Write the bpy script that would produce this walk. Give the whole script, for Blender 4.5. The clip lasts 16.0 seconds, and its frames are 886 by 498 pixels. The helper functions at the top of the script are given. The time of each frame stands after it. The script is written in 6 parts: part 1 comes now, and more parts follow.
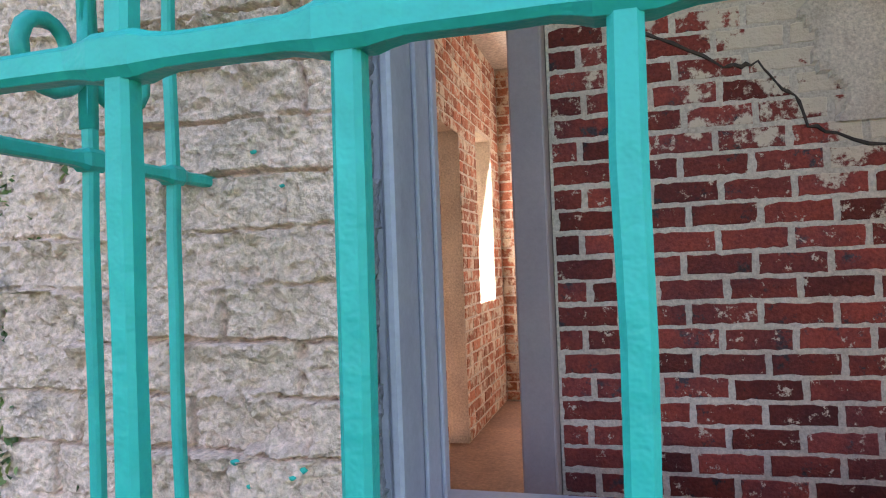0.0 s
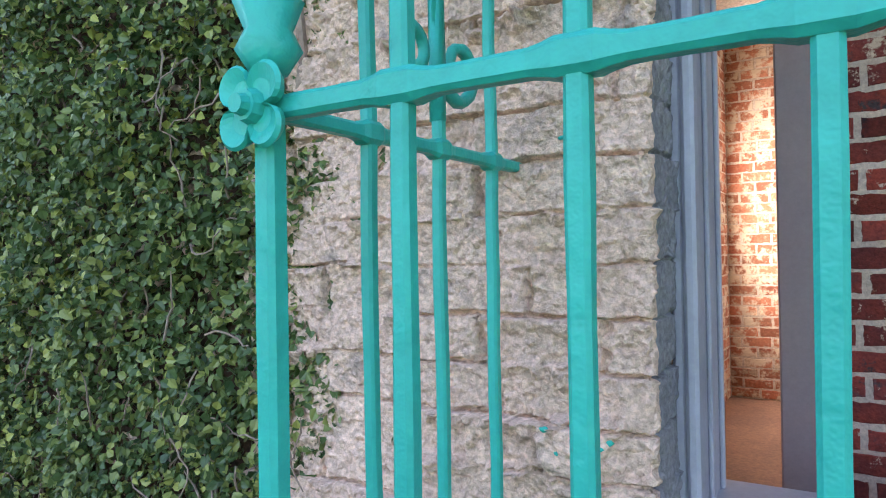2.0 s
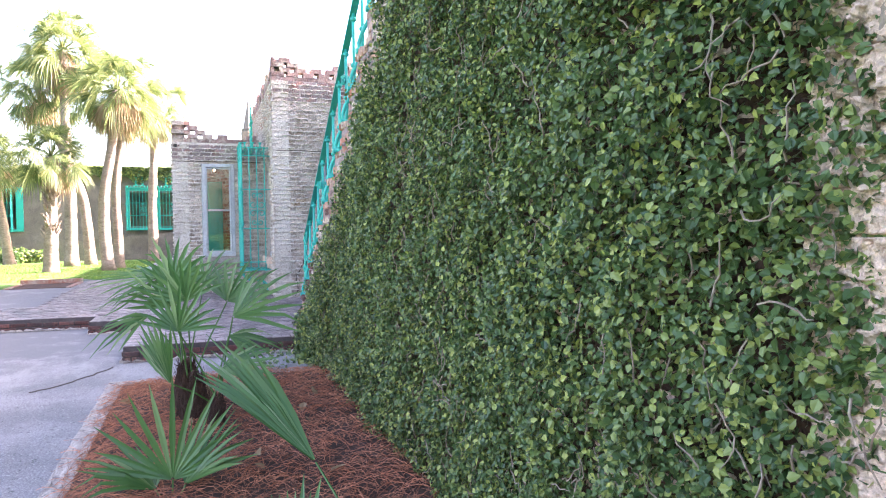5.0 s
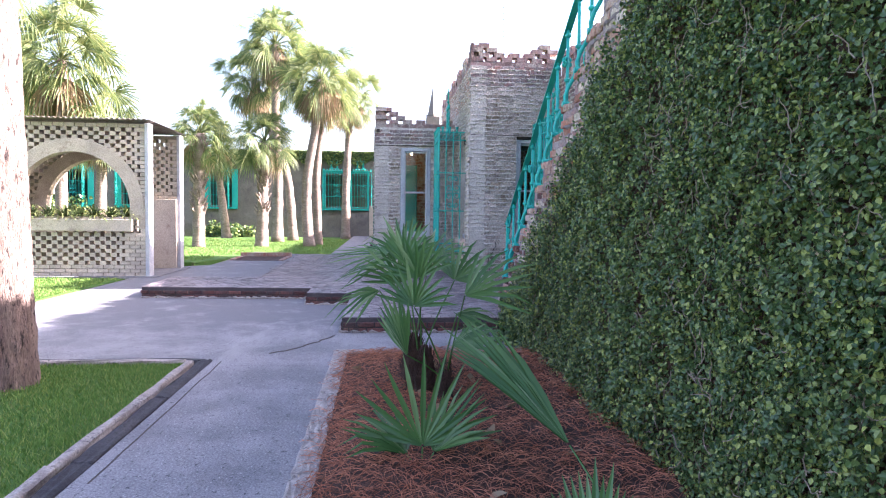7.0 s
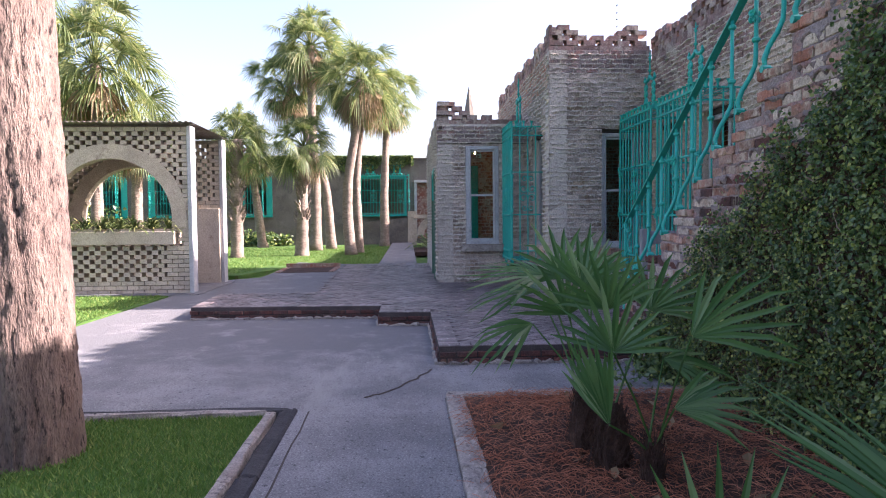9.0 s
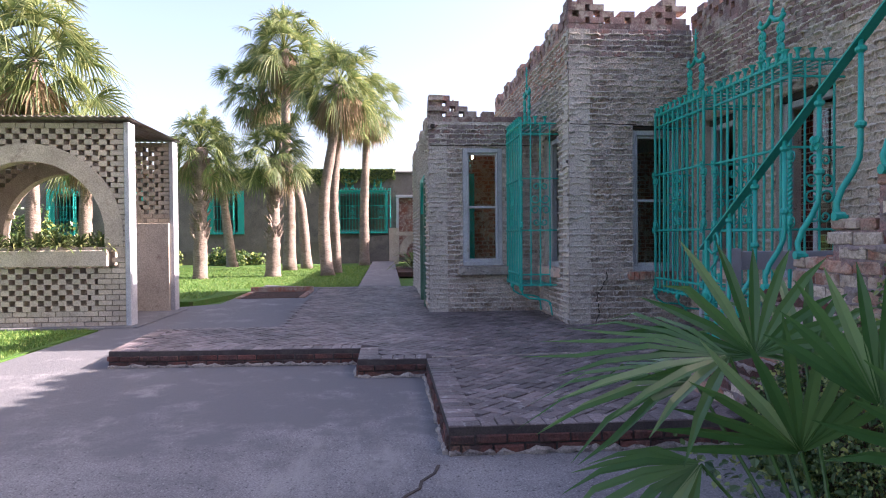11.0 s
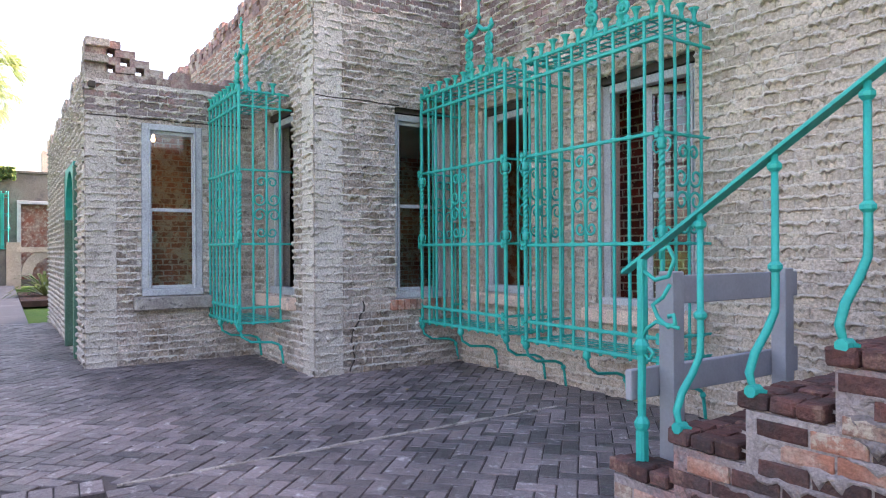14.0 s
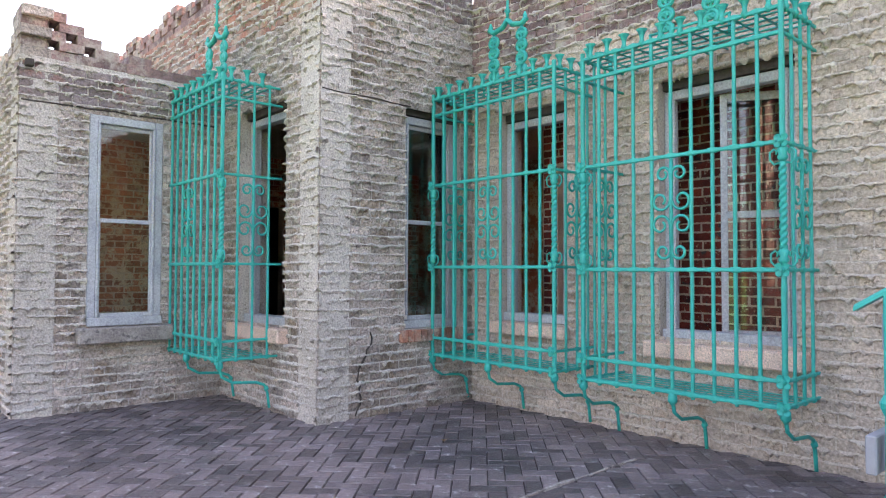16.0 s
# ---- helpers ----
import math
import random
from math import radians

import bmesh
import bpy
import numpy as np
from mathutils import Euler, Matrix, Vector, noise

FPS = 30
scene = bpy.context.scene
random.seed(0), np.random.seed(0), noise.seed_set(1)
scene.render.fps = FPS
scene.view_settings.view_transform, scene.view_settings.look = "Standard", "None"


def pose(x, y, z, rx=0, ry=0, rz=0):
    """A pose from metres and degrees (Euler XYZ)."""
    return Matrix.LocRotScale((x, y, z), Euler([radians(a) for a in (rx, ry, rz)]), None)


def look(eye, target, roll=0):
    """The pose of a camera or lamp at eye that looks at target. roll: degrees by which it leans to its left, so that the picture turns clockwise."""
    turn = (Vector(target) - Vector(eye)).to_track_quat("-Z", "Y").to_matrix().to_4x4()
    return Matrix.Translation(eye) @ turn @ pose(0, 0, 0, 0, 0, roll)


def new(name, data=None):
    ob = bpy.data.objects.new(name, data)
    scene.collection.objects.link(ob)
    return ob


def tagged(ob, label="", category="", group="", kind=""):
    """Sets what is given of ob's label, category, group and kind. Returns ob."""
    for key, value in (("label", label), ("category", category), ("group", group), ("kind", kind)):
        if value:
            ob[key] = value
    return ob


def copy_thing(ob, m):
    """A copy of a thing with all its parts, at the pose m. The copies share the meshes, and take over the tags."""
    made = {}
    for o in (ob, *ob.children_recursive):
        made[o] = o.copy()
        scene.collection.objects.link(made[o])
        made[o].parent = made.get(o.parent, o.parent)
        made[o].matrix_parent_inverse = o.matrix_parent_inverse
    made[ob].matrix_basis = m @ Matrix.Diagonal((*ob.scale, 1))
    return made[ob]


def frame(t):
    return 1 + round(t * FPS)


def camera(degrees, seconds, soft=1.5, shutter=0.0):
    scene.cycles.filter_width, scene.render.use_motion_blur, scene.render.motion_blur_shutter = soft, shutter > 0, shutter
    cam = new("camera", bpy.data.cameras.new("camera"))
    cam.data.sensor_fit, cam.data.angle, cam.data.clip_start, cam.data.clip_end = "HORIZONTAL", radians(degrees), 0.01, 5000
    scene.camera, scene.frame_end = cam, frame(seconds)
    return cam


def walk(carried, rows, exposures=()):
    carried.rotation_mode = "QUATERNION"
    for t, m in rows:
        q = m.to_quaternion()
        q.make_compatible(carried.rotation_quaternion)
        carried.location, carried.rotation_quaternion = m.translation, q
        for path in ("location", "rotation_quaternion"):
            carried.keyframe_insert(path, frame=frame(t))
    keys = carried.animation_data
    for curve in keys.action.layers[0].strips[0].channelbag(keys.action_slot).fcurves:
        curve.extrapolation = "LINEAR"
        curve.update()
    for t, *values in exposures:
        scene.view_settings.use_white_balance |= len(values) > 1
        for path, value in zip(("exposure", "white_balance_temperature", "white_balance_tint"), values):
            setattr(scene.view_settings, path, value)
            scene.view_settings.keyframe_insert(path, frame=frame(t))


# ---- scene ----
cam = camera(66.5, 16.0, soft=1.1)
ROWS = [
    (0.0, 0.041, -0.148, 1.470, 91.32, 2.09, 15.55),
    (0.5, 0.004, -0.169, 1.469, 91.16, 2.25, 18.55),
    (1.0, -0.037, -0.195, 1.469, 90.94, 2.08, 22.94),
    (1.5, -0.068, -0.223, 1.468, 90.78, 1.59, 27.48),
    (2.0, -0.102, -0.255, 1.468, 90.49, 0.99, 31.86),
    (2.5, -0.166, -0.307, 1.468, 89.98, 0.44, 37.90),
    (3.0, -0.228, -0.373, 1.471, 89.66, 0.33, 44.98),
    (3.5, -0.228, -0.400, 1.469, 89.41, 0.52, 53.09),
    (6.0, -0.192, -0.364, 1.473, 88.08, -0.59, 79.15),
    (6.5, -0.227, -0.566, 1.475, 87.95, -1.41, 82.96),
    (7.0, -0.319, -0.777, 1.457, 87.07, -0.71, 84.91),
    (7.5, -0.561, -1.005, 1.471, 86.56, -0.59, 90.23),
    (8.0, -0.871, -1.243, 1.462, 87.09, -0.66, 93.56),
    (8.5, -1.310, -1.477, 1.477, 87.96, -0.24, 87.27),
    (9.0, -1.827, -1.561, 1.471, 87.42, 0.49, 87.00),
    (11.5, -4.728, -1.690, 1.442, 89.10, 0.39, 85.05),
    (12.0, -5.312, -1.720, 1.430, 89.17, -0.20, 85.60),
    (12.5, -5.856, -1.715, 1.432, 89.72, 0.13, 74.65),
    (13.0, -6.344, -1.678, 1.442, 90.19, 0.26, 68.46),
    (13.5, -6.778, -1.681, 1.429, 89.98, -0.22, 62.58),
    (14.0, -7.137, -1.716, 1.444, 90.18, 0.32, 56.83),
    (14.5, -7.505, -1.734, 1.472, 90.72, 0.28, 54.55),
    (15.0, -7.850, -1.817, 1.465, 91.57, -0.45, 53.42),
    (15.5, -8.212, -1.988, 1.487, 91.76, -0.19, 49.64),
    (16.0, -8.587, -2.087, 1.479, 91.82, -0.21, 48.20),
]
EXPO = [(0.0, 3.32, 6550, 24), (2.0, 3.42, 6600, 23), (2.5, 3.52, 6650, 23), (3.0, 3.66, 6700, 24), (3.5, 3.9, 6800, 25), (6.0, 3.86, 6500, 27), (6.5, 3.42, 6200, 28), (7.0, 3.1, 6100, 28), (7.5, 2.95, 6050, 28), (8.0, 2.52, 6200, 29), (9.0, 2.25, 6300, 29), (11.5, 2.15, 6400, 29), (12.5, 2.2, 6400, 29), (13.0, 2.6, 6500, 27), (13.5, 2.97, 6750, 26), (14.0, 3.38, 6900, 25), (14.5, 3.48, 7050, 24), (16.0, 3.54, 7300, 24)]
walk(cam, [(t, pose(*row)) for t, *row in ROWS], EXPO)

# ---- world and light ----
SUN_DIR = Vector((-0.03, 1.0, 0.59)).normalized()
world = bpy.data.worlds.new("sky")
scene.world = world
world.use_nodes = True
wn = world.node_tree
sky = wn.nodes.new("ShaderNodeTexSky")
sky.sky_type = "NISHITA"
sky.sun_disc = False
sky.sun_elevation = math.asin(SUN_DIR.z)
sky.sun_rotation = math.atan2(SUN_DIR.x, SUN_DIR.y)
sky.air_density, sky.dust_density, sky.ozone_density = 1.0, 3.5, 0.6
wn.links.new(sky.outputs[0], wn.nodes["Background"].inputs[0])
wn.nodes["Background"].inputs[1].default_value = 0.10
sun = new("sun", bpy.data.lights.new("sun", "SUN"))
sun.data.energy, sun.data.angle, sun.data.color = 5.0, radians(0.6), (1.0, 0.94, 0.84)
sun.matrix_world = look((0, 0, 30), Vector((0, 0, 30)) - SUN_DIR)


# ---- materials ----
def nodes_of(name):
    m = bpy.data.materials.new(name)
    m.use_nodes = True
    return m, m.node_tree.nodes, m.node_tree.links, m.node_tree.nodes["Principled BSDF"]


def noise_node(n, k, scale, detail=4.0, rough=0.6, stretch=None):
    geo = n.new("ShaderNodeNewGeometry")
    tex = n.new("ShaderNodeTexNoise")
    tex.inputs["Scale"].default_value, tex.inputs["Detail"].default_value = scale, detail
    tex.inputs["Roughness"].default_value = rough
    if stretch:
        mp = n.new("ShaderNodeMapping")
        mp.inputs["Scale"].default_value = stretch
        k.new(geo.outputs["Position"], mp.inputs[0])
        k.new(mp.outputs[0], tex.inputs["Vector"])
    else:
        k.new(geo.outputs["Position"], tex.inputs["Vector"])
    return tex.outputs[0]


def ramp(n, k, fac, lo, hi):
    r = n.new("ShaderNodeMapRange")
    r.inputs[1].default_value, r.inputs[2].default_value = lo, hi
    k.new(fac, r.inputs[0])
    return r.outputs[0]


def mix(n, k, fac, a, b, mode="MIX"):
    m = n.new("ShaderNodeMix")
    m.data_type, m.blend_type = "RGBA", mode
    for socket, v in ((m.inputs[0], fac), (m.inputs[6], a), (m.inputs[7], b)):
        if isinstance(v, bpy.types.NodeSocket):
            k.new(v, socket)
        elif isinstance(v, (int, float)):
            socket.default_value = v
        else:
            socket.default_value = (*v, 1)
    return m.outputs[2]


def surface(name, base, second, spots=None, scale=3.0, fine=40.0, rough=0.85, bump=0.4, depth=0.01, vary=0.0,
            spot_at=(0.56, 0.66), spot_scale=6.0, metal=0.0, stretch=None, spec=0.3, micro=(0.60, 1.30)):
    """A weathered surface: two colours at a large scale, grain at a fine one, spots of a third colour, and relief."""
    m, n, k, p = nodes_of(name)
    big = noise_node(n, k, scale, 5.0, 0.65, stretch)
    grain = noise_node(n, k, fine, 3.0, 0.7, stretch)
    col = mix(n, k, ramp(n, k, big, 0.38, 0.62), base, second)
    if spots:
        col = mix(n, k, ramp(n, k, noise_node(n, k, spot_scale, 6.0, 0.75, stretch), *spot_at), col, spots)
    g = n.new("ShaderNodeMapRange")
    g.inputs[1].default_value, g.inputs[2].default_value = 0.25, 0.75
    g.inputs[3].default_value, g.inputs[4].default_value = micro
    k.new(grain, g.inputs[0])
    col = mix(n, k, 1.0, col, g.outputs[0], "MULTIPLY")
    if vary:
        oi, geo = n.new("ShaderNodeObjectInfo"), n.new("ShaderNodeNewGeometry")
        add = n.new("ShaderNodeMath")
        add.operation = "ADD"
        k.new(oi.outputs["Random"], add.inputs[0])
        k.new(geo.outputs["Random Per Island"], add.inputs[1])
        fr = n.new("ShaderNodeMath")
        fr.operation = "FRACT"
        k.new(add.outputs[0], fr.inputs[0])
        v = n.new("ShaderNodeMapRange")
        v.inputs[3].default_value, v.inputs[4].default_value = 1 - vary, 1 + vary
        k.new(fr.outputs[0], v.inputs[0])
        col = mix(n, k, 1.0, col, v.outputs[0], "MULTIPLY")
    k.new(col, p.inputs["Base Color"])
    p.inputs["Roughness"].default_value, p.inputs["Metallic"].default_value = rough, metal
    p.inputs["Specular IOR Level"].default_value = spec
    b = n.new("ShaderNodeBump")
    b.inputs["Strength"].default_value, b.inputs["Distance"].default_value = bump, depth
    lumps = noise_node(n, k, fine * 0.28, 3.0, 0.6, stretch)
    both = n.new("ShaderNodeMath")
    both.operation, both.inputs[2].default_value = "MULTIPLY_ADD", 0.5
    both.inputs[1].default_value = 1.6
    k.new(lumps, both.inputs[0])
    k.new(grain, both.inputs[2])
    k.new(both.outputs[0], b.inputs["Height"])
    k.new(b.outputs[0], p.inputs["Normal"])
    return m


def leaf_material(name, c1, c2, c3, rough=0.45, through_light=0.25):
    """Foliage: three greens picked leaf by leaf, a little gloss, some light through the blade."""
    m, n, k, p = nodes_of(name)
    geo = n.new("ShaderNodeNewGeometry")
    cr = n.new("ShaderNodeValToRGB")
    e = cr.color_ramp.elements
    e[0].color, e[1].color = (*c1, 1), (*c3, 1)
    mid = cr.color_ramp.elements.new(0.6)
    mid.color = (*c2, 1)
    k.new(geo.outputs["Random Per Island"], cr.inputs[0])
    col = mix(n, k, ramp(n, k, noise_node(n, k, 2.2), 0.45, 1.0), cr.outputs[0], c2)
    k.new(col, p.inputs["Base Color"])
    p.inputs["Roughness"].default_value = rough
    p.inputs["Specular IOR Level"].default_value = 0.4
    if through_light:
        tr = n.new("ShaderNodeBsdfTranslucent")
        k.new(col, tr.inputs[0])
        ms = n.new("ShaderNodeMixShader")
        ms.inputs[0].default_value = through_light
        k.new(p.outputs[0], ms.inputs[1])
        k.new(tr.outputs[0], ms.inputs[2])
        k.new(ms.outputs[0], n["Material Output"].inputs[0])
    return m


def washed(m, colour, scale, lo, hi, bias=(0, 0, 0), shift=0.0, stretch=None):
    """Lime wash, mortar and grit smeared over a surface in ragged patches, and painted sun streaks; bias thickens them
    along a direction.
    """
    n, k = m.node_tree.nodes, m.node_tree.links
    p = n["Principled BSDF"]
    src = p.inputs["Base Color"].links[0].from_socket
    fac = noise_node(n, k, scale, 8.0, 0.72, stretch)
    if any(bias):
        geo, dot = n.new("ShaderNodeNewGeometry"), n.new("ShaderNodeVectorMath")
        dot.operation = "DOT_PRODUCT"
        dot.inputs[1].default_value = bias
        k.new(geo.outputs["Position"], dot.inputs[0])
        low = n.new("ShaderNodeClamp")
        low.inputs["Min"].default_value, low.inputs["Max"].default_value = shift - 0.12, shift + 0.14
        k.new(dot.outputs["Value"], low.inputs[0])
        add = n.new("ShaderNodeMath")
        k.new(fac, add.inputs[0])
        k.new(low.outputs[0], add.inputs[1])
        sub = n.new("ShaderNodeMath")
        sub.operation, sub.inputs[1].default_value = "SUBTRACT", shift
        k.new(add.outputs[0], sub.inputs[0])
        fac = sub.outputs[0]
    k.new(mix(n, k, ramp(n, k, fac, lo, hi), src, colour), p.inputs["Base Color"])
    return m


WHITEWASH = surface("whitewashed_brick", (0.54, 0.445, 0.39), (0.38, 0.305, 0.262), (0.27, 0.19, 0.13), 1.1, 45, 0.92, 1.0, 0.025, 0.30, (0.52, 0.68), 2.2, micro=(0.40, 1.46))
MORTAR = surface("weeping_mortar", (0.60, 0.53, 0.47), (0.46, 0.40, 0.35), (0.24, 0.20, 0.18), 1.4, 60, 0.95, 0.9, 0.012, 0, (0.58, 0.75), 3.0, micro=(0.48, 1.36))
TANWASH = surface("tan_brick", (0.56, 0.45, 0.365), (0.45, 0.36, 0.295), (0.36, 0.24, 0.17), 1.2, 45, 0.92, 0.7, 0.012, 0.14, (0.56, 0.72), 3.0, micro=(0.46, 1.40))
TANMORTAR = surface("tan_mortar", (0.61, 0.515, 0.435), (0.49, 0.41, 0.35), (0.27, 0.21, 0.17), 1.4, 60, 0.95, 0.9, 0.012, 0, (0.6, 0.75), 3.0)
washed(WHITEWASH, (0.19, 0.155, 0.135), 27.0, 0.585, 0.64)
washed(MORTAR, (0.21, 0.175, 0.15), 21.0, 0.58, 0.64)
washed(TANWASH, (0.22, 0.165, 0.125), 25.0, 0.585, 0.64)
washed(TANMORTAR, (0.23, 0.175, 0.14), 21.0, 0.58, 0.64)
PINKWASH = surface("worn_whitewash", (0.77, 0.55, 0.435), (0.645, 0.46, 0.365), (0.40, 0.31, 0.265), 4.0, 80, 0.95, 1.0, 0.010, 0.06, (0.56, 0.68), 7.0, micro=(0.52, 1.36))
REDBRICK = surface("red_brick", (0.26, 0.050, 0.034), (0.15, 0.036, 0.034), (0.055, 0.045, 0.052), 5, 90, 0.85, 0.8, 0.006, 0.45, (0.57, 0.63), 7.0)
PALEMORTAR = surface("pale_mortar", (0.66, 0.58, 0.48), (0.54, 0.47, 0.39), None, 5, 80, 0.95, 0.7, 0.005)
washed(REDBRICK, (0.60, 0.50, 0.39), 24.0, 0.60, 0.64)
washed(REDBRICK, (0.64, 0.54, 0.42), 5.0, 0.56, 0.60, (0.20, 0.0, 0.30), 0.62)
washed(PALEMORTAR, (0.42, 0.355, 0.29), 11.0, 0.58, 0.70)

ROOMBRICK = surface("room_brick", (0.36, 0.125, 0.07), (0.44, 0.19, 0.11), (0.56, 0.45, 0.33), 4.0, 60, 0.9, 0.5, 0.006, 0.3, (0.54, 0.6), 5.0)
washed(ROOMBRICK, (0.62, 0.53, 0.40), 6.0, 0.50, 0.57)
OLDRED = surface("weathered_red_brick", (0.33, 0.135, 0.09), (0.39, 0.29, 0.235), (0.12, 0.08, 0.07), 3.5, 60, 0.92, 0.8, 0.01, 0.3, (0.55, 0.68), 6.0)
washed(OLDRED, (0.46, 0.36, 0.28), 7.0, 0.53, 0.60)
CREST = surface("crumbling_crest_brick", (0.30, 0.185, 0.165), (0.19, 0.125, 0.12), (0.36, 0.30, 0.27), 2.5, 45, 0.92, 0.9, 0.015, 0.3, (0.56, 0.68), 5.0)
washed(CREST, (0.42, 0.345, 0.295), 4.0, 0.50, 0.60)
PAVER = surface("paving_brick", (0.098, 0.078, 0.081), (0.185, 0.142, 0.14), (0.34, 0.31, 0.30), 1.1, 55, 0.44, 0.9, 0.008, 0.5, (0.57, 0.65), 11.0, spec=0.5)
DARKRED = surface("dark_red_brick", (0.14, 0.055, 0.045), (0.07, 0.045, 0.042), (0.20, 0.11, 0.08), 4, 60, 0.9, 0.9, 0.012, 0.35, (0.56, 0.66), 7.0)
DARKWASH = surface("stained_whitewash", (0.31, 0.25, 0.235), (0.20, 0.15, 0.145), (0.33, 0.175, 0.15), 1.6, 45, 0.92, 0.9, 0.02, 0.25, (0.53, 0.66), 3.2)
JOINT = surface("joint_sand", (0.055, 0.045, 0.045), (0.085, 0.07, 0.065), None, 4, 90, 0.9, 0.6, 0.004)
CONCRETE = surface("worn_sunstreaked_concrete", (0.275, 0.26, 0.262), (0.18, 0.172, 0.177), (0.36, 0.35, 0.34), 1.5, 75, 0.85, 1.0, 0.010, 0, (0.585, 0.63), 46.0, micro=(0.42, 1.45))
washed(CONCRETE, (0.075, 0.072, 0.075), 26.0, 0.57, 0.63)
washed(CONCRETE, (0.40, 0.385, 0.37), 33.0, 0.60, 0.64)
# Long pale streaks along x: sunlight on the path, put into the colour.
washed(CONCRETE, (0.31, 0.295, 0.285), 0.9, 0.56, 0.70, stretch=(0.35, 1.6, 1.0))
washed(CONCRETE, (0.155, 0.15, 0.155), 1.6, 0.50, 0.62, (-0.12, 0.0, 0.0), 1.06)
KERB = surface("old_kerb", (0.40, 0.35, 0.31), (0.26, 0.22, 0.20), (0.13, 0.11, 0.105), 6, 60, 0.9, 0.9, 0.012, 0.1, (0.55, 0.64), 14.0)
KERBDARK = surface("dark_kerb", (0.045, 0.042, 0.045), (0.075, 0.07, 0.07), (0.05, 0.05, 0.055), 3, 60, 0.9, 0.8, 0.008, 0.2)
PLASTER = surface("weathered_plaster", (0.20, 0.175, 0.155), (0.13, 0.115, 0.10), (0.10, 0.09, 0.085), 0.6, 30, 0.95, 0.5, 0.01, 0, (0.52, 0.7), 1.6)
PALEWALL = surface("pale_arch_brick", (0.52, 0.435, 0.345), (0.42, 0.345, 0.275), (0.24, 0.165, 0.13), 1.6, 45, 0.92, 0.6, 0.008, 0.16, (0.58, 0.72), 4.0)
TEAL = surface("turquoise_paint", (0.003, 0.375, 0.312), (0.003, 0.335, 0.282), (0.006, 0.42, 0.345), 5, 42, 0.42, 0.55, 0.004, 0.05, (0.60, 0.8), 9.0, spec=0.32, micro=(0.90, 1.08))
GREYWOOD = surface("lavender_grey_paint", (0.36, 0.37, 0.42), (0.31, 0.32, 0.365), (0.24, 0.24, 0.28), 3, 60, 0.55, 0.25, 0.002, 0, (0.66, 0.75), 12.0, spec=0.4, micro=(0.90, 1.08))
PALEFRAME = surface("pale_frame_paint", (0.46, 0.46, 0.47), (0.36, 0.36, 0.38), (0.25, 0.23, 0.22), 2.5, 60, 0.6, 0.35, 0.003, 0, (0.58, 0.74), 6.0)
BOARD = surface("mauve_grey_board", (0.27, 0.245, 0.26), (0.30, 0.275, 0.285), None, 2.5, 60, 0.6, 0.25, 0.002, micro=(0.92, 1.06))
BARRIER = surface("grey_timber", (0.31, 0.305, 0.325), (0.27, 0.265, 0.285), (0.35, 0.34, 0.35), 3, 50, 0.7, 0.25, 0.002, 0, (0.6, 0.75), 9, micro=(0.92, 1.06))
DOORGREEN = surface("dull_green_paint", (0.06, 0.14, 0.10), (0.08, 0.17, 0.13), None, 3, 40, 0.5, 0.3, 0.003)
BARK = surface("palm_bark", (0.25, 0.18, 0.15), (0.17, 0.118, 0.10), (0.038, 0.028, 0.026), 2.4, 30, 0.95, 1.0, 0.025, 0, (0.545, 0.62), 13.0, stretch=(2.4, 2.4, 0.6))
PALETRUNK = surface("grey_palm_trunk", (0.29, 0.225, 0.185), (0.20, 0.15, 0.12), (0.10, 0.075, 0.06), 1.5, 14, 0.95, 0.9, 0.02, 0, (0.56, 0.68), 5.0, stretch=(1, 1, 2.6))
# Soil of the beds; behind the ivy its dark colour stands in for shade.
SOIL = surface("soil_and_ivy_shade", (0.050, 0.028, 0.020), (0.080, 0.042, 0.030), (0.13, 0.07, 0.048), 6, 60, 0.95, 0.8, 0.015)
STRAW = surface("pine_straw", (0.30, 0.105, 0.055), (0.41, 0.165, 0.092), (0.12, 0.045, 0.028), 3, 40, 0.85, 0.2, 0.002, 0.45)
TURF = surface("turf", (0.06, 0.14, 0.022), (0.085, 0.165, 0.03), (0.13, 0.14, 0.05), 1.2, 60, 0.95, 0.9, 0.02)
METALROOF = surface("corrugated_metal", (0.33, 0.30, 0.28), (0.26, 0.20, 0.16), (0.20, 0.11, 0.07), 1.6, 40, 0.55, 0.3, 0.003, 0, (0.55, 0.7), 4, metal=0.5)
TWIG = surface("twig_bark", (0.23, 0.16, 0.12), (0.33, 0.26, 0.21), None, 9, 60, 0.9, 0.5, 0.003)
CEILING = surface("old_ceiling", (0.62, 0.57, 0.48), (0.54, 0.49, 0.40), None, 2, 40, 0.95, 0.3, 0.004)
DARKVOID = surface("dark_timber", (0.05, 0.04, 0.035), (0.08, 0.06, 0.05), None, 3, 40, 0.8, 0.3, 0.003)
IVYLEAF = leaf_material("ivy_leaf", (0.034, 0.078, 0.030), (0.105, 0.168, 0.055), (0.38, 0.41, 0.11), 0.30, 0.25)
FANLEAF = leaf_material("fan_palm_leaf", (0.052, 0.135, 0.040), (0.092, 0.195, 0.058), (0.20, 0.30, 0.13), 0.24, 0.4)
PALMLEAF = leaf_material("cabbage_palm_leaf", (0.085, 0.125, 0.045), (0.16, 0.205, 0.07), (0.33, 0.33, 0.13), 0.5, 0.45)
DRYLEAF = leaf_material("dry_palm_leaf", (0.20, 0.13, 0.07), (0.30, 0.21, 0.12), (0.40, 0.31, 0.19), 0.8, 0.3)
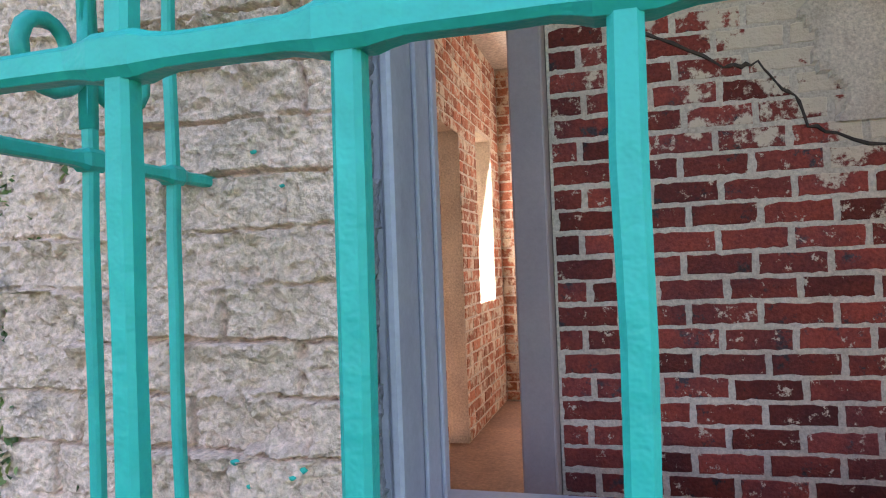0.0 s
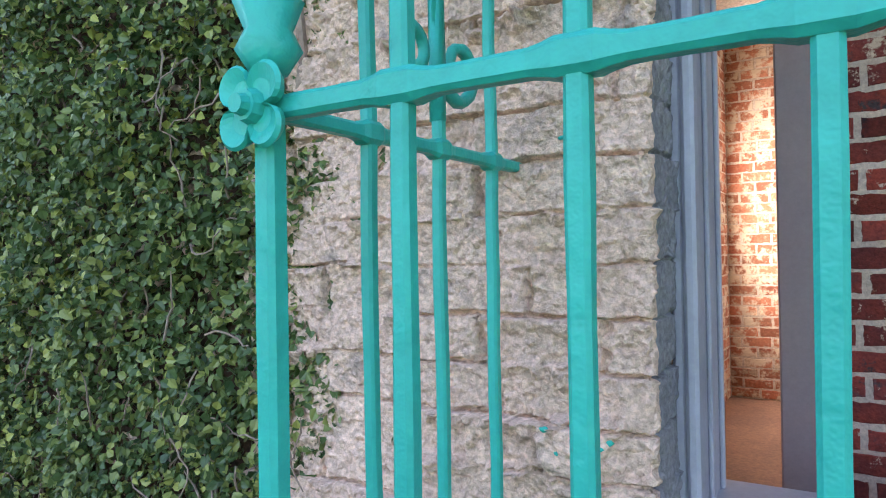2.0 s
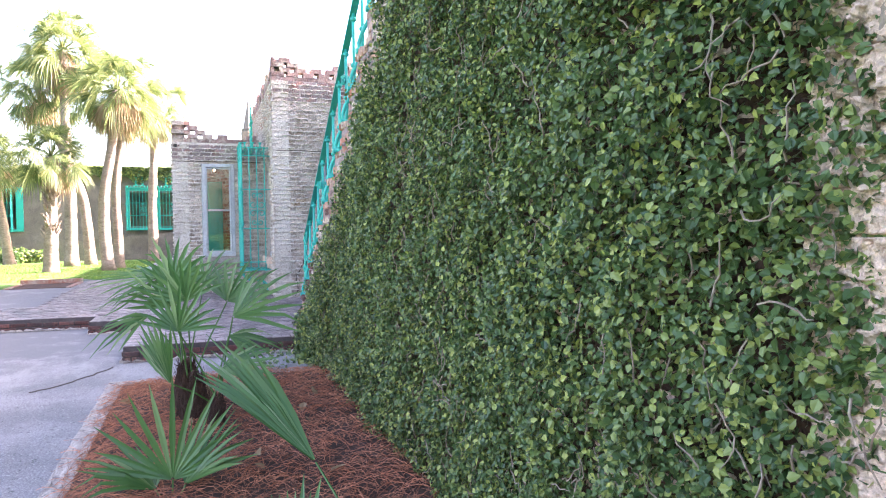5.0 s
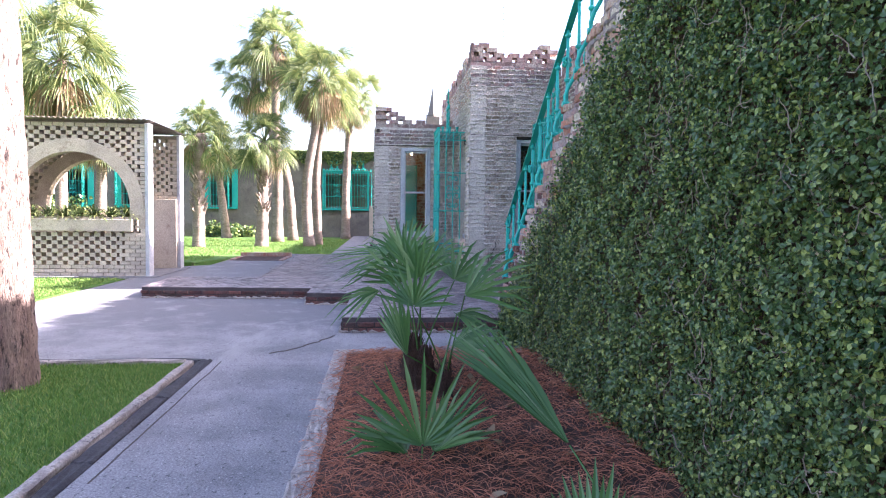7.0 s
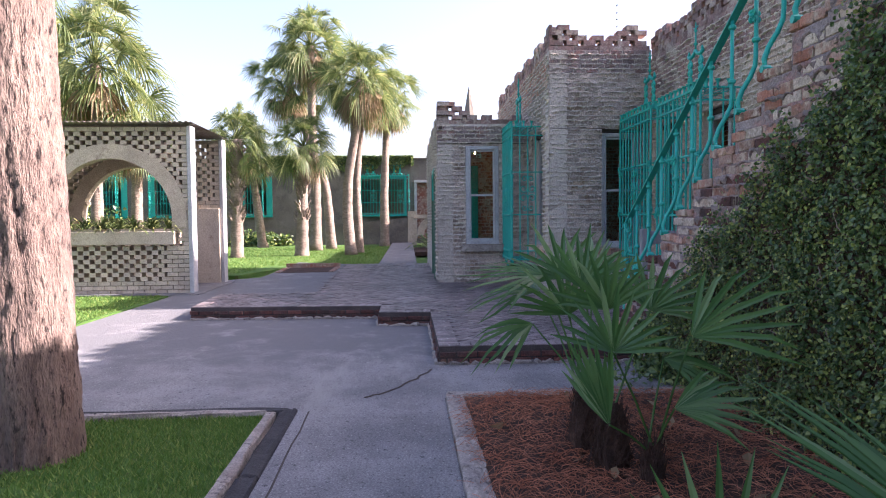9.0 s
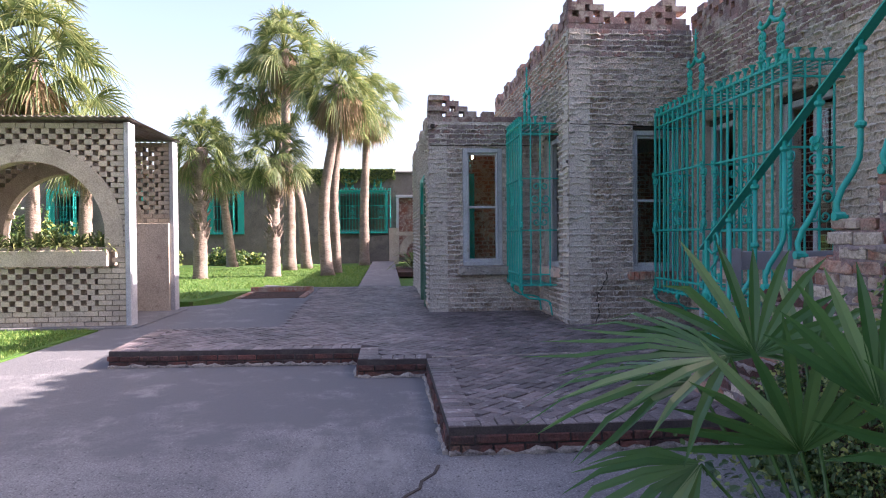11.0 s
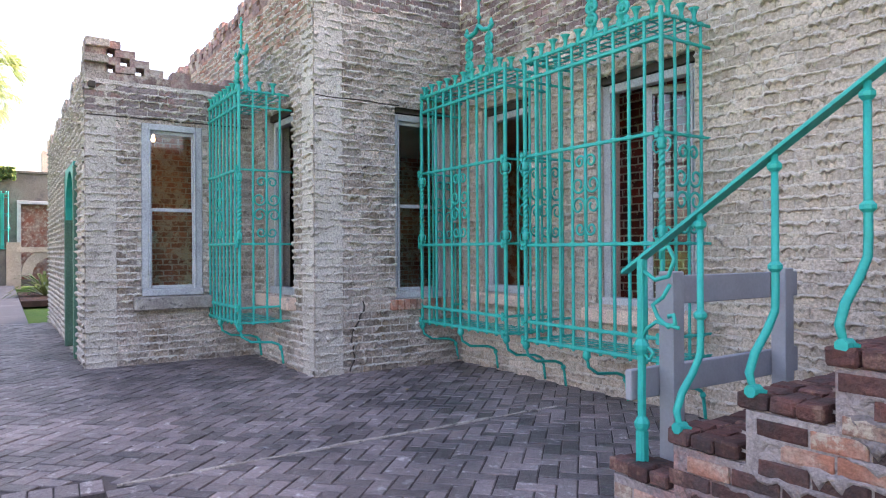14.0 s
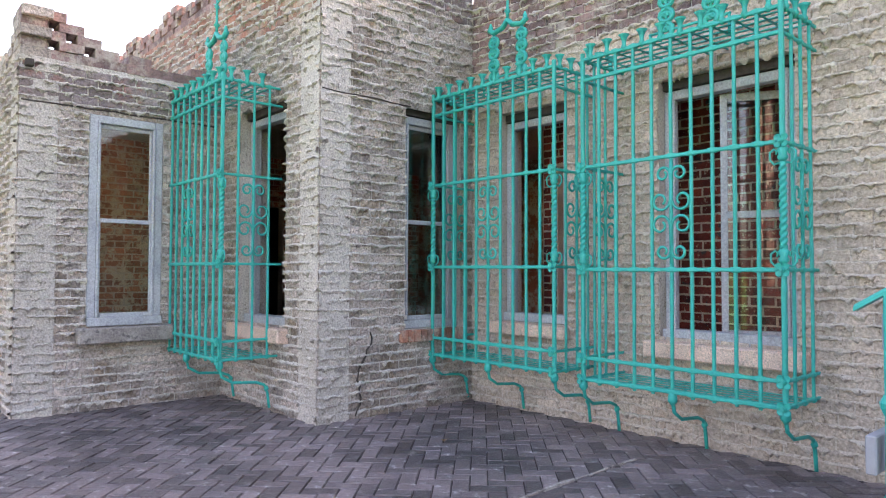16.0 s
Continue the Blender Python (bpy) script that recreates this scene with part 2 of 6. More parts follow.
GRASS = leaf_material("grass_blade", (0.068, 0.165, 0.026), (0.130, 0.235, 0.042), (0.27, 0.31, 0.085), 0.6, 0.35)

GLASS, gn, gk, gp = nodes_of("window_glass")
gp.inputs["Roughness"].default_value = 0.02
tb = gn.new("ShaderNodeBsdfTransparent")
tb.inputs[0].default_value = (0.82, 0.86, 0.85, 1)
gl = gn.new("ShaderNodeBsdfGlossy")
gl.inputs["Roughness"].default_value = 0.03
fr = gn.new("ShaderNodeFresnel")
fr.inputs[0].default_value = 1.5
gm = gn.new("ShaderNodeMixShader")
gk.new(fr.outputs[0], gm.inputs[0])
gk.new(tb.outputs[0], gm.inputs[1])
gk.new(gl.outputs[0], gm.inputs[2])
gk.new(gm.outputs[0], gn["Material Output"].inputs[0])
BULB, bn, bk, bp = nodes_of("warm_bulb")
bp.inputs["Emission Color"].default_value, bp.inputs["Emission Strength"].default_value = (1.0, 0.62, 0.3, 1), 12.0


# ---- builders ----
def finish(ob, mat, parent):
    if mat is not None and ob.data is not None:
        ob.data.materials.append(mat)
    if parent is not None:
        ob.parent = parent
    return ob


def part(name, bm, material, parent=None, label="", smooth=False):
    """Links a bmesh as one mesh object, under a thing or a part."""
    me = bpy.data.meshes.new(name)
    bmesh.ops.recalc_face_normals(bm, faces=bm.faces)
    bm.to_mesh(me)
    bm.free()
    if smooth:
        me.polygons.foreach_set("use_smooth", [True] * len(me.polygons))
    ob = finish(new(name, me), material, parent)
    if label:
        ob["label"] = label
    return ob


def raw(name, verts, faces, material, parent=None, label="", kind="", smooth=False):
    """A mesh from arrays built in code."""
    me = bpy.data.meshes.new(name)
    me.from_pydata([tuple(v) for v in verts], [], [tuple(f) for f in faces])
    if smooth:
        me.polygons.foreach_set("use_smooth", [True] * len(me.polygons))
    ob = finish(new(name, me), material, parent)
    return tagged(ob, label=label, kind=kind)


def empty(name, at=(0, 0, 0), label="", category="", group="", kind=""):
    ob = new(name)
    ob.empty_display_size = 0.1
    ob.location = at
    return tagged(ob, label, category, group, kind)


def box(bm, a, b):
    x0, y0, z0 = a
    x1, y1, z1 = b
    v = [bm.verts.new((x, y, z)) for z in (z0, z1) for x, y in ((x0, y0), (x1, y0), (x1, y1), (x0, y1))]
    for f in ((3, 2, 1, 0), (4, 5, 6, 7), (0, 1, 5, 4), (1, 2, 6, 5), (2, 3, 7, 6), (3, 0, 4, 7)):
        bm.faces.new([v[i] for i in f])


def block(a, b, soft=0.0):
    bm = bmesh.new()
    box(bm, a, b)
    if soft:
        bmesh.ops.bevel(bm, geom=bm.edges[:], offset=soft, segments=1, affect="EDGES", profile=0.5)
    return bm


CHAMFERED = [radians(45 + 90 * q + o) for q in range(4) for o in (-14, 14)]


def sweep(bm, pts, r, n=6, ends=True, twist=0.0, angles=None):
    """A round or n-sided bar along a line of points; r may change along it; angles: corners of an uneven section."""
    pts = [Vector(p) for p in pts]
    rad = r if isinstance(r, (list, tuple)) else [r] * len(pts)
    rings = []
    side = None
    for i, p in enumerate(pts):
        t = (pts[min(i + 1, len(pts) - 1)] - pts[max(i - 1, 0)])
        if t.length < 1e-9:
            t = Vector((0, 0, 1))
        t.normalize()
        if side is None:
            side = t.cross(Vector((0, 0, 1)) if abs(t.z) < 0.9 else Vector((0, 1, 0))).normalized()
        side = (side - t * side.dot(t)).normalized()
        up = t.cross(side)
        rings.append([bm.verts.new(p + (side * math.cos(a) + up * math.sin(a)) * rad[i])
                      for a in angles or [2 * math.pi * (j + 0.5) / n + twist * i for j in range(n)]])
    n = len(rings[0])
    for a, b in zip(rings, rings[1:]):
        for j in range(n):
            bm.faces.new((a[j], a[(j + 1) % n], b[(j + 1) % n], b[j]))
    if ends:
        bm.faces.new(rings[0][::-1])
        bm.faces.new(rings[-1])


def lathe(bm, axis_pts, n=10):
    """Turned shape about a vertical line: (x, y, z, radius) rows."""
    rings = [[bm.verts.new((x + r * math.cos(2 * math.pi * j / n), y + r * math.sin(2 * math.pi * j / n), z)) for j in range(n)]
             for x, y, z, r in axis_pts]
    for a, b in zip(rings, rings[1:]):
        for j in range(n):
            bm.faces.new((a[j], a[(j + 1) % n], b[(j + 1) % n], b[j]))
    bm.faces.new(rings[0][::-1])
    bm.faces.new(rings[-1])


def curl(r, turns, start, sign=1, n=16, shrink=0.25):
    """A flat scroll: 2D points spiralling inwards, beginning at the origin."""
    out = []
    for i in range(n + 1):
        f = i / n
        a = start + sign * f * turns * 2 * math.pi
        rr = r * (1 - (1 - shrink) * f)
        out.append((rr * math.cos(a), rr * math.sin(a)))
    x0, y0 = out[0]
    return [(x - x0, y - y0) for x, y in out]


# A brick with knocked edges, shared by all brick pieces: x -0.5..0.5, y 0..1 outwards, z -0.5..0.5.
def brick_mesh(name, seed, material):
    rnd = random.Random(seed)
    bm = bmesh.new()
    back = [bm.verts.new((x, 0, z)) for x, z in ((-0.5, -0.5), (0.5, -0.5), (0.5, 0.5), (-0.5, 0.5))]
    midl = [bm.verts.new((x, 0.6 + rnd.uniform(-0.2, 0.2), z)) for x, z in ((-0.5, -0.5), (0.5, -0.5), (0.5, 0.5), (-0.5, 0.5))]
    top = []
    for x, z in ((-0.5, -0.5), (0, -0.5), (0.5, -0.5), (0.5, 0.5), (0, 0.5), (-0.5, 0.5)):
        top.append(bm.verts.new((x * (0.97 - rnd.uniform(0, 0.09)), 1 + rnd.uniform(-0.3, 0.15), z * (0.90 - rnd.uniform(0, 0.2)))))
    for i in range(4):
        bm.faces.new((back[i], back[(i + 1) % 4], midl[(i + 1) % 4], midl[i]))
    bm.faces.new((midl[0], midl[1], top[2], top[1], top[0]))
    bm.faces.new((midl[1], midl[2], top[3], top[2]))
    bm.faces.new((midl[2], midl[3], top[5], top[4], top[3]))
    bm.faces.new((midl[3], midl[0], top[0], top[5]))
    bm.faces.new((top[0], top[1], top[4], top[5]))
    bm.faces.new((top[1], top[2], top[3], top[4]))
    bmesh.ops.recalc_face_normals(bm, faces=bm.faces)
    me = bpy.data.meshes.new(name)
    bm.to_mesh(me)
    bm.free()
    me.materials.append(material)
    return me


BRICKS = {}


def brick_set(material):
    if material.name not in BRICKS:
        BRICKS[material.name] = [brick_mesh("brick", s, material) for s in range(9)]
    return BRICKS[material.name]


def lay_bricks(parent, cells, origin, along, out, material, depth=0.012, picked=None, limit=300, name="brick", rnd=None):
    """Bricks on a wall's face. cells: (u, z, length, height) middles; picked(u, z): pieces of their own, the rest are joined."""
    rnd = rnd or random.Random(4)
    meshes = brick_set(material)
    along, out, origin = Vector(along), Vector(out), Vector(origin)
    m3 = Matrix((along, out, Vector((0, 0, 1)))).transposed()
    turn = m3 if m3.determinant() > 0 else Matrix((-along, out, Vector((0, 0, 1)))).transposed()
    singles, rest = [], []
    for c in cells:
        (singles if picked and len(singles) < limit and picked(c[0], c[1]) else rest).append(c)
    for u, z, w, h in singles:
        ob = new(name, rnd.choice(meshes))
        ob.parent = parent
        d = depth * rnd.uniform(0.6, 1.4)
        tilt = Matrix.Rotation(rnd.uniform(-0.012, 0.012), 3, "Y")
        ob.matrix_local = Matrix.LocRotScale(origin + along * u + Vector((0, 0, z)), (turn @ tilt).to_quaternion(), (w, d, h))
    if rest:
        protos = [(np.array([v.co[:] for v in me.vertices]), [tuple(p.vertices) for p in me.polygons]) for me in meshes]
        basis = np.array(m3)
        vs, fs, base = [], [], 0
        for u, z, w, h in rest:
            pv, pf = rnd.choice(protos)
            d = depth * rnd.uniform(0.6, 1.4)
            loc = pv * np.array((w, d, h)) + np.array((u, 0, z))
            vs.append(loc @ basis.T + np.array(origin))
            fs.extend([tuple(i + base for i in f) for f in pf])
            base += len(pv)
        raw(name + "work", np.concatenate(vs), fs, material, parent, kind="stuff")


# A long-worn brick with a ragged, chipped outline, flush with its mortar.
def worn_brick_mesh(seed, material):
    rnd = random.Random(seed)
    bm = bmesh.new()
    rim = [(-0.5 + i / 9, -0.5) for i in range(9)] + [(0.5, -0.5 + i / 4) for i in range(4)] + [(0.5 - i / 9, 0.5) for i in range(9)] + [(-0.5, 0.5 - i / 4) for i in range(4)]
    chip = rnd.randrange(len(rim))
    lo, hi = [], []
    for i, (x, z) in enumerate(rim):
        near = min(abs(i - chip), len(rim) - abs(i - chip))
        bite = 0.16 * rnd.random() if near < 2 and rnd.random() < 0.6 else 0.0
        x2 = x * (1 - 0.5 * bite) + rnd.uniform(-0.012, 0.006) * (1 if x > 0 else -1)
        z2 = z * (1 - bite) + rnd.uniform(-0.055, 0.03) * (1 if z > 0 else -1)
        lo.append(bm.verts.new((x2 * 1.01, 0, z2 * 1.03)))
        hi.append(bm.verts.new((x2 * 0.985, 0.8 + rnd.uniform(-0.25, 0.2), z2 * 0.94)))
    for i in range(len(rim)):
        j = (i + 1) % len(rim)
        bm.faces.new((lo[i], lo[j], hi[j], hi[i]))
    mid = bm.verts.new((0, 1.05, 0))
    for i in range(len(rim)):
        bm.faces.new((hi[i], hi[(i + 1) % len(rim)], mid))
    bmesh.ops.recalc_face_normals(bm, faces=bm.faces)
    me = bpy.data.meshes.new("brick")
    bm.to_mesh(me)
    bm.free()
    me.materials.append(material)
    return me


for worn in (REDBRICK, ROOMBRICK):
    BRICKS[worn.name] = [worn_brick_mesh(s, worn) for s in range(12)]


def value_noise(x, y, seed):
    """Smooth noise from -1 to 1 on arrays."""
    table = np.random.RandomState(seed).uniform(-1, 1, (256, 256))
    xi, yi = np.floor(x).astype(int), np.floor(y).astype(int)
    fx, fy = x - xi, y - yi
    fx, fy = fx * fx * (3 - 2 * fx), fy * fy * (3 - 2 * fy)
    a, b = table[xi % 256, yi % 256], table[(xi + 1) % 256, yi % 256]
    c, d = table[xi % 256, (yi + 1) % 256], table[(xi + 1) % 256, (yi + 1) % 256]
    return (a * (1 - fx) + b * fx) * (1 - fy) + (c * (1 - fx) + d * fx) * fy


def fractal(x, y, seed, octaves=4):
    return sum(value_noise(x * 2 ** o, y * 2 ** o, seed + o) * 0.55 ** o for o in range(octaves))


def courses(width, z0, z1, holes=(), course=0.0806, length=0.216, joint=0.014, rnd=None, keep=None):
    """Running-bond bricks in a rectangle, cut at holes (u0, u1, z0, z1)."""
    rnd = rnd or random.Random(2)
    out = []
    k = 0
    z = z0
    while z + course * 0.6 < z1:
        zc = z + course / 2
        edges = [(0, width)]
        for h in holes:
            if h[2] < zc < h[3]:
                edges = [s for a, b in edges for s in ((a, min(b, h[0])), (max(a, h[1]), b)) if s[1] - s[0] > 0.03]
        for a, b in edges:
            u = -length * (0.5 if k % 2 else 0.0) + rnd.uniform(-0.015, 0.015)
            while u < b:
                lo, hi = max(u, a), min(u + length, b)
                if hi - lo > 0.05 and (keep is None or keep((lo + hi) / 2, zc)):
                    out.append(((lo + hi) / 2, zc + rnd.uniform(-0.003, 0.003), hi - lo - joint, course - joint * 0.8))
                u += length
        k += 1
        z += course
    return out


def mortar_beads(parent, origin, along, out, width, z0, z1, material, holes=(), course=0.0806, push=0.022, sag=0.03, seed=1, keep=None, step=0.022, base=0.004):
    """Mortar squeezed out of the bed joints, hanging in uneven lips."""
    rnd = np.random.RandomState(seed)
    along, out, origin = np.array(along, float), np.array(out, float), np.array(origin, float)
    vs, fs = [], []
    count = 0
    z = z0 + course
    while z < z1 - 0.01:
        edges = [(0.0, width)]
        for h in holes:
            if h[2] < z < h[3]:
                edges = [s for a, b in edges for s in ((a, min(b, h[0])), (max(a, h[1]), b)) if s[1] - s[0] > 0.06]
        for a, b in edges:
            n = max(3, int((b - a) / step))
            us = np.linspace(a, b, n)
            ph = rnd.uniform(0, 9)
            wob = 0.004 * np.sin(us * 5 + ph) + 0.004 * rnd.randn(n)
            swell = np.convolve(rnd.rand(n + 8) ** 1.6, np.ones(3) / 3, "same")[4:-4]
            nose = base + push * np.clip(0.15 + 1.1 * swell + 0.3 * np.sin(us * 17 + ph) * rnd.rand(n), 0.02, 1.5)
            drop = 0.006 + sag * np.clip(rnd.rand(n) ** 3 * 1.5 + 0.2 * np.sin(us * 11 + 2 * ph), 0.02, 1.6)
            open_ = np.convolve(rnd.rand(n) < 0.07, np.ones(3), "same") > 0
            nose[open_] = base * 0.5
            for i, u in enumerate(us):
                if keep is not None and not keep(u, z):
                    nose[i], drop[i] = -0.01, 0.002
            if keep is not None:
                gone = nose < -0.005
                nose[gone & ~(np.roll(gone, 1) & np.roll(gone, -1))] = -0.004
            for d, dz in ((0 * us, 0.012 + wob), (nose * 0.9, 0.006 + wob), (nose, -drop * 0.55 + wob), (0 * us, -drop + wob)):
                p = origin[None, :] + us[:, None] * along[None, :] + d[:, None] * out[None, :]
                p[:, 2] += z + dz
                vs.append(p)
            for r in range(3):
                for i in range(n - 1):
                    q = count + r * n + i
                    if nose[i] > -0.005 or nose[i + 1] > -0.005:
                        fs.append((q, q + 1, q + n + 1, q + n))
            count += 4 * n
        z += course
    if vs:
        raw("mortar", np.concatenate(vs), fs, material, parent, kind="stuff", smooth=True)


def slab_with_holes(bm, origin, along, out, width, z0, z1, thick, holes=()):
    """A wall's body behind its face, with openings right through it."""
    along, out, origin = Vector(along), Vector(out), Vector(origin)
    us = sorted({0, width, *[h[0] for h in holes], *[h[1] for h in holes]})
    zs = sorted({z0, z1, *[h[2] for h in holes], *[h[3] for h in holes]})
    for a, b in zip(us, us[1:]):
        for c, d in zip(zs, zs[1:]):
            um, zm = (a + b) / 2, (c + d) / 2
            if c < z0 or d > z1 or any(h[0] < um < h[1] and h[2] < zm < h[3] for h in holes):
                continue
            v = [bm.verts.new(origin + along * u + out * w + Vector((0, 0, z))) for z in (c, d) for u, w in ((a, 0), (b, 0), (b, -thick), (a, -thick))]
            for f in ((3, 2, 1, 0), (4, 5, 6, 7), (0, 1, 5, 4), (1, 2, 6, 5), (2, 3, 7, 6), (3, 0, 4, 7)):
                bm.faces.new([v[i] for i in f])


def brick_wall(name, origin, along, out, width, z0, z1, holes, wash, mortar, label, thick=0.3, picked=None, seed=1, beads=True, push=0.040, sag=0.036,
               keep=None, depth=0.008, course=0.0806, joint=0.014, length=0.216, upper=None):
    wall = bmesh.new()
    slab_with_holes(wall, origin, along, out, width, z0, z1, thick, holes)
    ob = part(name, wall, mortar)
    tagged(ob, label, "wall", kind="structure")
    cells = courses(width, z0, z1, holes, course, length, joint, random.Random(seed), keep)
    split = upper[0] if upper else 99
    lay_bricks(ob, [c for c in cells if c[1] < split], origin, along, out, wash, depth, picked, 300, "brick", random.Random(seed))
    if upper:
        lay_bricks(ob, [c for c in cells if c[1] >= split], origin, along, out, upper[1], depth * 1.6, None, 0, "upper_brick", random.Random(seed))
    if beads:
        mortar_beads(ob, origin, along, out, width, z0, z1, mortar, holes, course, push, sag, seed, keep)
    return ob


def cresting(wall, origin, along, out, width, z, levels, material, thick=0.24, seed=3):
    """Open brickwork on a wall's top: courses laid with gaps, in steps. levels(u): courses that stand there."""
    rnd = random.Random(seed)
    along, out, origin = Vector(along), Vector(out), Vector(origin)
    bm = bmesh.new()
    for k in range(8):
        w, gap = (0.22, 0.0) if k == 0 else (0.205, 0.095)
        u = -0.15 if k and k % 2 == 0 else 0.0
        while u < width:
            if u < 0:
                w, u = w + u, 0.0
            elif k:
                w = 0.205
            if levels(max(u, 0) + w / 2) > k and u + w <= width + 0.06 and u > -0.1:
                j = rnd.uniform(-0.012, 0.012)
                v = [bm.verts.new(origin + along * (u + a * w) + out * (j - b * thick) + Vector((0, 0, z + (k + c) * 0.088 + rnd.uniform(-0.004, 0.004))))
                     for c in (0, 0.97) for a, b in ((0, 0), (1, 0), (1, 1), (0, 1))]
                for f in ((3, 2, 1, 0), (4, 5, 6, 7), (0, 1, 5, 4), (1, 2, 6, 5), (2, 3, 7, 6), (3, 0, 4, 7)):
                    bm.faces.new([v[i] for i in f])
            u += w + gap
    part("cresting", bm, material, wall, "stepped open brick cresting")


# ---- ground ----
P = 0.192          # the paved terrace
bm = bmesh.new()
box(bm, (-400, -400, -0.6), (400, 400, -0.06))
tagged(part("ground", bm, TURF), "short green turf reaching far out around the buildings", "ground", kind="structure")


def sheet(name, outline, z, thick, material, label, category, kind="structure", soft=0.0):
    bm = bmesh.new()
    lo = [bm.verts.new((x, y, z - thick)) for x, y in outline]
    hi = [bm.verts.new((x, y, z)) for x, y in outline]
    n = len(outline)
    bm.faces.new(lo[::-1])
    bm.faces.new(hi)
    for i in range(n):
        bm.faces.new((lo[i], lo[(i + 1) % n], hi[(i + 1) % n], hi[i]))
    return tagged(part(name, bm, material), label, category, kind=kind)


path = sheet("path", [(6, -2.42), (-7.05, -2.42), (-7.05, -14), (-8.2, -14), (-8.2, -6.25), (-18.6, -6.15), (-19.4, -5.2), (-19.4, -4.8), (-12.2, -4.8), (-12.2, -0.6), (-8.62, -0.6), (-8.62, 0.82), (-7.3, 0.82), (-7.3, -1.27), (6, -1.27)],
             0.0, 0.12, CONCRETE, "worn grey concrete path with cracks, stains and painted sun streaks", "path")
sheet("pavement", [(-13.8, -4.85), (-13.8, -3.16), (-21.4, -3.36), (-22.4, -4.85)], 0.186, 0.2, CONCRETE, "pale concrete slab beside the brick terrace", "pavement")
sheet("path", [(-21.4, -2.42), (-40, -2.42), (-40, -1.3), (-21.4, -1.3)], 0.15, 0.2, CONCRETE, "narrow concrete path leading between lawn and wall", "path")


def crack(points, z, w):
    bm = bmesh.new()
    sweep(bm, [(x, y, z) for x, y in points], w, 4)
    ob = part("crack", bm, DARKVOID, path, "dark open crack in the concrete")


rc = random.Random(8)
crack([(-7.35 - 0.03 * i - 0.0045 * i * i + rc.uniform(-0.02, 0.02), -1.95 + 0.05 * i + rc.uniform(-0.02, 0.02)) for i in range(13)], -0.004, 0.014)
crack([(-4.0 - 0.25 * i, -2.33 + rc.uniform(-0.006, 0.006)) for i in range(13)], -0.005, 0.009)

# lawns
lawn_a = sheet("lawn", [(5, -2.62), (-6.93, -2.62), (-6.93, -14), (5, -14)], -0.015, 0.1, TURF, "mown green lawn around a palm trunk", "lawn")
lawn_b = sheet("lawn", [(-8.3, -6.35), (-8.3, -14), (-15.5, -14), (-15.5, -6.3)], -0.01, 0.1, TURF, "sunlit lawn before the arched wall", "lawn")
lawn_c = sheet("lawn", [(-19.3, -5.9), (-22.6, -4.95), (-21.6, -2.5), (-41.5, -2.5), (-41.5, -30), (-19.3, -30)], 0.06, 0.15, TURF, "sunlit lawn with palm trees", "lawn")


def blades(parent, count, region, z, height, seed, width=0.006):
    """Grass blades, denser towards the walk."""
    r = np.random.RandomState(seed)
    x, y = region(r, count)
    n = len(x)
    h = height * r.uniform(0.5, 1.2, n)
    a = r.uniform(0, 2 * math.pi, n)
    lean = h[:, None] * 0.5 * r.randn(n, 2)
    w = width * r.uniform(0.6, 1.3, n)
    v = np.zeros((n, 3, 3))
    v[:, 0] = np.stack((x - w * np.cos(a), y - w * np.sin(a), np.full(n, z)), 1)
    v[:, 1] = np.stack((x + w * np.cos(a), y + w * np.sin(a), np.full(n, z)), 1)
    v[:, 2] = np.stack((x + lean[:, 0], y + lean[:, 1], z + h), 1)
    f = np.arange(3 * n).reshape(n, 3)
    return raw("grass", v.reshape(-1, 3), f, GRASS, parent, "short green grass blades", "stuff")


blades(lawn_a, 70000, lambda r, n: (-6.9 + 4.6 * r.rand(n) ** 1.3, -2.64 - 4.2 * r.rand(n) ** 1.2), -0.02, 0.045, 1)
blades(lawn_b, 30000, lambda r, n: (-8.35 - 7.0 * r.rand(n), -6.38 - 6 * r.rand(n) ** 1.2), -0.015, 0.055, 2, 0.009)
blades(lawn_c, 30000, lambda r, n: (-20 - 16 * r.rand(n) ** 1.2, -5.9 - 8 * r.rand(n)), 0.05, 0.06, 3, 0.012)
blades(lawn_c, 15000, lambda r, n: (-22.8 - 14 * r.rand(n) ** 1.2, -2.5 - 3.4 * r.rand(n)), 0.05, 0.06, 4, 0.012)


def kerb_run(name, a, b, wide, high, z, material, label, piece=0.9, seed=5):
    """A row of kerb stones from a to b."""
    rnd = random.Random(seed)
    k = empty(name, (0, 0, 0), label, "kerb", kind="structure")
    a, b = Vector((*a, 0)), Vector((*b, 0))
    d = (b - a).normalized()
    n = max(1, round((b - a).length / piece))
    s = (b - a).length / n
    side = Vector((-d.y, d.x, 0))
    for i in range(n):
        bm = bmesh.new()
        box(bm, (0.001, -wide / 2, -0.1), (s - 0.001, wide / 2, high))
        bmesh.ops.bevel(bm, geom=bm.edges[:], offset=0.012, segments=1, affect="EDGES")
        bmesh.ops.subdivide_edges(bm, edges=[e for e in bm.edges if e.calc_length() > 0.05], cuts=5, use_grid_fill=True)
        for v in bm.verts:
            v.co += Vector((0, rnd.uniform(-0.007, 0.007), rnd.uniform(-0.009, 0.006)))
        m = Matrix((d, side, Vector((0, 0, 1)))).transposed().to_4x4()
        m.translation = a + d * (s * i) + Vector((0, 0, z))
        bm.transform(m)
        part("kerb_stone", bm, material, k)
    return k


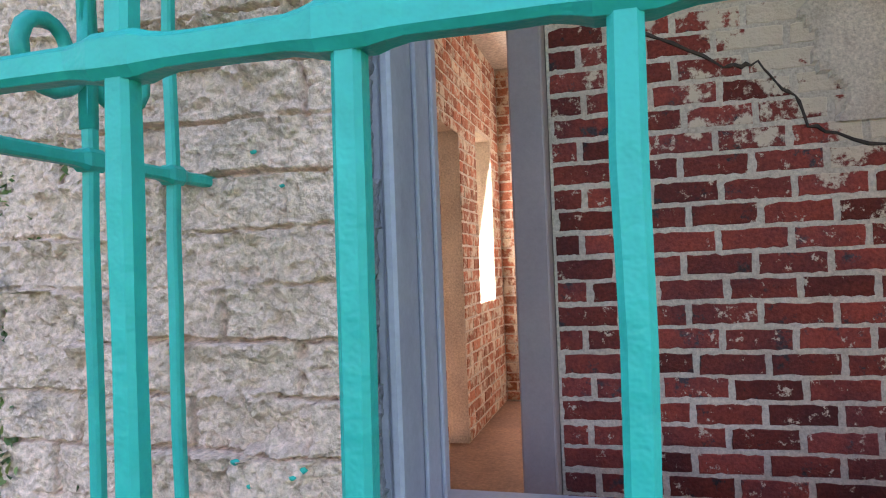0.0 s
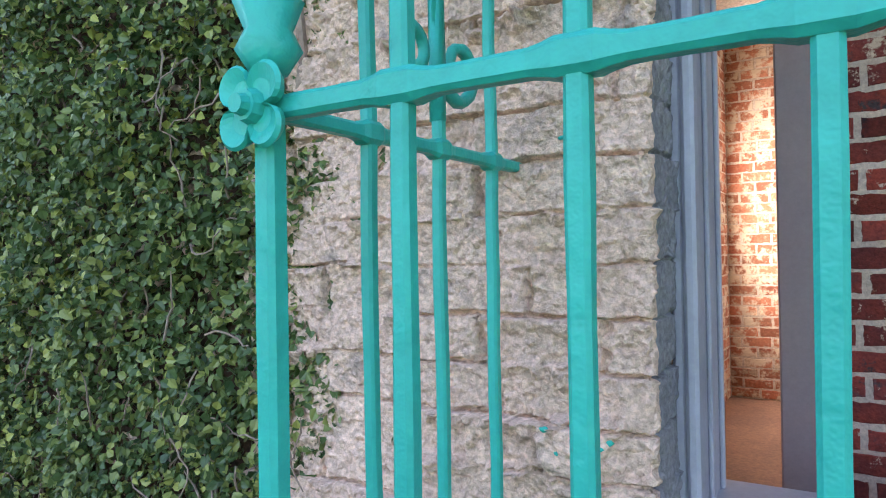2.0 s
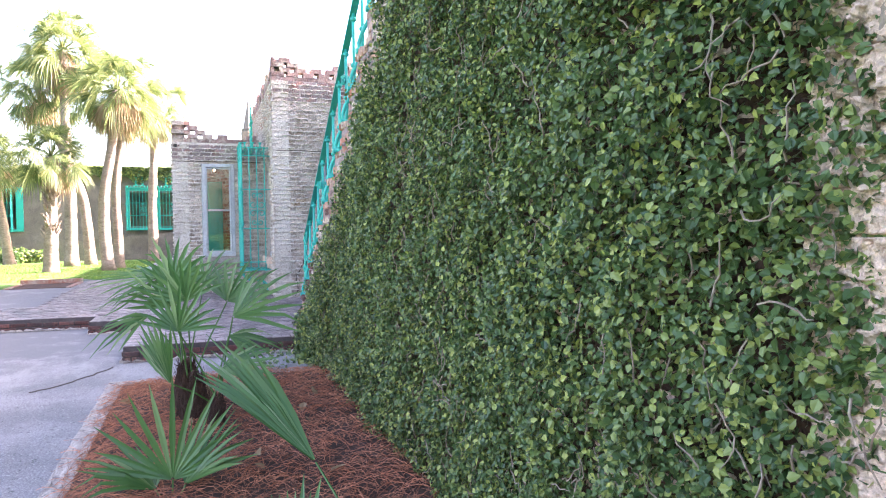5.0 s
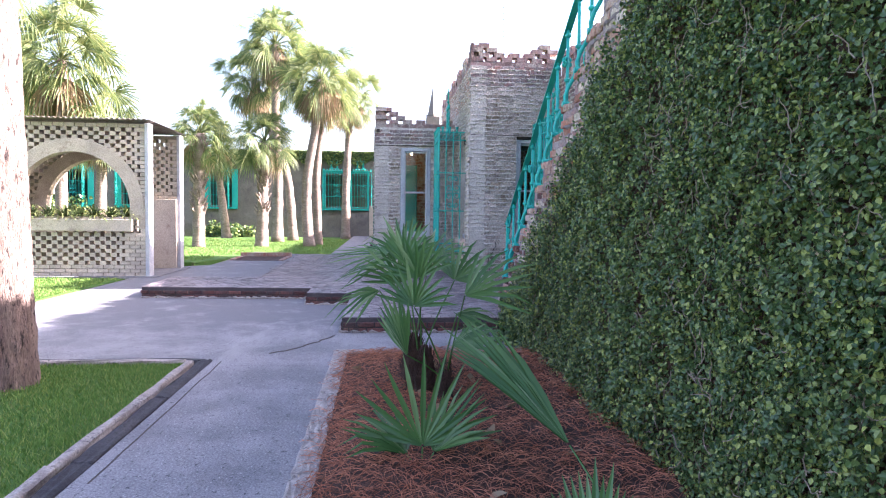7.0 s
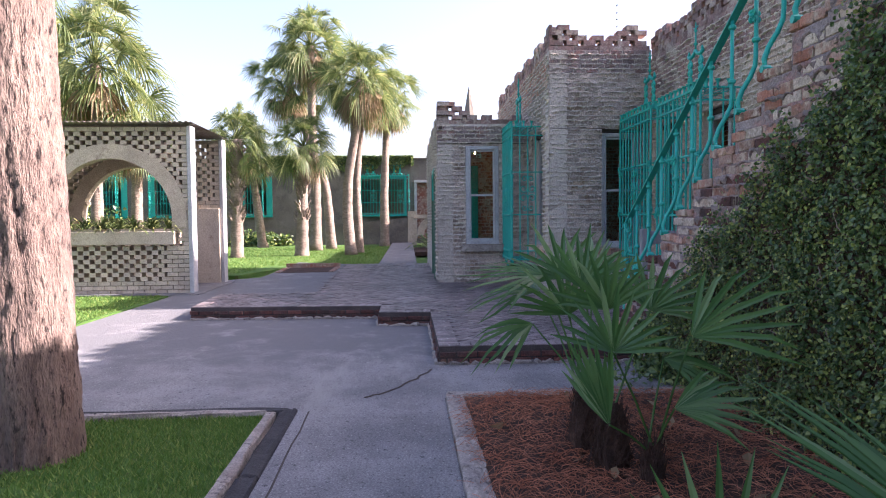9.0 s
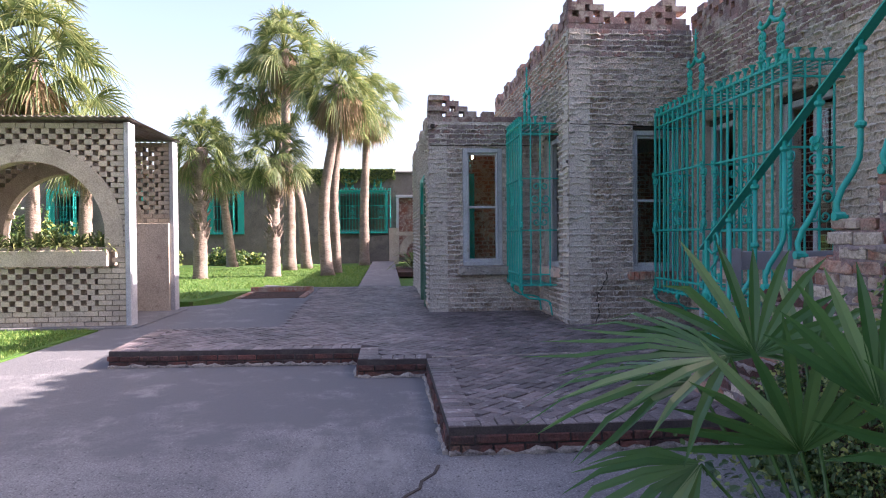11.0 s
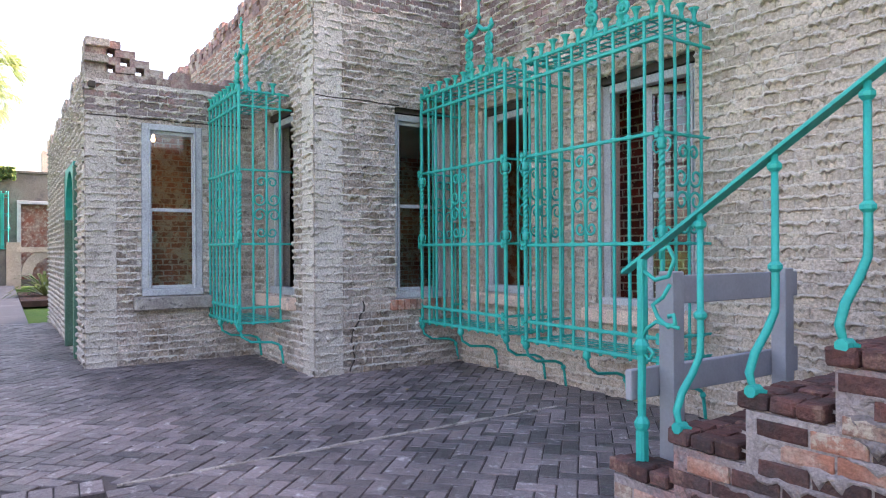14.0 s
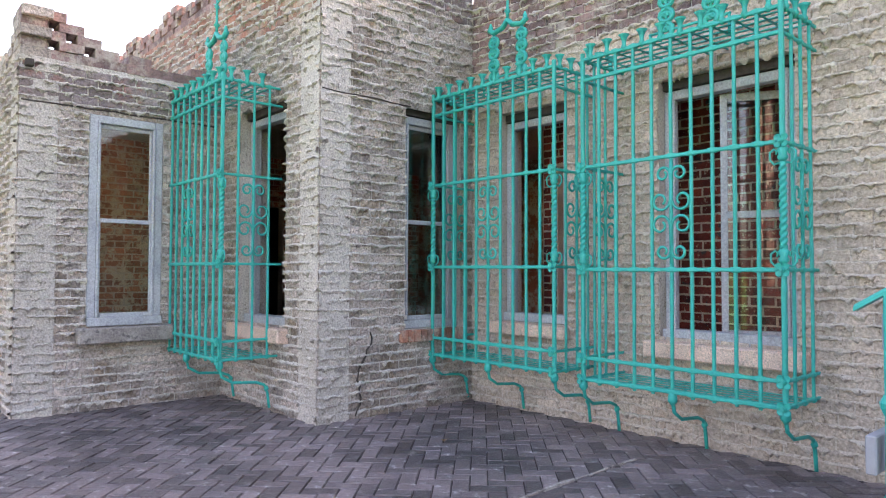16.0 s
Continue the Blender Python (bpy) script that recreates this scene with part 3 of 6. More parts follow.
kerb_run("kerb", (4, -2.60), (-6.9, -2.60), 0.07, 0.04, 0, KERB, "low worn concrete lawn kerb", 1.4)
# Groove beside the lawn: its dark depth is only coloured onto flat strips.
kerb_run("kerb", (4, -2.49), (-7.06, -2.49), 0.12, 0.012, 0, KERBDARK, "flat dark strip drawn for the groove beside the path", 1.4)
kerb_run("kerb", (-6.93, -2.64), (-6.93, -9.0), 0.07, 0.04, 0, KERB, "low worn concrete lawn kerb", 1.4)
kerb_run("kerb", (-7.05, -2.5), (-7.05, -9.0), 0.12, 0.012, 0, KERBDARK, "flat dark strip drawn for the groove beside the path", 1.4)
kerb_run("kerb", (1.0, -1.19), (-7.3, -1.19), 0.15, 0.045, 0, KERB, "crumbling whitish border of the planting bed", 0.55)
kerb_run("kerb", (-7.26, -1.26), (-7.26, 0.8), 0.12, 0.05, 0, KERB, "crumbling whitish border of the planting bed", 0.5)

# ---- terrace of paving bricks ----
TERRACE = [(-8.58, -1.26), (-11.1, -1.26), (-11.14, -1.97), (-11.86, -1.97), (-11.97, -4.78), (-13.8, -4.85), (-13.8, -3.16), (-21.4, -3.36), (-21.4, -0.95), (-15.4, -0.95), (-15.4, 0.91), (-13.5, 0.91), (-13.5, 2.7), (-8.58, 2.7)]
terrace = sheet("pavement", TERRACE, P - 0.012, 0.2, JOINT, "dark brown herringbone brick terrace with a soldier-course edge", "pavement")


def inside(x, y, poly):
    hit = False
    for (x0, y0), (x1, y1) in zip(poly, poly[1:] + poly[:1]):
        if (y0 > y) != (y1 > y) and x < (x1 - x0) * (y - y0) / (y1 - y0) + x0:
            hit = not hit
    return hit


def edge_distance(x, y, edges):
    best = 9.0
    for (x0, y0), (x1, y1) in edges:
        dx, dy = x1 - x0, y1 - y0
        f = max(0, min(1, ((x - x0) * dx + (y - y0) * dy) / (dx * dx + dy * dy)))
        best = min(best, math.hypot(x - x0 - f * dx, y - y0 - f * dy))
    return best


OUTER = list(zip(TERRACE[:5], TERRACE[1:6])) + [(TERRACE[-1], TERRACE[0])]
rp = random.Random(12)
L, W = 0.218, 0.109
pavers = []
ca, sa = math.cos(radians(45)), math.sin(radians(45))
for i in range(-130, 130):
    for j in range(-130, 130):
        # two bricks of the herringbone repeat
        for ox, oy, turn in ((0, 0, 0), (L, 0, 1)):
            px = (i * W + j * 2 * L) + ox
            py = (i * W) + oy
            lx, ly = (px + L / 2, py + W / 2) if turn == 0 else (px + W / 2, py - L / 2 + W)
            if abs(lx) > 16 or abs(ly) > 16:
                continue
            x, y = lx * ca - ly * sa - 13.0, lx * sa + ly * ca - 1.0
            if inside(x, y, TERRACE) and edge_distance(x, y, OUTER) > 0.2:
                pavers.append((x, y, 45 + 90 * turn))


def paver_mesh(seed):
    rnd = random.Random(seed)
    bm = bmesh.new()
    lo = [bm.verts.new((x, y, -0.03)) for x, y in ((-0.5, -0.5), (0.5, -0.5), (0.5, 0.5), (-0.5, 0.5))]
    up = [bm.verts.new((x, y, 0.0)) for x, y in ((-0.5, -0.5), (0.5, -0.5), (0.5, 0.5), (-0.5, 0.5))]
    tp = [bm.verts.new((x * 0.96, y * 0.93, 0.004 + rnd.uniform(-0.0015, 0.0015))) for x, y in ((-0.5, -0.5), (0.5, -0.5), (0.5, 0.5), (-0.5, 0.5))]
    for a, b in ((lo, up), (up, tp)):
        for i in range(4):
            bm.faces.new((a[i], a[(i + 1) % 4], b[(i + 1) % 4], b[i]))
    bm.faces.new(tp)
    me = bpy.data.meshes.new("paver")
    bm.to_mesh(me)
    bm.free()
    me.materials.append(PAVER)
    return me


PAVERS = [paver_mesh(s) for s in range(4)]


def lay_pavers(rows, parent, limit=300, near=None):
    single = [r for r in rows if near is None or near(r[0], r[1])][:limit]
    chosen = set(single)
    vs, fs, base = [], [], 0
    for r in rows:
        x, y, a, w, h = r
        me = rp.choice(PAVERS)
        m = Matrix.LocRotScale((x, y, P - 0.006 + rp.uniform(-0.003, 0.003)), Euler((rp.uniform(-0.012, 0.012), rp.uniform(-0.012, 0.012), radians(a + rp.uniform(-0.8, 0.8)))), (w, h, 1))
        if r in chosen:
            ob = new("paver", me)
            ob.parent = parent
            ob.matrix_local = m
        else:
            for v in me.vertices:
                vs.append(m @ v.co)
            for p in me.polygons:
                fs.append([i + base for i in p.vertices])
            base += len(me.vertices)
    if vs:
        raw("pavers", vs, fs, PAVER, parent, kind="stuff")


rows = [(x, y, a, L - 0.009, W - 0.009) for x, y, a in pavers]
# soldier course along the open edges
for (x0, y0), (x1, y1) in OUTER:
    d = math.hypot(x1 - x0, y1 - y0)
    n = int(d / W)
    ux, uy = (x1 - x0) / d, (y1 - y0) / d
    for i in range(n):
        f = (i + 0.5) * d / n
        cx, cy = x0 + ux * f, y0 + uy * f
        nx, ny = -uy, ux
        if not inside(cx + nx * 0.1, cy + ny * 0.1, TERRACE):
            nx, ny = -nx, -ny
        rows.append((cx + nx * 0.105, cy + ny * 0.105, math.degrees(math.atan2(ny, nx)), 0.205, d / n - 0.008))
lay_pavers(rows, terrace, 300, lambda x, y: -11.2 < x < -8.5 and -2 < y < 0.6)
# brick riser under the edge
for (x0, y0), (x1, y1) in OUTER:
    d = Vector((x1 - x0, y1 - y0, 0))
    n = Vector((-d.y, d.x, 0)).normalized()
    if inside((x0 + x1) / 2 + n.x * 0.05, (y0 + y1) / 2 + n.y * 0.05, TERRACE):
        n = -n
    lay_bricks(terrace, courses(d.length, 0.0, P - 0.06, (), 0.066, 0.216, 0.016, rp), (x0, y0, 0), d.normalized(), n, DARKRED, 0.02, None, 0, "riser_brick", rp)
bm = bmesh.new()
sweep(bm, [(-11.14 - 0.045 * i / 32 + rp.uniform(-0.012, 0.012), -1.2 + 0.1 * i, P + 0.0005) for i in range(33)], [rp.uniform(0.006, 0.015) for _ in range(33)], 5)
part("seam", bm, KERB, terrace, "dusty settled seam across the brick paving")
# sunken tree pit with brick sides
pit = empty("planting_pit", (-19.2, -4.05, 0), "sunken brick-edged pit in the concrete slab", "pit", kind="structure")
bm = bmesh.new()
for a, b in (((-0.8, -0.75, P - 0.01), (0.8, -0.63, P + 0.02)), ((-0.8, 0.55, P - 0.01), (0.8, 0.67, P + 0.02)), ((-0.92, -0.75, P - 0.01), (-0.8, 0.67, P + 0.11))):
    box(bm, a, b)
part("edging", bm, OLDRED, pit)
bm = block((-0.8, -0.63, P - 0.02), (0.8, 0.55, P + 0.004))
part("soil", bm, SOIL, pit)

# ---- walls ----
XM = (1, 0, 0)
w_low = brick_wall("wall_low_front", (-15.4, -0.962, 0), (0, 1, 0), XM, 1.872, P - 0.1, 3.36, [(0.572, 1.242, 0.95, 2.92)], WHITEWASH, MORTAR,
                   "low wing wall of whitewashed brick with squeezed-out mortar", 0.3, lambda u, z: z < 2.2, 11, upper=(3.0, DARKWASH))
cresting(w_low, (-15.4, -0.95, 0), (0, 1, 0), XM, 1.86, 3.36, lambda u: 5 if u < 0.32 else 4 if u < 0.45 else 3 if u < 0.75 else 2 if u < 1.1 else 1 if u < 1.4 else 2, CREST)
w_side = brick_wall("wall_low_side", (-22.0, -0.95, 0), XM, (0, -1, 0), 6.612, P - 0.1, 3.36, [(4.35, 5.75, 0.19, 2.55)], WHITEWASH, MORTAR,
                    "low wing side wall of whitewashed brick with a doorway", 0.3, None, 12, upper=(3.0, DARKWASH))
cresting(w_side, (-22.0, -0.95, 0), XM, (0, -1, 0), 6.6, 3.36, lambda u: 5 if u > 6.2 else 3 if math.sin(u * 4) > 0 else 2, WHITEWASH)
w_bays = brick_wall("wall_bay_side", (-20.0, 0.91, 0), XM, (0, -1, 0), 6.512, P - 0.1, 4.35, [(5.0, 5.93, 0.96, 3.06)], WHITEWASH, MORTAR,
                    "side wall of the bay in whitewashed brick, crumbling red at the top", 0.3, lambda u, z: u > 5.6 and z < 3.2, 13, upper=(3.75, OLDRED))
cresting(w_bays, (-20.0, 0.91, 0), XM, (0, -1, 0), 6.5, 4.35, lambda u: 5 if u > 6.1 else 3 + (math.sin(u * 5) > 0.1), CREST)
w_bayf = brick_wall("wall_bay_front", (-13.5, 0.898, 0), (0, 1, 0), XM, 1.802, P - 0.1, 4.35, [(0.932, 1.632, 0.93, 3.02)], WHITEWASH, MORTAR,
                    "front of the bay in grey whitewashed brick with squeezed-out mortar", 0.3, lambda u, z: z < 2.6 and u < 1.2, 14, upper=(4.0, DARKWASH))
cresting(w_bayf, (-13.5, 0.91, 0), (0, 1, 0), XM, 1.79, 4.35, lambda u: 5 if u < 0.45 else 4 if u < 0.6 else 3 if u < 1.05 else 4 if u < 1.3 else 5, CREST)
w_rec = brick_wall("wall_recess", (-13.5, 2.7, 0), XM, (0, -1, 0), 10.4, P - 0.1, 4.2, [(0.4, 1.2, 1.0, 3.0), (2.1, 3.12, 0.95, 2.98)], TANWASH, TANMORTAR,
                   "tan washed brick wall with rough weeping mortar joints", 0.3, lambda u, z: u < 5.4 and z < 1.0, 15, upper=(3.45, CREST))
cresting(w_rec, (-13.5, 2.7, 0), XM, (0, -1, 0), 10.4, 4.2, lambda u: 4 + (math.sin(u * 4) > 0.2), CREST)

# stair mass and the ivy wall
NSTEP, RISE, RUN, X0 = 19, 0.225, 0.355, -9.5
stair = empty("staircase", (0, 0, 0), "outdoor brick staircase with crumbling risers and worn treads", "staircase", kind="structure")


def tread_top(x):
    return P + RISE * (math.floor((x - X0) / RUN) + 1)


rs = random.Random(21)
for i in range(NSTEP):
    xa, zt = X0 + RUN * i, P + RISE * (i + 1)
    bm = bmesh.new()
    yb = 1.06 if i == 0 else 2.66
    box(bm, (xa + 0.012, 0.84, 0.0 if i < 2 else zt - 0.6), (xa + RUN + 0.012, yb, zt - 0.07))
    body = part("step", bm, DARKWASH, stair)
    bm = bmesh.new()
    n = 2 if i == 0 else 16
    for j in range(n):
        ya = 0.80 + 1.86 * j / 16
        for xs_, xe_ in ((-0.012, 0.105), (0.112, 0.225), (0.232, RUN - 0.014)):
            box(bm, (xa + xs_ + rs.uniform(-0.010, 0.008), ya + 0.004 + (rs.uniform(-0.004, 0.03) if j == 0 else 0), zt - 0.07), (xa + xe_, ya + 1.86 / 16 - 0.005, zt + rs.uniform(-0.012, 0.004)))
    bmesh.ops.bevel(bm, geom=bm.edges[:], offset=0.009, segments=1, affect="EDGES")
    for v in bm.verts:
        v.co += Vector((rs.uniform(-1, 1), rs.uniform(-1, 1), rs.uniform(-1, 1))) * 0.004
    part("tread", bm, DARKRED if i < 4 else OLDRED, body)
    lay_bricks(body, courses(yb - 0.86, zt - RISE, zt - 0.07, (), 0.077, 0.216, 0.016, rs), (xa + 0.012, 0.84, 0), (0, 1, 0), (-1, 0, 0), DARKRED if i < 3 else OLDRED, 0.014, None, 0, "riser_brick", rs)

bm = bmesh.new()
outline = [(X0 + 0.02, 0.0)] + [p for i in range(NSTEP) for p in ((X0 + 0.02 + RUN * i, P + RISE * (i + 1) - 0.075), (X0 + 0.02 + RUN * (i + 1), P + RISE * (i + 1) - 0.075))]
outline += [(-2.7, P + RISE * NSTEP - 0.075), (-2.7, 0.0)]
near = [bm.verts.new((x, 0.82, z)) for x, z in outline]
far = [bm.verts.new((x, 1.15, z)) for x, z in outline]
bm.faces.new(near)
bm.faces.new(far[::-1])
for i in range(len(outline)):
    bm.faces.new((near[i], near[(i + 1) % len(outline)], far[(i + 1) % len(outline)], far[i]))
w_stair = tagged(part("wall_stair_side", bm, DARKWASH), "brick side wall of the stair, its edge bare and crumbling", "wall", kind="structure")
edge_cells = courses(6.75, 0.0, 4.4, (), 0.077, 0.216, 0.014, random.Random(31), lambda u, z: z < tread_top(X0 + u - 0.05) - 0.1 and z < tread_top(X0 + u + 0.05) - 0.1 and z > P + RISE * (u / RUN) - 1.0)
rx = random.Random(33)
dealt = [(rx.random(), c) for c in edge_cells]
# The share of dark red bricks grows towards the ground.
def stair_brick(r, z):
    dark_share = 0.38 if z < 1.0 else 0.24 if z < 1.8 else 0.12
    return DARKRED if r < dark_share else OLDRED if r < dark_share + 0.6 * (1 - dark_share) else TANWASH


for k, kind in enumerate((OLDRED, TANWASH, DARKRED)):
    lay_bricks(w_stair, [c for r, c in dealt if stair_brick(r, c[1]) == kind], (X0 + 0.02, 0.82, 0), XM, (0, -1, 0), kind, 0.012, lambda u, z: u < 4.4, 300, "brick", random.Random(31 + k))
mortar_beads(w_stair, (X0 + 0.02, 0.82, 0), XM, (0, -1, 0), 6.75, 0, 4.4, DARKWASH, (), 0.077, 0.024, 0.07, 32,
             lambda u, z: z < tread_top(X0 + u - 0.05) - 0.12 and z < tread_top(X0 + u + 0.05) - 0.12 and z > P + RISE * (u / RUN) - 1.0, 0.04)

# wall with the near window
w_near = brick_wall("wall_near_window", (-2.7, 0.82, 0), XM, (0, -1, 0), 6.2, 0.0, 5.2, [(2.315, 3.45, 0.90, 3.1)], PINKWASH, PINKWASH,
                    "pinkish washed brick wall with rough hanging mortar beside the window", 0.16, lambda u, z: 1.5 < u < 2.36 and 0.9 < z < 2.3, 41, True, 0.026, 0.034, None, 0.008, 0.0785, 0.006, 0.225)

# crust of hand-thrown mortar over the near brick face, turning into the window reveal
COURSE = 0.0865
along_wall = np.linspace(-1.25, -0.385, 300)
bend = np.radians(np.linspace(9, 90, 10))
face_x = np.concatenate((along_wall, -0.385 + 0.012 * np.sin(bend), np.full(48, -0.373)))
face_y = np.concatenate((np.full(300, 0.782), 0.794 - 0.012 * np.cos(bend), np.linspace(0.797, 0.934, 48)))
norm_x = np.concatenate((np.zeros(300), np.sin(bend), np.ones(48)))
norm_y = np.concatenate((-np.ones(300), -np.cos(bend), np.zeros(48)))
run = np.concatenate(((0.0,), np.cumsum(np.hypot(np.diff(face_x), np.diff(face_y)))))
U, Z = np.meshgrid(run, np.linspace(0.55, 2.45, 820))
warp = Z - 1.272 + 0.006 * value_noise(U * 7, Z * 4, 3) + 0.0025 * value_noise(U * 34, Z * 20, 4)
row = np.floor(warp / COURSE)
f = warp / COURSE - row
shift = np.random.RandomState(2).rand(256)[row.astype(int) % 256]
cell = np.floor(U / 0.222 + shift)
g = (U / 0.222 + shift) - cell
dice = np.random.RandomState(9).rand(64, 64)[row.astype(int) % 64, cell.astype(int) % 64]
depth_ = 0.010 * (dice - 0.5) + 0.003 * fractal(U * 22, Z * 22, 11) + 0.0042 * fractal(U * 85, Z * 85, 21, 3)
clod = np.clip(value_noise(U * 15, row * 3.7, 31) * 0.9 + 0.5 * value_noise(U * 44, row * 5.1, 32) + 0.02, 0, 1.2)
below = np.where(f > 0.5, 1 - f, -f)                     # distance under the joint, in courses
drop = 0.10 + 0.34 * clod
depth_ += (0.025 * clod) * np.clip(1 - np.where(below > 0, below / drop, -below / 0.16), 0, 1) ** 0.6 * (1 + 0.7 * fractal(U * 60, Z * 60, 41, 3))
open_joint = np.clip(0.75 + 1.3 * value_noise(U * 6, row * 2.9, 51), 0, 1)
gash = np.clip(1 - np.abs(f - 0.045 - 0.03 * value_noise(U * 25, row, 52)) / (0.058 + 0.035 * value_noise(U * 40, Z * 30, 53)), 0, 1)
depth_ -= 0.030 * open_joint * np.sqrt(gash)
head = np.clip(1 - np.abs(g - 0.03 - 0.02 * value_noise(Z * 60, U * 5, 61)) / 0.045, 0, 1)
depth_ += np.where(dice > 0.55, 0.011, np.where(dice < 0.3, -0.018, 0.0)) * np.sqrt(head)
lump_r = np.hypot(U - 0.755, (Z - 1.15) * 1.1) / 0.075 + 0.35 * fractal(U * 30, Z * 30, 71, 3)
depth_ += 0.034 * np.clip(1 - lump_r ** 2, 0, 1) ** 0.5
chips = np.clip((fractal(U * 11, Z * 15, 81, 3) - 0.72) * 9, 0, 1)
depth_ -= 0.007 * chips
depth_ = np.clip(depth_, -0.026, 0.055) * np.where(U > run[310], 0.45, 1.0)
px, py = face_x[None, :] + norm_x * depth_, face_y[None, :] + norm_y * depth_
nz, nu = U.shape
q = (np.arange(nz - 1)[:, None] * nu + np.arange(nu - 1)[None, :]).ravel()
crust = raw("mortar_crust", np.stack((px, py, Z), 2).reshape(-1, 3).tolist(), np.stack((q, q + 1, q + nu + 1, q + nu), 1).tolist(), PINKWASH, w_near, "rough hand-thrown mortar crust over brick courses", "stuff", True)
# Faces past the corner, inside the reveal, take a darker grey.
crust.data.materials.append(surface("reveal_grey", (0.27, 0.265, 0.285), (0.20, 0.195, 0.21), None, 6, 70, 0.95, 0.9, 0.010))
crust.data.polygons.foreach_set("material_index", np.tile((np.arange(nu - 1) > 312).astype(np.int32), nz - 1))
for x, z, r in ((-0.444, 1.173, 0.011), (-0.452, 1.164, 0.006), (-0.52, 1.150, 0.006), (-0.538, 1.188, 0.008), (-0.48, 1.135, 0.004), (-0.47, 1.60, 0.005), (-0.515, 1.655, 0.006)):
    near_v = np.argmin(np.abs(px[np.argmin(np.abs(Z[:, 0] - z))] - x))
    y = py[np.argmin(np.abs(Z[:, 0] - z)), near_v]
    bm = bmesh.new()
    bmesh.ops.create_icosphere(bm, subdivisions=2, radius=1.0)
    for v in bm.verts:
        v.co = Vector((x + v.co.x * r * (1 + 0.4 * noise.noise(v.co * 2 + Vector((x * 90, 0, 0)))), y + v.co.y * 0.003, z + v.co.z * r * 0.6 * (1 + 0.5 * noise.noise(v.co * 2))))
    part("paint_spatter", bm, TEAL, w_near, "spot of turquoise paint on the mortar", True)

# closing walls, roofs, floors
def plain_wall(name, a, b, material, label):
    return tagged(part(name, block(a, b), material), label, "wall", kind="structure")


# Unseen end wall; its opening is added to let fill light in.
bm = bmesh.new()
slab_with_holes(bm, (3.7, 0.82, 0), (0, 1, 0), XM, 5.2, 0, 5.2, 0.2, [(0.35, 1.15, 0.9, 2.8)])
tagged(part("wall_east", bm, PLASTER), "unseen plastered end wall with an opening added for fill light", "wall", kind="structure")
bm = bmesh.new()
slab_with_holes(bm, (-22, 5.8, 0), XM, (0, 1, 0), 25.7, 0, 3.9, 0.25, [(11.5, 12.0, 1.0, 2.8), (19.7, 20.7, 1.0, 2.8)])
tagged(part("wall_north", bm, ROOMBRICK), "plain back wall of the rooms with window openings", "wall", kind="structure")
plain_wall("wall_west", (-22.2, -0.95, 0), (-22.0, 6.0, 3.5), PLASTER, "plain plastered end wall")
tagged(part("ceiling", block((-22, -0.64, 3.12), (-15.71, 5.55, 3.3)), CEILING), "old pale ceiling of the wing", "ceiling", kind="structure")
tagged(part("ceiling", block((-15.7, 3.01, 3.12), (3.5, 5.55, 3.3)), CEILING), "old pale ceiling of the rooms", "ceiling", kind="structure")
tagged(part("ceiling", block((-15.7, 1.22, 3.12), (-13.81, 3.0, 3.3)), CEILING), "old pale ceiling of the bay", "ceiling", kind="structure")
tagged(part("ceiling", block((-2.7, 0.985, 3.12), (3.5, 3.0, 3.3)), CEILING), "old pale ceiling of the window room", "ceiling", kind="structure")
bm = bmesh.new()
box(bm, (-21.9, -0.64, 0.0), (-15.71, 5.54, 0.3))
box(bm, (-15.7, 3.01, 0.0), (3.5, 5.54, 0.3))
box(bm, (-15.7, 1.22, 0.0), (-13.81, 3.0, 0.3))
box(bm, (-2.7, 1.0, 0.0), (3.5, 3.0, 0.3))
tagged(part("floor", bm, surface("room_floor", (0.27, 0.15, 0.10), (0.20, 0.11, 0.075), None, 3, 40, 0.85, 0.3, 0.004)), "worn brick floor of the rooms", "floor", kind="structure")

# inner walls seen through the windows
w_red = brick_wall("wall_inner_red", (-0.21, 2.15, 0), XM, (0, -1, 0), 3.7, 0.3, 3.12, [], REDBRICK, PALEMORTAR, "dark red brick wall inside the window with pale mortar", 0.2,
           lambda u, z: u < 2.0 and 0.8 < z < 2.4, 51, False, depth=0.004, course=0.0785, joint=0.021, length=0.212)
brick_wall("wall_inner_left", (-1.02, 2.3, 0), (0, 1, 0), XM, 3.4, 0.3, 3.12, [(1.35, 1.85, 0.3, 2.35), (2.35, 2.9, 1.15, 2.45)], ROOMBRICK, PALEMORTAR,
           "cream and red brick wall of the sunny inner room with a niche and a window", 0.2, lambda u, z: u > 0.8, 52, False, depth=0.006, joint=0.018)
# The end wall's opening is added, out of sight, for a fill lamp.
brick_wall("wall_inner_end", (-1.02, 5.52, 0), XM, (0, -1, 0), 2.5, 0.3, 3.12, [(1.1, 1.9, 1.1, 2.6)], ROOMBRICK, PALEMORTAR, "cream brick end wall of the sunny inner room", 0.15, None, 53, False, depth=0.006, joint=0.018)
plain_wall("wall_niche", (-1.75, 3.6, 0.3), (-1.55, 4.3, 3.12), PALEMORTAR, "pale wall behind the niche")
brick_wall("wall_inner_back", (-13.4, 3.7, 0), XM, (0, -1, 0), 2.75, 0.3, 3.12, [(0.2, 0.75, 0.3, 2.6)], REDBRICK, PALEMORTAR, "red brick wall inside the grilled windows", 0.15, None, 54, False, depth=0.006, joint=0.02)
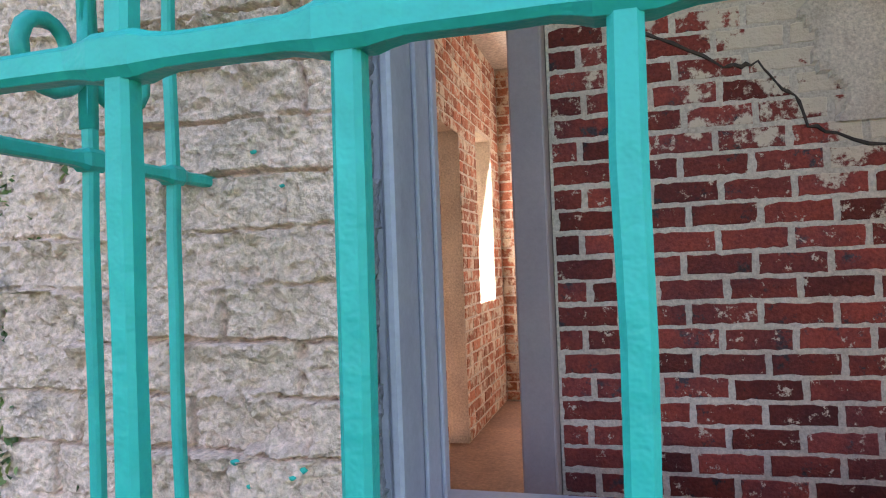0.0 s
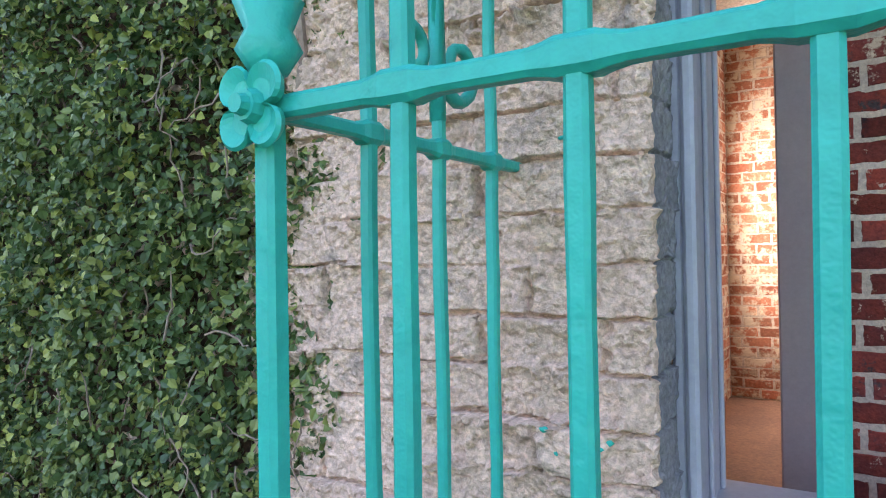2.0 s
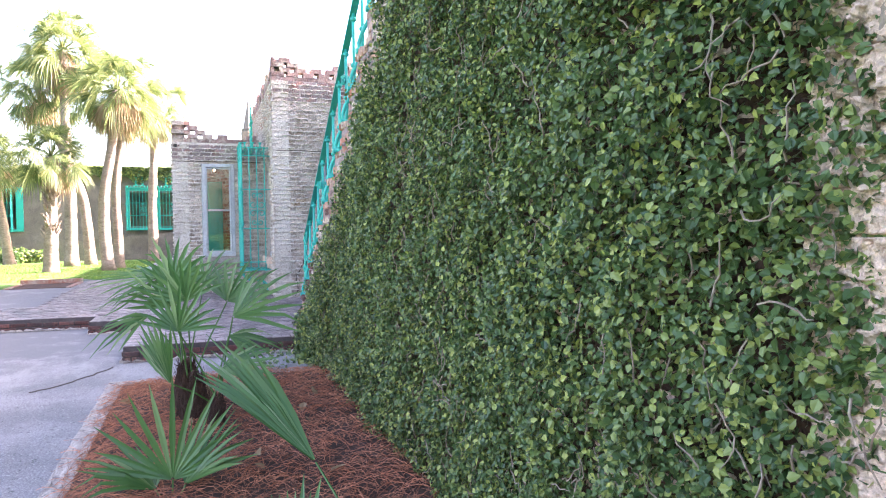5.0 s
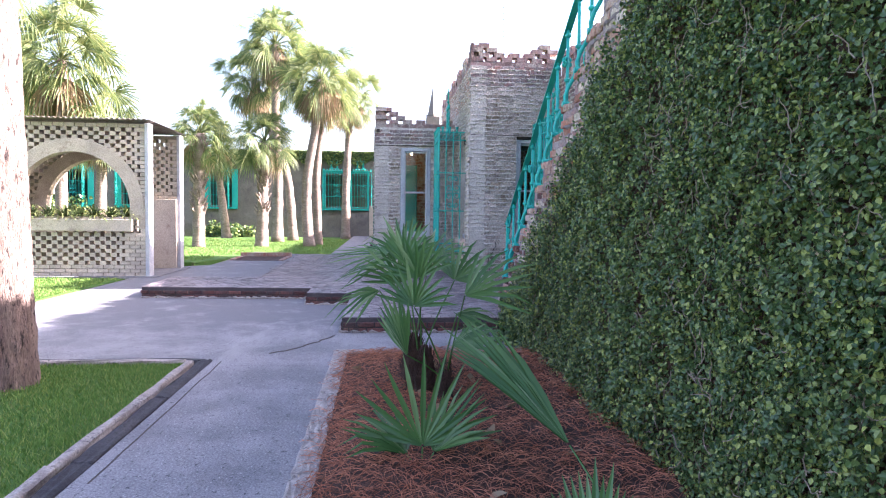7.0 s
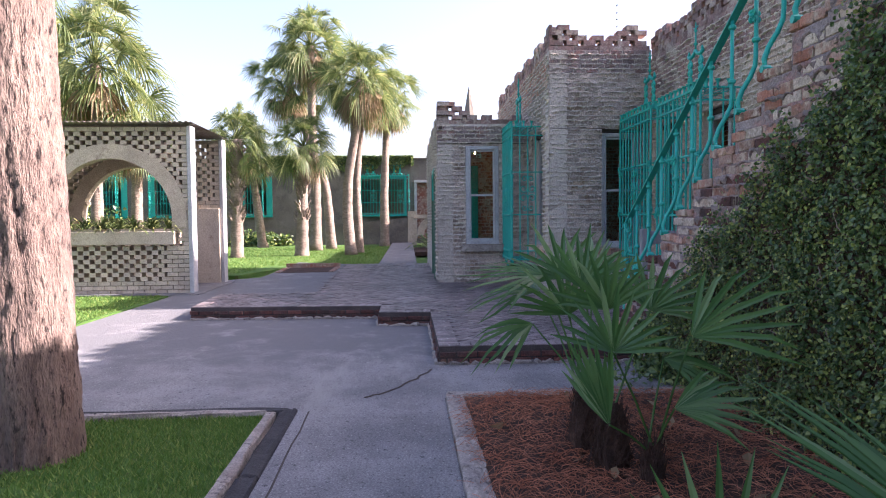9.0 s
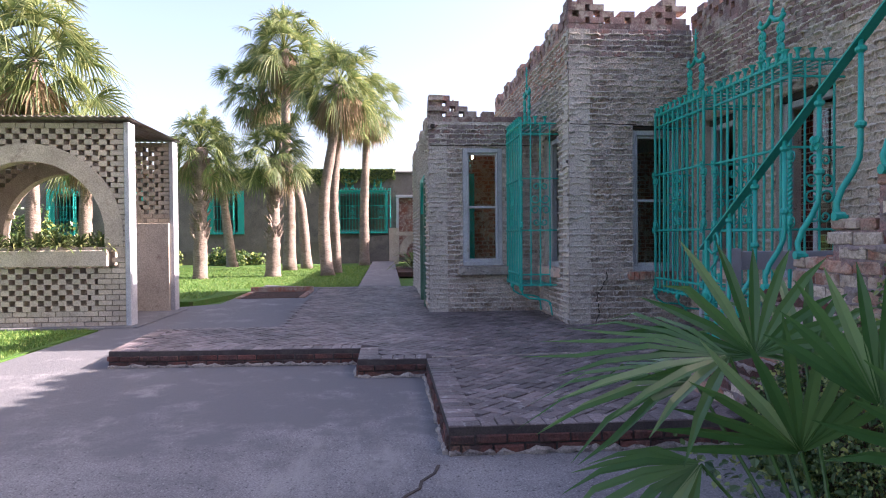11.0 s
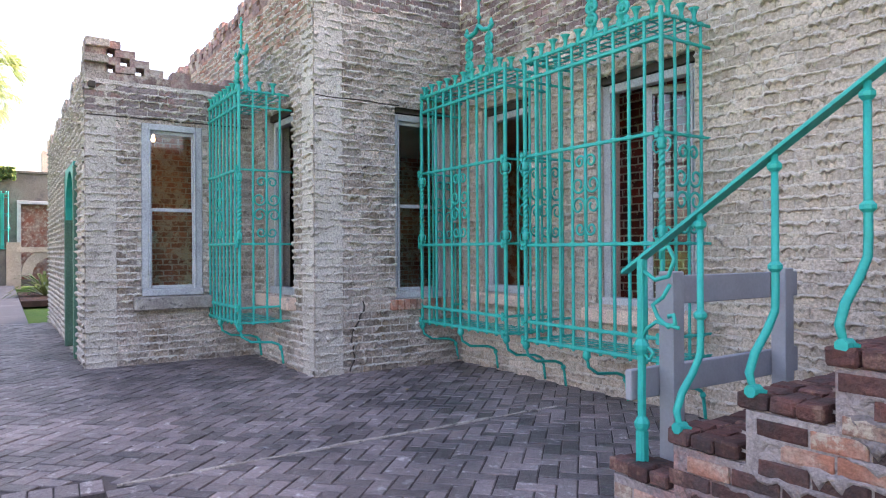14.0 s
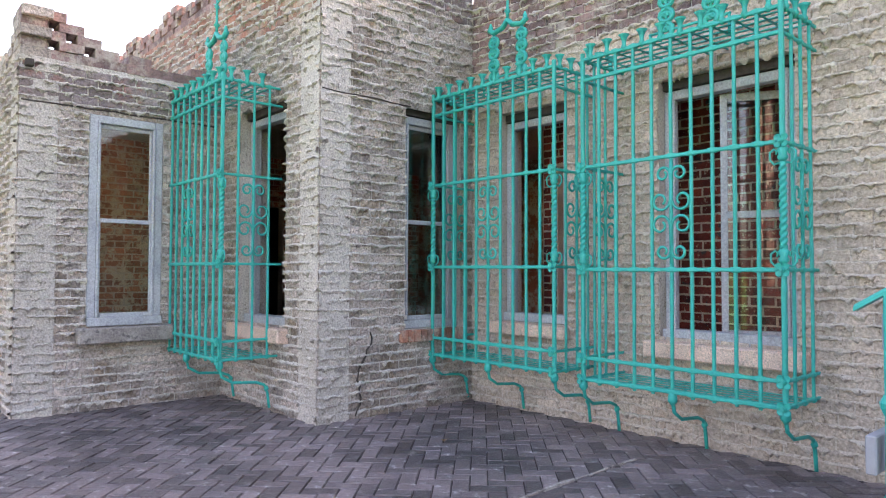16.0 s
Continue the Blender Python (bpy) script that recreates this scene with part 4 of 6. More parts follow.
brick_wall("wall_inner_wing", (-17.6, -0.6, 0), (0, 1, 0), XM, 6.0, 0.3, 3.12, [(2.6, 3.4, 0.3, 2.4)], ROOMBRICK, PALEMORTAR, "brown brick wall inside the low wing", 0.15, None, 55, False, depth=0.006, joint=0.02)
brick_wall("wall_inner_cross", (-10.2, 3.0, 0), (0, 1, 0), (-1, 0, 0), 2.7, 0.3, 3.12, [(0.9, 1.8, 0.3, 2.4)], REDBRICK, PALEMORTAR, "red brick cross wall with a doorway", 0.15, None, 56, False, depth=0.006, joint=0.02)
bm = bmesh.new()
line = [(0.09, 2.21), (0.20, 2.15), (0.347, 2.069), (0.40, 2.055), (0.449, 2.072), (0.499, 1.996), (0.55, 1.956), (0.582, 1.858), (0.66, 1.825), (0.80, 1.775), (0.95, 1.70)]
jag = [(a[0] + (b[0] - a[0]) * t, a[1] + (b[1] - a[1]) * t) for a, b in zip(line, line[1:]) for t in (0, 0.3, 0.6)]
rj = random.Random(5)
sweep(bm, [(x, 2.146, z + rj.uniform(-0.008, 0.008)) for x, z in jag], [rj.uniform(0.003, 0.009) for _ in jag], 5)
part("crack", bm, DARKVOID, w_red, "stepped dark crack along the joints")
verts, faces = [], []
for j in range(40):
    for i in range(90):
        u, z = 0.30 + 0.016 * i, 1.86 + 0.016 * j
        cover = noise.noise((u * 3.1, z * 3.1, 2.0)) + 0.5 * noise.noise((u * 11, z * 11, 5.0)) + 1.1 * (u - 0.42) + 1.2 * (z - 2.1)
        verts.append((u, 2.15 - (0.0125 if cover > 0.12 else -0.004), z))
for j in range(39):
    for i in range(89):
        q = j * 90 + i
        faces.append((q, q + 1, q + 91, q + 90))
raw("plaster_remains", verts, faces, PALEMORTAR, w_red, "remains of cream plaster over the red brick", "stuff")
tagged(part("door_post", block((-0.325, 2.04, 0.3), (-0.213, 2.34, 3.12), 0.006), BOARD), "mauve-grey boarded door jamb beside red brick", "jamb", kind="structure")
# Fill lamp in the added east opening, to brighten the red brick wall.
lamp = bpy.data.lights.new("opening_fill", "AREA")
lamp.energy, lamp.shape, lamp.size, lamp.size_y, lamp.color = 2.1, "RECTANGLE", 0.75, 1.8, (1.0, 0.95, 0.88)
lo = new("opening_fill", lamp)
lo.matrix_world = look((3.55, 1.57, 1.85), (1.0, 1.8, 1.6))
# Fill lamp for daylight through the left wall's window.
lamp = bpy.data.lights.new("opening_fill", "AREA")
lamp.energy, lamp.shape, lamp.size, lamp.size_y, lamp.color = 6.5, "RECTANGLE", 0.5, 1.2, (1.0, 0.93, 0.82)
lo = new("opening_fill", lamp)
lo.matrix_world = look((-1.12, 4.92, 1.8), (0.0, 4.9, 1.6))
# Fill lamp in the unseen opening of the end wall.
lamp = bpy.data.lights.new("opening_fill", "AREA")
lamp.energy, lamp.shape, lamp.size, lamp.size_y, lamp.color = 6, "RECTANGLE", 0.75, 1.4, (1.0, 0.93, 0.82)
lo = new("opening_fill", lamp)
lo.matrix_world = look((0.48, 5.55, 1.85), (-0.6, 3.6, 1.2))


# ---- windows ----
def window(name, origin, along, out, w, z0, z1, back, label, paint, deep=0.09, sashes=True, wide=0.075):
    """A timber sash window set back in its opening: frame, sill, two sashes with their panes."""
    along, out, origin = Vector(along), Vector(out), Vector(origin)
    th = empty(name, (0, 0, 0), label, "window", kind="structure")

    def piece(nm, u0, u1, za, zb, d0, d1, mat, parent, soft=0.006):
        bm = block((u0, d0, za), (u1, d1, zb), soft)
        m = Matrix((along, out, Vector((0, 0, 1)))).transposed().to_4x4()
        m.translation = origin
        bm.transform(m)
        return part(nm, bm, mat, parent)

    d0, d1 = -back - deep, -back
    e = 0.003
    fr = piece("window_frame", e, wide, z0 + e, z1 - e, d0, d1, paint, th)
    piece("jamb", w - wide, w - e, z0 + e, z1 - e, d0, d1, paint, fr)
    piece("head", wide, w - wide, z1 - wide, z1 - e, d0, d1, paint, fr)
    piece("bead", wide, wide + 0.022, z0 + 0.08, z1 - wide, d1 - 0.03, d1 + 0.012, paint, fr)
    piece("bead", w - wide - 0.022, w - wide, z0 + 0.08, z1 - wide, d1 - 0.03, d1 + 0.012, paint, fr)
    if deep > 0.2:                                # stepped mouldings down a deep lining
        for u0, u1 in ((wide, wide + 0.010), (w - wide - 0.010, w - wide)):
            for a, b in ((-0.20, -0.17), (-0.30, -0.285)):
                piece("bead", u0, u1, z0 + 0.08, z1 - wide, d1 + a, d1 + b, paint, fr, 0.003)
    piece("window_sill", e, w - e, z0 + e, z0 + 0.08, d0, d1 + 0.05, paint, th)
    if sashes:
        mid = (z0 + z1) / 2
        for za, zb, dd in ((z0 + 0.08, mid + 0.02, d0 + 0.05), (mid - 0.02, z1 - wide, d0 + 0.02)):
            s = piece("sash", wide, wide + 0.04, za, zb, dd, dd + 0.026, paint, th, 0.004)
            piece("stile", w - wide - 0.04, w - wide, za, zb, dd, dd + 0.026, paint, s, 0.004)
            piece("rail", wide + 0.04, w - wide - 0.04, za, za + 0.04, dd, dd + 0.026, paint, s, 0.004)
            piece("rail", wide + 0.04, w - wide - 0.04, zb - 0.04, zb, dd, dd + 0.026, paint, s, 0.004)
            g = piece("pane", wide + 0.04, w - wide - 0.04, za + 0.04, zb - 0.04, dd + 0.010, dd + 0.014, GLASS, s, 0)
            g.visible_shadow = False
    return th


window("window_1", (-15.4, -0.39, 0), (0, 1, 0), XM, 0.67, 0.95, 2.92, -0.01, "pale grey sash window of the low wing, lamp behind", PALEFRAME)
window("window_2", (-15.0, 0.91, 0), XM, (0, -1, 0), 0.93, 0.96, 2.98, 0.1, "grey window frame in the bay's side, sashes out", PALEFRAME, 0.09, False)
window("window_3", (-13.5, 1.83, 0), (0, 1, 0), XM, 0.70, 0.93, 2.95, 0.08, "narrow grey sash window in the bay front", PALEFRAME)
window("window_4", (-13.1, 2.7, 0), XM, (0, -1, 0), 0.80, 1.0, 2.92, 0.08, "grey window frame behind an iron grille", PALEFRAME, 0.09, False)
window("window_5", (-11.4, 2.7, 0), XM, (0, -1, 0), 1.02, 0.95, 2.9, 0.08, "wide grey window frame behind an iron grille", PALEFRAME, 0.09, False)
window("window_6", (-0.385, 0.82, 0), XM, (0, -1, 0), 1.135, 0.90, 3.1, 0.11, "lavender-grey painted deep window lining, sashes removed", GREYWOOD, 0.36, False, 0.026)
tagged(part("window_sill", block((-15.405, -0.48, 0.80), (-15.24, 0.36, 0.945), 0.012), KERB), "rough stone sill under the low wing window", "sill", kind="structure")
tagged(part("window_sill", block((-15.06, 0.80, 0.82), (-14.0, 1.0, 0.955), 0.012), PINKWASH), "pinkish stone sill of the bay's side window", "sill", kind="structure")
tagged(part("window_sill", block((-11.47, 2.56, 0.82), (-10.3, 2.9, 0.945), 0.012), PINKWASH), "pale stone sill behind the grille", "sill", kind="structure")
tagged(part("window_sill", block((-13.15, 2.58, 0.88), (-12.25, 2.9, 0.995), 0.012), PINKWASH), "pale stone sill behind the grille", "sill", kind="structure")
sill = empty("window_sill", (0, 0, 0), "soldier course of red brick under the bay window", "sill", kind="structure")
for j in range(10):
    part("brick", block((-13.52, 1.76 + 0.078 * j, 0.815), (-13.44, 1.76 + 0.078 * j + 0.066, 0.925), 0.006), OLDRED, sill)
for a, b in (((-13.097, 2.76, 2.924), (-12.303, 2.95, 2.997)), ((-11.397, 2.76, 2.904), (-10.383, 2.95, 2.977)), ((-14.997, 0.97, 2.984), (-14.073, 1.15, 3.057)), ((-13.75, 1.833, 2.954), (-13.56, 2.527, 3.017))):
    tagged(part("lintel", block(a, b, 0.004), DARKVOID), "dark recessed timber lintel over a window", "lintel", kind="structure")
# broken mortar along the foot of the terrace edge
rk = random.Random(19)
bm = bmesh.new()
for (x0, y0), (x1, y1) in OUTER[:4] + [OUTER[-1]]:
    d = math.hypot(x1 - x0, y1 - y0)
    n = int(d / 0.045)
    nx, ny = (y1 - y0) / d, -(x1 - x0) / d
    if inside((x0 + x1) / 2 + nx * 0.05, (y0 + y1) / 2 + ny * 0.05, TERRACE):
        nx, ny = -nx, -ny
    sweep(bm, [(x0 + (x1 - x0) * i / n + nx * rk.uniform(0.012, 0.03), y0 + (y1 - y0) * i / n + ny * rk.uniform(0.012, 0.03), rk.uniform(0.0, 0.022)) for i in range(n + 1)], [rk.uniform(0.008, 0.034) for _ in range(n + 1)], 6)
tagged(part("mortar_rubble", bm, KERB, terrace, "crumbled mortar along the terrace edge"), kind="stuff")
# crack up the bay front, worn stone chip at its foot
bm = bmesh.new()
sweep(bm, [(-13.487, 1.27 + 0.14 * f + 0.04 * math.sin(9 * f) + rk.uniform(-0.025, 0.025), P + 0.02 + 0.72 * f) for f in [i / 14 for i in range(15)]], [rk.uniform(0.006, 0.012) for _ in range(15)], 5)
part("crack", bm, DARKVOID, w_bayf, "dark crack running up from the ground")
bm = bmesh.new()
sweep(bm, [(-13.489, 0.92 + 0.12 * i, 3.02 + rk.uniform(-0.006, 0.006)) for i in range(9)], 0.007, 5)
part("crack", bm, DARKVOID, w_bayf, "dark open bed joint")
bm = bmesh.new()
sweep(bm, [(-15.389, -0.94 + 0.11 * i, 2.965 + rk.uniform(-0.006, 0.006)) for i in range(17)], 0.009, 5)
part("crack", bm, DARKVOID, w_low, "dark open bed joint")
spout = tagged(part("drain_spout", block((-15.42, -0.92, 3.25), (-15.33, -0.855, 3.315), 0.006), DARKVOID), "short black roof drain spout in the wall", "drain spout")
# casement leaf standing open inside the wide window
leaf = empty("casement", (-10.98, 2.86, 0.98), "pale grey casement leaf standing open inwards", "window")
for a, b in (((0, 0, 0), (0.05, 0.04, 1.84)), ((0.42, 0, 0), (0.47, 0.04, 1.84)), ((0.05, 0, 0), (0.42, 0.04, 0.06)), ((0.05, 0, 0.9), (0.42, 0.04, 0.95)), ((0.05, 0, 1.78), (0.42, 0.04, 1.84))):
    part("sash_bar", block(a, b, 0.004), PALEFRAME, leaf)
g = part("pane", block((0.05, 0.018, 0.06), (0.42, 0.022, 1.78)), GLASS, leaf)
g.visible_shadow = False
leaf.rotation_euler = (0, 0, radians(28))

bulb = empty("pendant_lamp", (-16.2, -0.12, 2.86), "small warm bulb hanging on a cord from the ceiling", "lamp")
bm = bmesh.new()
lathe(bm, [(0, 0, -0.03, 0.005), (0, 0, -0.02, 0.018), (0, 0, 0.0, 0.022), (0, 0, 0.025, 0.014), (0, 0, 0.06, 0.011)])
part("bulb", bm, BULB, bulb, "glowing warm bulb")
bm = bmesh.new()
sweep(bm, [(0, 0, 0.05), (0, 0, 0.258)], 0.006, 6)
part("cord", bm, DARKVOID, bulb)
pl = bpy.data.lights.new("bulb_light", "POINT")
pl.energy, pl.color, pl.shadow_soft_size = 0.3, (1.0, 0.72, 0.45), 0.06
new("bulb_light", pl).location = (-16.2, -0.12, 2.74)

# green door in the low wing
door = empty("door_1", (-16.95, -0.95, 0.19), "dull green arched timber door frame, door ajar", "door", kind="structure")
part("jamb", block((-0.7, -0.05, 0), (-0.6, 0.12, 2.3), 0.006), DOORGREEN, door)
part("jamb", block((0.6, -0.05, 0), (0.7, 0.12, 2.3), 0.006), DOORGREEN, door)
bm = bmesh.new()
arch = [(0.6 * math.cos(math.pi * i / 12), 1.70 + 0.6 * math.sin(math.pi * i / 12)) for i in range(13)]
for (xa, za), (xb, zb) in zip(arch, arch[1:]):
    v = [bm.verts.new((x, y, z)) for y in (-0.04, 0.08) for x, z in ((xa, za), (xb, zb), (xb, 2.36), (xa, 2.36))]
    for f in ((0, 1, 2, 3), (7, 6, 5, 4), (0, 4, 5, 1), (1, 5, 6, 2), (2, 6, 7, 3), (3, 7, 4, 0)):
        bm.faces.new([v[i] for i in f])
part("arched_head", bm, TEAL, door)
leaf = part("door_leaf", block((-0.585, 0.35, 0.12), (-0.54, 1.03, 2.5), 0.006), TEAL, door, "turquoise leaf standing open into the wing")
for a, b in (((-0.54, 0.42, 0.35), (-0.528, 0.65, 1.1)), ((-0.54, 0.73, 0.35), (-0.528, 0.96, 1.1)), ((-0.54, 0.42, 1.25), (-0.528, 0.65, 2.35)), ((-0.54, 0.73, 1.25), (-0.528, 0.96, 2.35))):
    part("panel", block(a, b, 0.005), TEAL, leaf)


# ---- iron window grilles ----
def scroll_bar(bm, x, y, z, axis, r=0.008, s=1.0):
    """A pair of facing scrolls, four times along an upright, in the plane of axis."""
    ax = Vector(axis)
    for zc, rr, up in ((0.205, 0.042, 1), (0.065, 0.056, -1), (-0.065, 0.056, 1), (-0.205, 0.042, -1)):
        for side in (-1, 1):
            pts = [Vector((x, y, z + s * (zc - up * rr * 2.1)))]
            for i in range(17):
                f = i / 16
                a = math.pi - up * 0 - f * 2 * math.pi * 1.15
                q = rr * s * (1 - 0.62 * f)
                pts.append(Vector((x, y, z)) + ax * side * (rr * s * 1.08 + q * math.cos(a)) + Vector((0, 0, s * zc + up * q * math.sin(a))))
            sweep(bm, pts, [r] * 12 + [r * 0.85] * 6, 5)
    sweep(bm, [(x, y, z - 0.27 * s), (x, y, z + 0.27 * s)], r * 1.1, 6)


def rosette(bm, c, n, r=0.045):
    """A four-petalled iron flower facing n."""
    c, n = Vector(c), Vector(n).normalized()
    a = n.cross(Vector((0, 0, 1))).normalized()
    b = Vector((0, 0, 1))
    count = 48
    rings = []
    for f, lift in ((0.28, 0.006), (0.62, 0.007), (0.92, 0.013), (1.0, 0.009), (0.85, -0.002), (0.28, -0.006)):
        ring = []
        for i in range(count):
            t = 2 * math.pi * i / count
            lobe = 0.52 + 0.60 * abs(math.sin(2 * t)) ** 0.55
            q = r * f * (lobe if f > 0.3 else 1.0)
            ring.append(bm.verts.new(c + (a * math.cos(t) + b * math.sin(t)) * q + n * lift))
        rings.append(ring)
    for p, q in zip(rings, rings[1:]):
        for i in range(count):
            bm.faces.new((p[i], p[(i + 1) % count], q[(i + 1) % count], q[i]))
    bm.faces.new(rings[0][::-1])
    bm.faces.new(rings[-1])
    for rad, h0, h1 in ((0.42, 0.004, 0.018), (0.26, 0.015, 0.028)):
        lo = [bm.verts.new(c + (a * math.cos(2 * math.pi * i / 10) + b * math.sin(2 * math.pi * i / 10)) * r * rad + n * h0) for i in range(10)]
        hi = [bm.verts.new(c + (a * math.cos(2 * math.pi * i / 10) + b * math.sin(2 * math.pi * i / 10)) * r * rad * 0.8 + n * h1) for i in range(10)]
        for i in range(10):
            bm.faces.new((lo[i], lo[(i + 1) % 10], hi[(i + 1) % 10], hi[i]))
        bm.faces.new(hi)


def square_bar(bm, a, b, half, rnd=None, steps=1):
    """A hammered square bar from a to b."""
    a, b = Vector(a), Vector(b)
    pts = [a.lerp(b, i / steps) + (Vector((rnd.uniform(-1, 1), rnd.uniform(-1, 1), 0)) * 0.0012 if rnd and 0 < i < steps else Vector()) for i in range(steps + 1)]
    rad = [half * 1.166 * (rnd.uniform(0.95, 1.06) if rnd else 1) for _ in pts]
    sweep(bm, pts, rad, angles=CHAMFERED)


def grille(at, width, depth, height, mids, label, crown=True, legs=True, bars=9, half=0.0115, rnd=random.Random(6), ears=True):
    """A bay grille: front bars, side bars, corner posts with twisted necks and flowers, grid roof and floor, cresting, finial, scroll legs.
    Local: x along the wall, y from the wall (0) outwards to -depth, z from its floor."""
    g = empty("window_grille", at, label, "window grille", "turquoise window grilles")
    w, d, h = width, depth, height
    step = w / (bars + 1)
    for i in range(1, bars + 1):
        bm = bmesh.new()
        square_bar(bm, (step * i, -d, -0.03), (step * i, -d, h + 0.02), half * 0.92, rnd, 26)
        part("bar", bm, TEAL, g)
    for x in (0, w):
        for k in (1, 2, 3):
            bm = bmesh.new()
            y = -d + k * d / 3.75
            square_bar(bm, (x, y, -0.02), (x, y, h), half * 0.8, rnd, 26)
            part("side_bar", bm, TEAL, g)
        bm = bmesh.new()
        square_bar(bm, (x, -d, -0.06), (x, -d, h + 0.05), half * 1.25, rnd, 30)
        post = part("corner_post", bm, TEAL, g)
        # twisted neck
        bm = bmesh.new()
        z0, z1 = mids[0] + 0.13, mids[1] - 0.13
        n = 40
        for ph in (0, math.pi):
            sweep(bm, [(x + 0.013 * math.cos(i * 0.95 + ph), -d + 0.013 * math.sin(i * 0.95 + ph), z0 + (z1 - z0) * i / n) for i in range(n + 1)], 0.014, 5)
        for zc in (z0 - 0.05, z1 + 0.05):
            lathe(bm, [(x, -d, zc - 0.045, 0.018), (x, -d, zc - 0.02, 0.034), (x, -d, zc, 0.024), (x, -d, zc + 0.03, 0.036), (x, -d, zc + 0.05, 0.018)], 8)
            for sx in (-1, 1) if ears else ():
                sweep(bm, [(x + sx * (0.02 + a), -d, zc + b) for a, b in ((0, -0.05), (0.03, -0.06), (0.055, -0.03), (0.055, 0.015), (0.03, 0.035), (0.014, 0.02), (0.02, 0.0))], 0.007, 5)
        part("twisted_neck", bm, TEAL, post, smooth=True)
        for zc in (0.0, 0.16, mids[0], mids[1]):
            bm = bmesh.new()
            rosette(bm, (x, -d - half * 1.6, zc), (0, -1, 0))
            part("rosette", bm, TEAL, post, "flower-shaped iron rosette")
    for z in (0.0, 0.16, mids[0], mids[1], h - 0.16, h):
        bm = bmesh.new()
        hh = half * 1.05
        line = [(0.0, 1.0), (w, 1.0)]
        for i in range(bars + 1):          # swaged eyes where the bars pass, hammered lengths between
            line += [(step * (i + q), rnd.uniform(0.95, 1.05)) for q in (0.35, 0.5, 0.65)]
            if i:
                line += [(step * i + q * half, f) for q, f in ((-3.6, 1.0), (-2.5, 1.16), (-1.5, 1.4), (1.5, 1.4), (2.5, 1.16), (3.6, 1.0))]
        line.sort()
        sweep(bm, [(x, -d, z) for x, f in line], [hh * 1.166 * f for x, f in line], angles=CHAMFERED)
        part("rail", bm, TEAL, g)
        for x in (0, w):
            bm = bmesh.new()
            line = [(-d, 1.0), (0.02, 1.0)] + [(-d + k * d / 3.75 + q, f) for k in (1, 2, 3) for q, f in ((-0.032, 1.0), (-0.02, 1.2), (-0.012, 1.6), (0.012, 1.6), (0.02, 1.2), (0.032, 1.0))]
            line.sort()
            sweep(bm, [(x, y, z) for y, f in line], [hh * 0.93 * f for y, f in line], angles=CHAMFERED)
            part("side_rail", bm, TEAL, g)
    for z in (0.0, h):
        for k in range(1, 6):
            bm = bmesh.new()
            y = -d + k * d / 6
            box(bm, (0, y - 0.012, z - 0.003), (w, y + 0.012, z + 0.003))
            part("grid_strap", bm, TEAL, g)
        for i in range(1, bars + 1):
            bm = bmesh.new()
            box(bm, (step * i - 0.008, -d, z - 0.009), (step * i + 0.008, 0.0, z - 0.0035))
            part("grid_strap", bm, TEAL, g)
    zm = (mids[0] + mids[1]) / 2
    for x, y, axis in ((step * 5, -d - 0.004, (1, 0, 0)), (0, -d + 2 * d / 3.75, (0, 1, 0)), (w, -d + 2 * d / 3.75, (0, 1, 0))):
        bm = bmesh.new()
        scroll_bar(bm, x, y, zm, axis, 0.0105, 1.3)
        part("scroll_ornament", bm, TEAL, g, smooth=True)
    if crown:
        spots = [(step * (i + 0.5), -d) for i in range(bars + 1)] + [(x, -d + k * d / 3.75) for x in (0, w) for k in (0.5, 1.5, 2.5)]
        for x, y in spots:                       # tulip cresting
            bm = bmesh.new()
            lathe(bm, [(x, y, h - 0.02, 0.010), (x, y, h + 0.01, 0.024), (x, y, h + 0.035, 0.014), (x, y, h + 0.065, 0.018), (x, y, h + 0.09, 0.028), (x, y, h + 0.105, 0.042), (x, y, h + 0.102, 0.036), (x, y, h + 0.07, 0.008)], 10)
            part("tulip", bm, TEAL, g, smooth=True)
        fin = empty("finial", (w / 2, -d * 0.55, h), "")
        fin.parent = g
        bm = bmesh.new()
        for x in (-0.3, 0.3):
            square_bar(bm, (x, 0, 0), (x, 0, 0.14), 0.009)
        square_bar(bm, (-0.31, 0, 0.14), (0.31, 0, 0.14), 0.009)
        for sx in (-1, 1):
            square_bar(bm, (sx * 0.17, 0, 0.14), (sx * 0.17, 0, 0.56), 0.011)
            for zc in (0.20, 0.31, 0.42, 0.52):
                for s2 in (-1, 1):
                    c = curl(0.058, 1.3, math.pi / 2, s2)
                    sweep(bm, [(sx * 0.17 + s2 * 0.004 + a * 1.15, 0.0, zc + b) for a, b in c], 0.017, 5)
        sweep(bm, [(-0.23, 0, 0.6), (-0.17, 0, 0.56), (-0.06, 0, 0.585), (0, 0, 0.64), (0.06, 0, 0.585), (0.17, 0, 0.56), (0.23, 0, 0.6)], 0.026, 6)
        for sx in (-1, 1):
            lathe(bm, [(sx * 0.21, 0, 0.58, 0.008), (sx * 0.21, 0, 0.62, 0.022), (sx * 0.21, 0, 0.66, 0.008)], 7)
        lathe(bm, [(0, 0, 0.62, 0.012), (0, 0, 0.70, 0.014), (0, 0, 0.72, 0.032), (0, 0, 0.75, 0.014), (0, 0, 0.88, 0.012), (0, 0, 0.90, 0.026), (0, 0, 0.93, 0.01), (0, 0, 1.02, 0.008)], 8)
        sweep(bm, [(-0.07, 0, 0.95), (0, 0, 0.93), (0.07, 0, 0.95)], 0.008, 5)
        part("finial_scroll", bm, TEAL, fin, smooth=True)
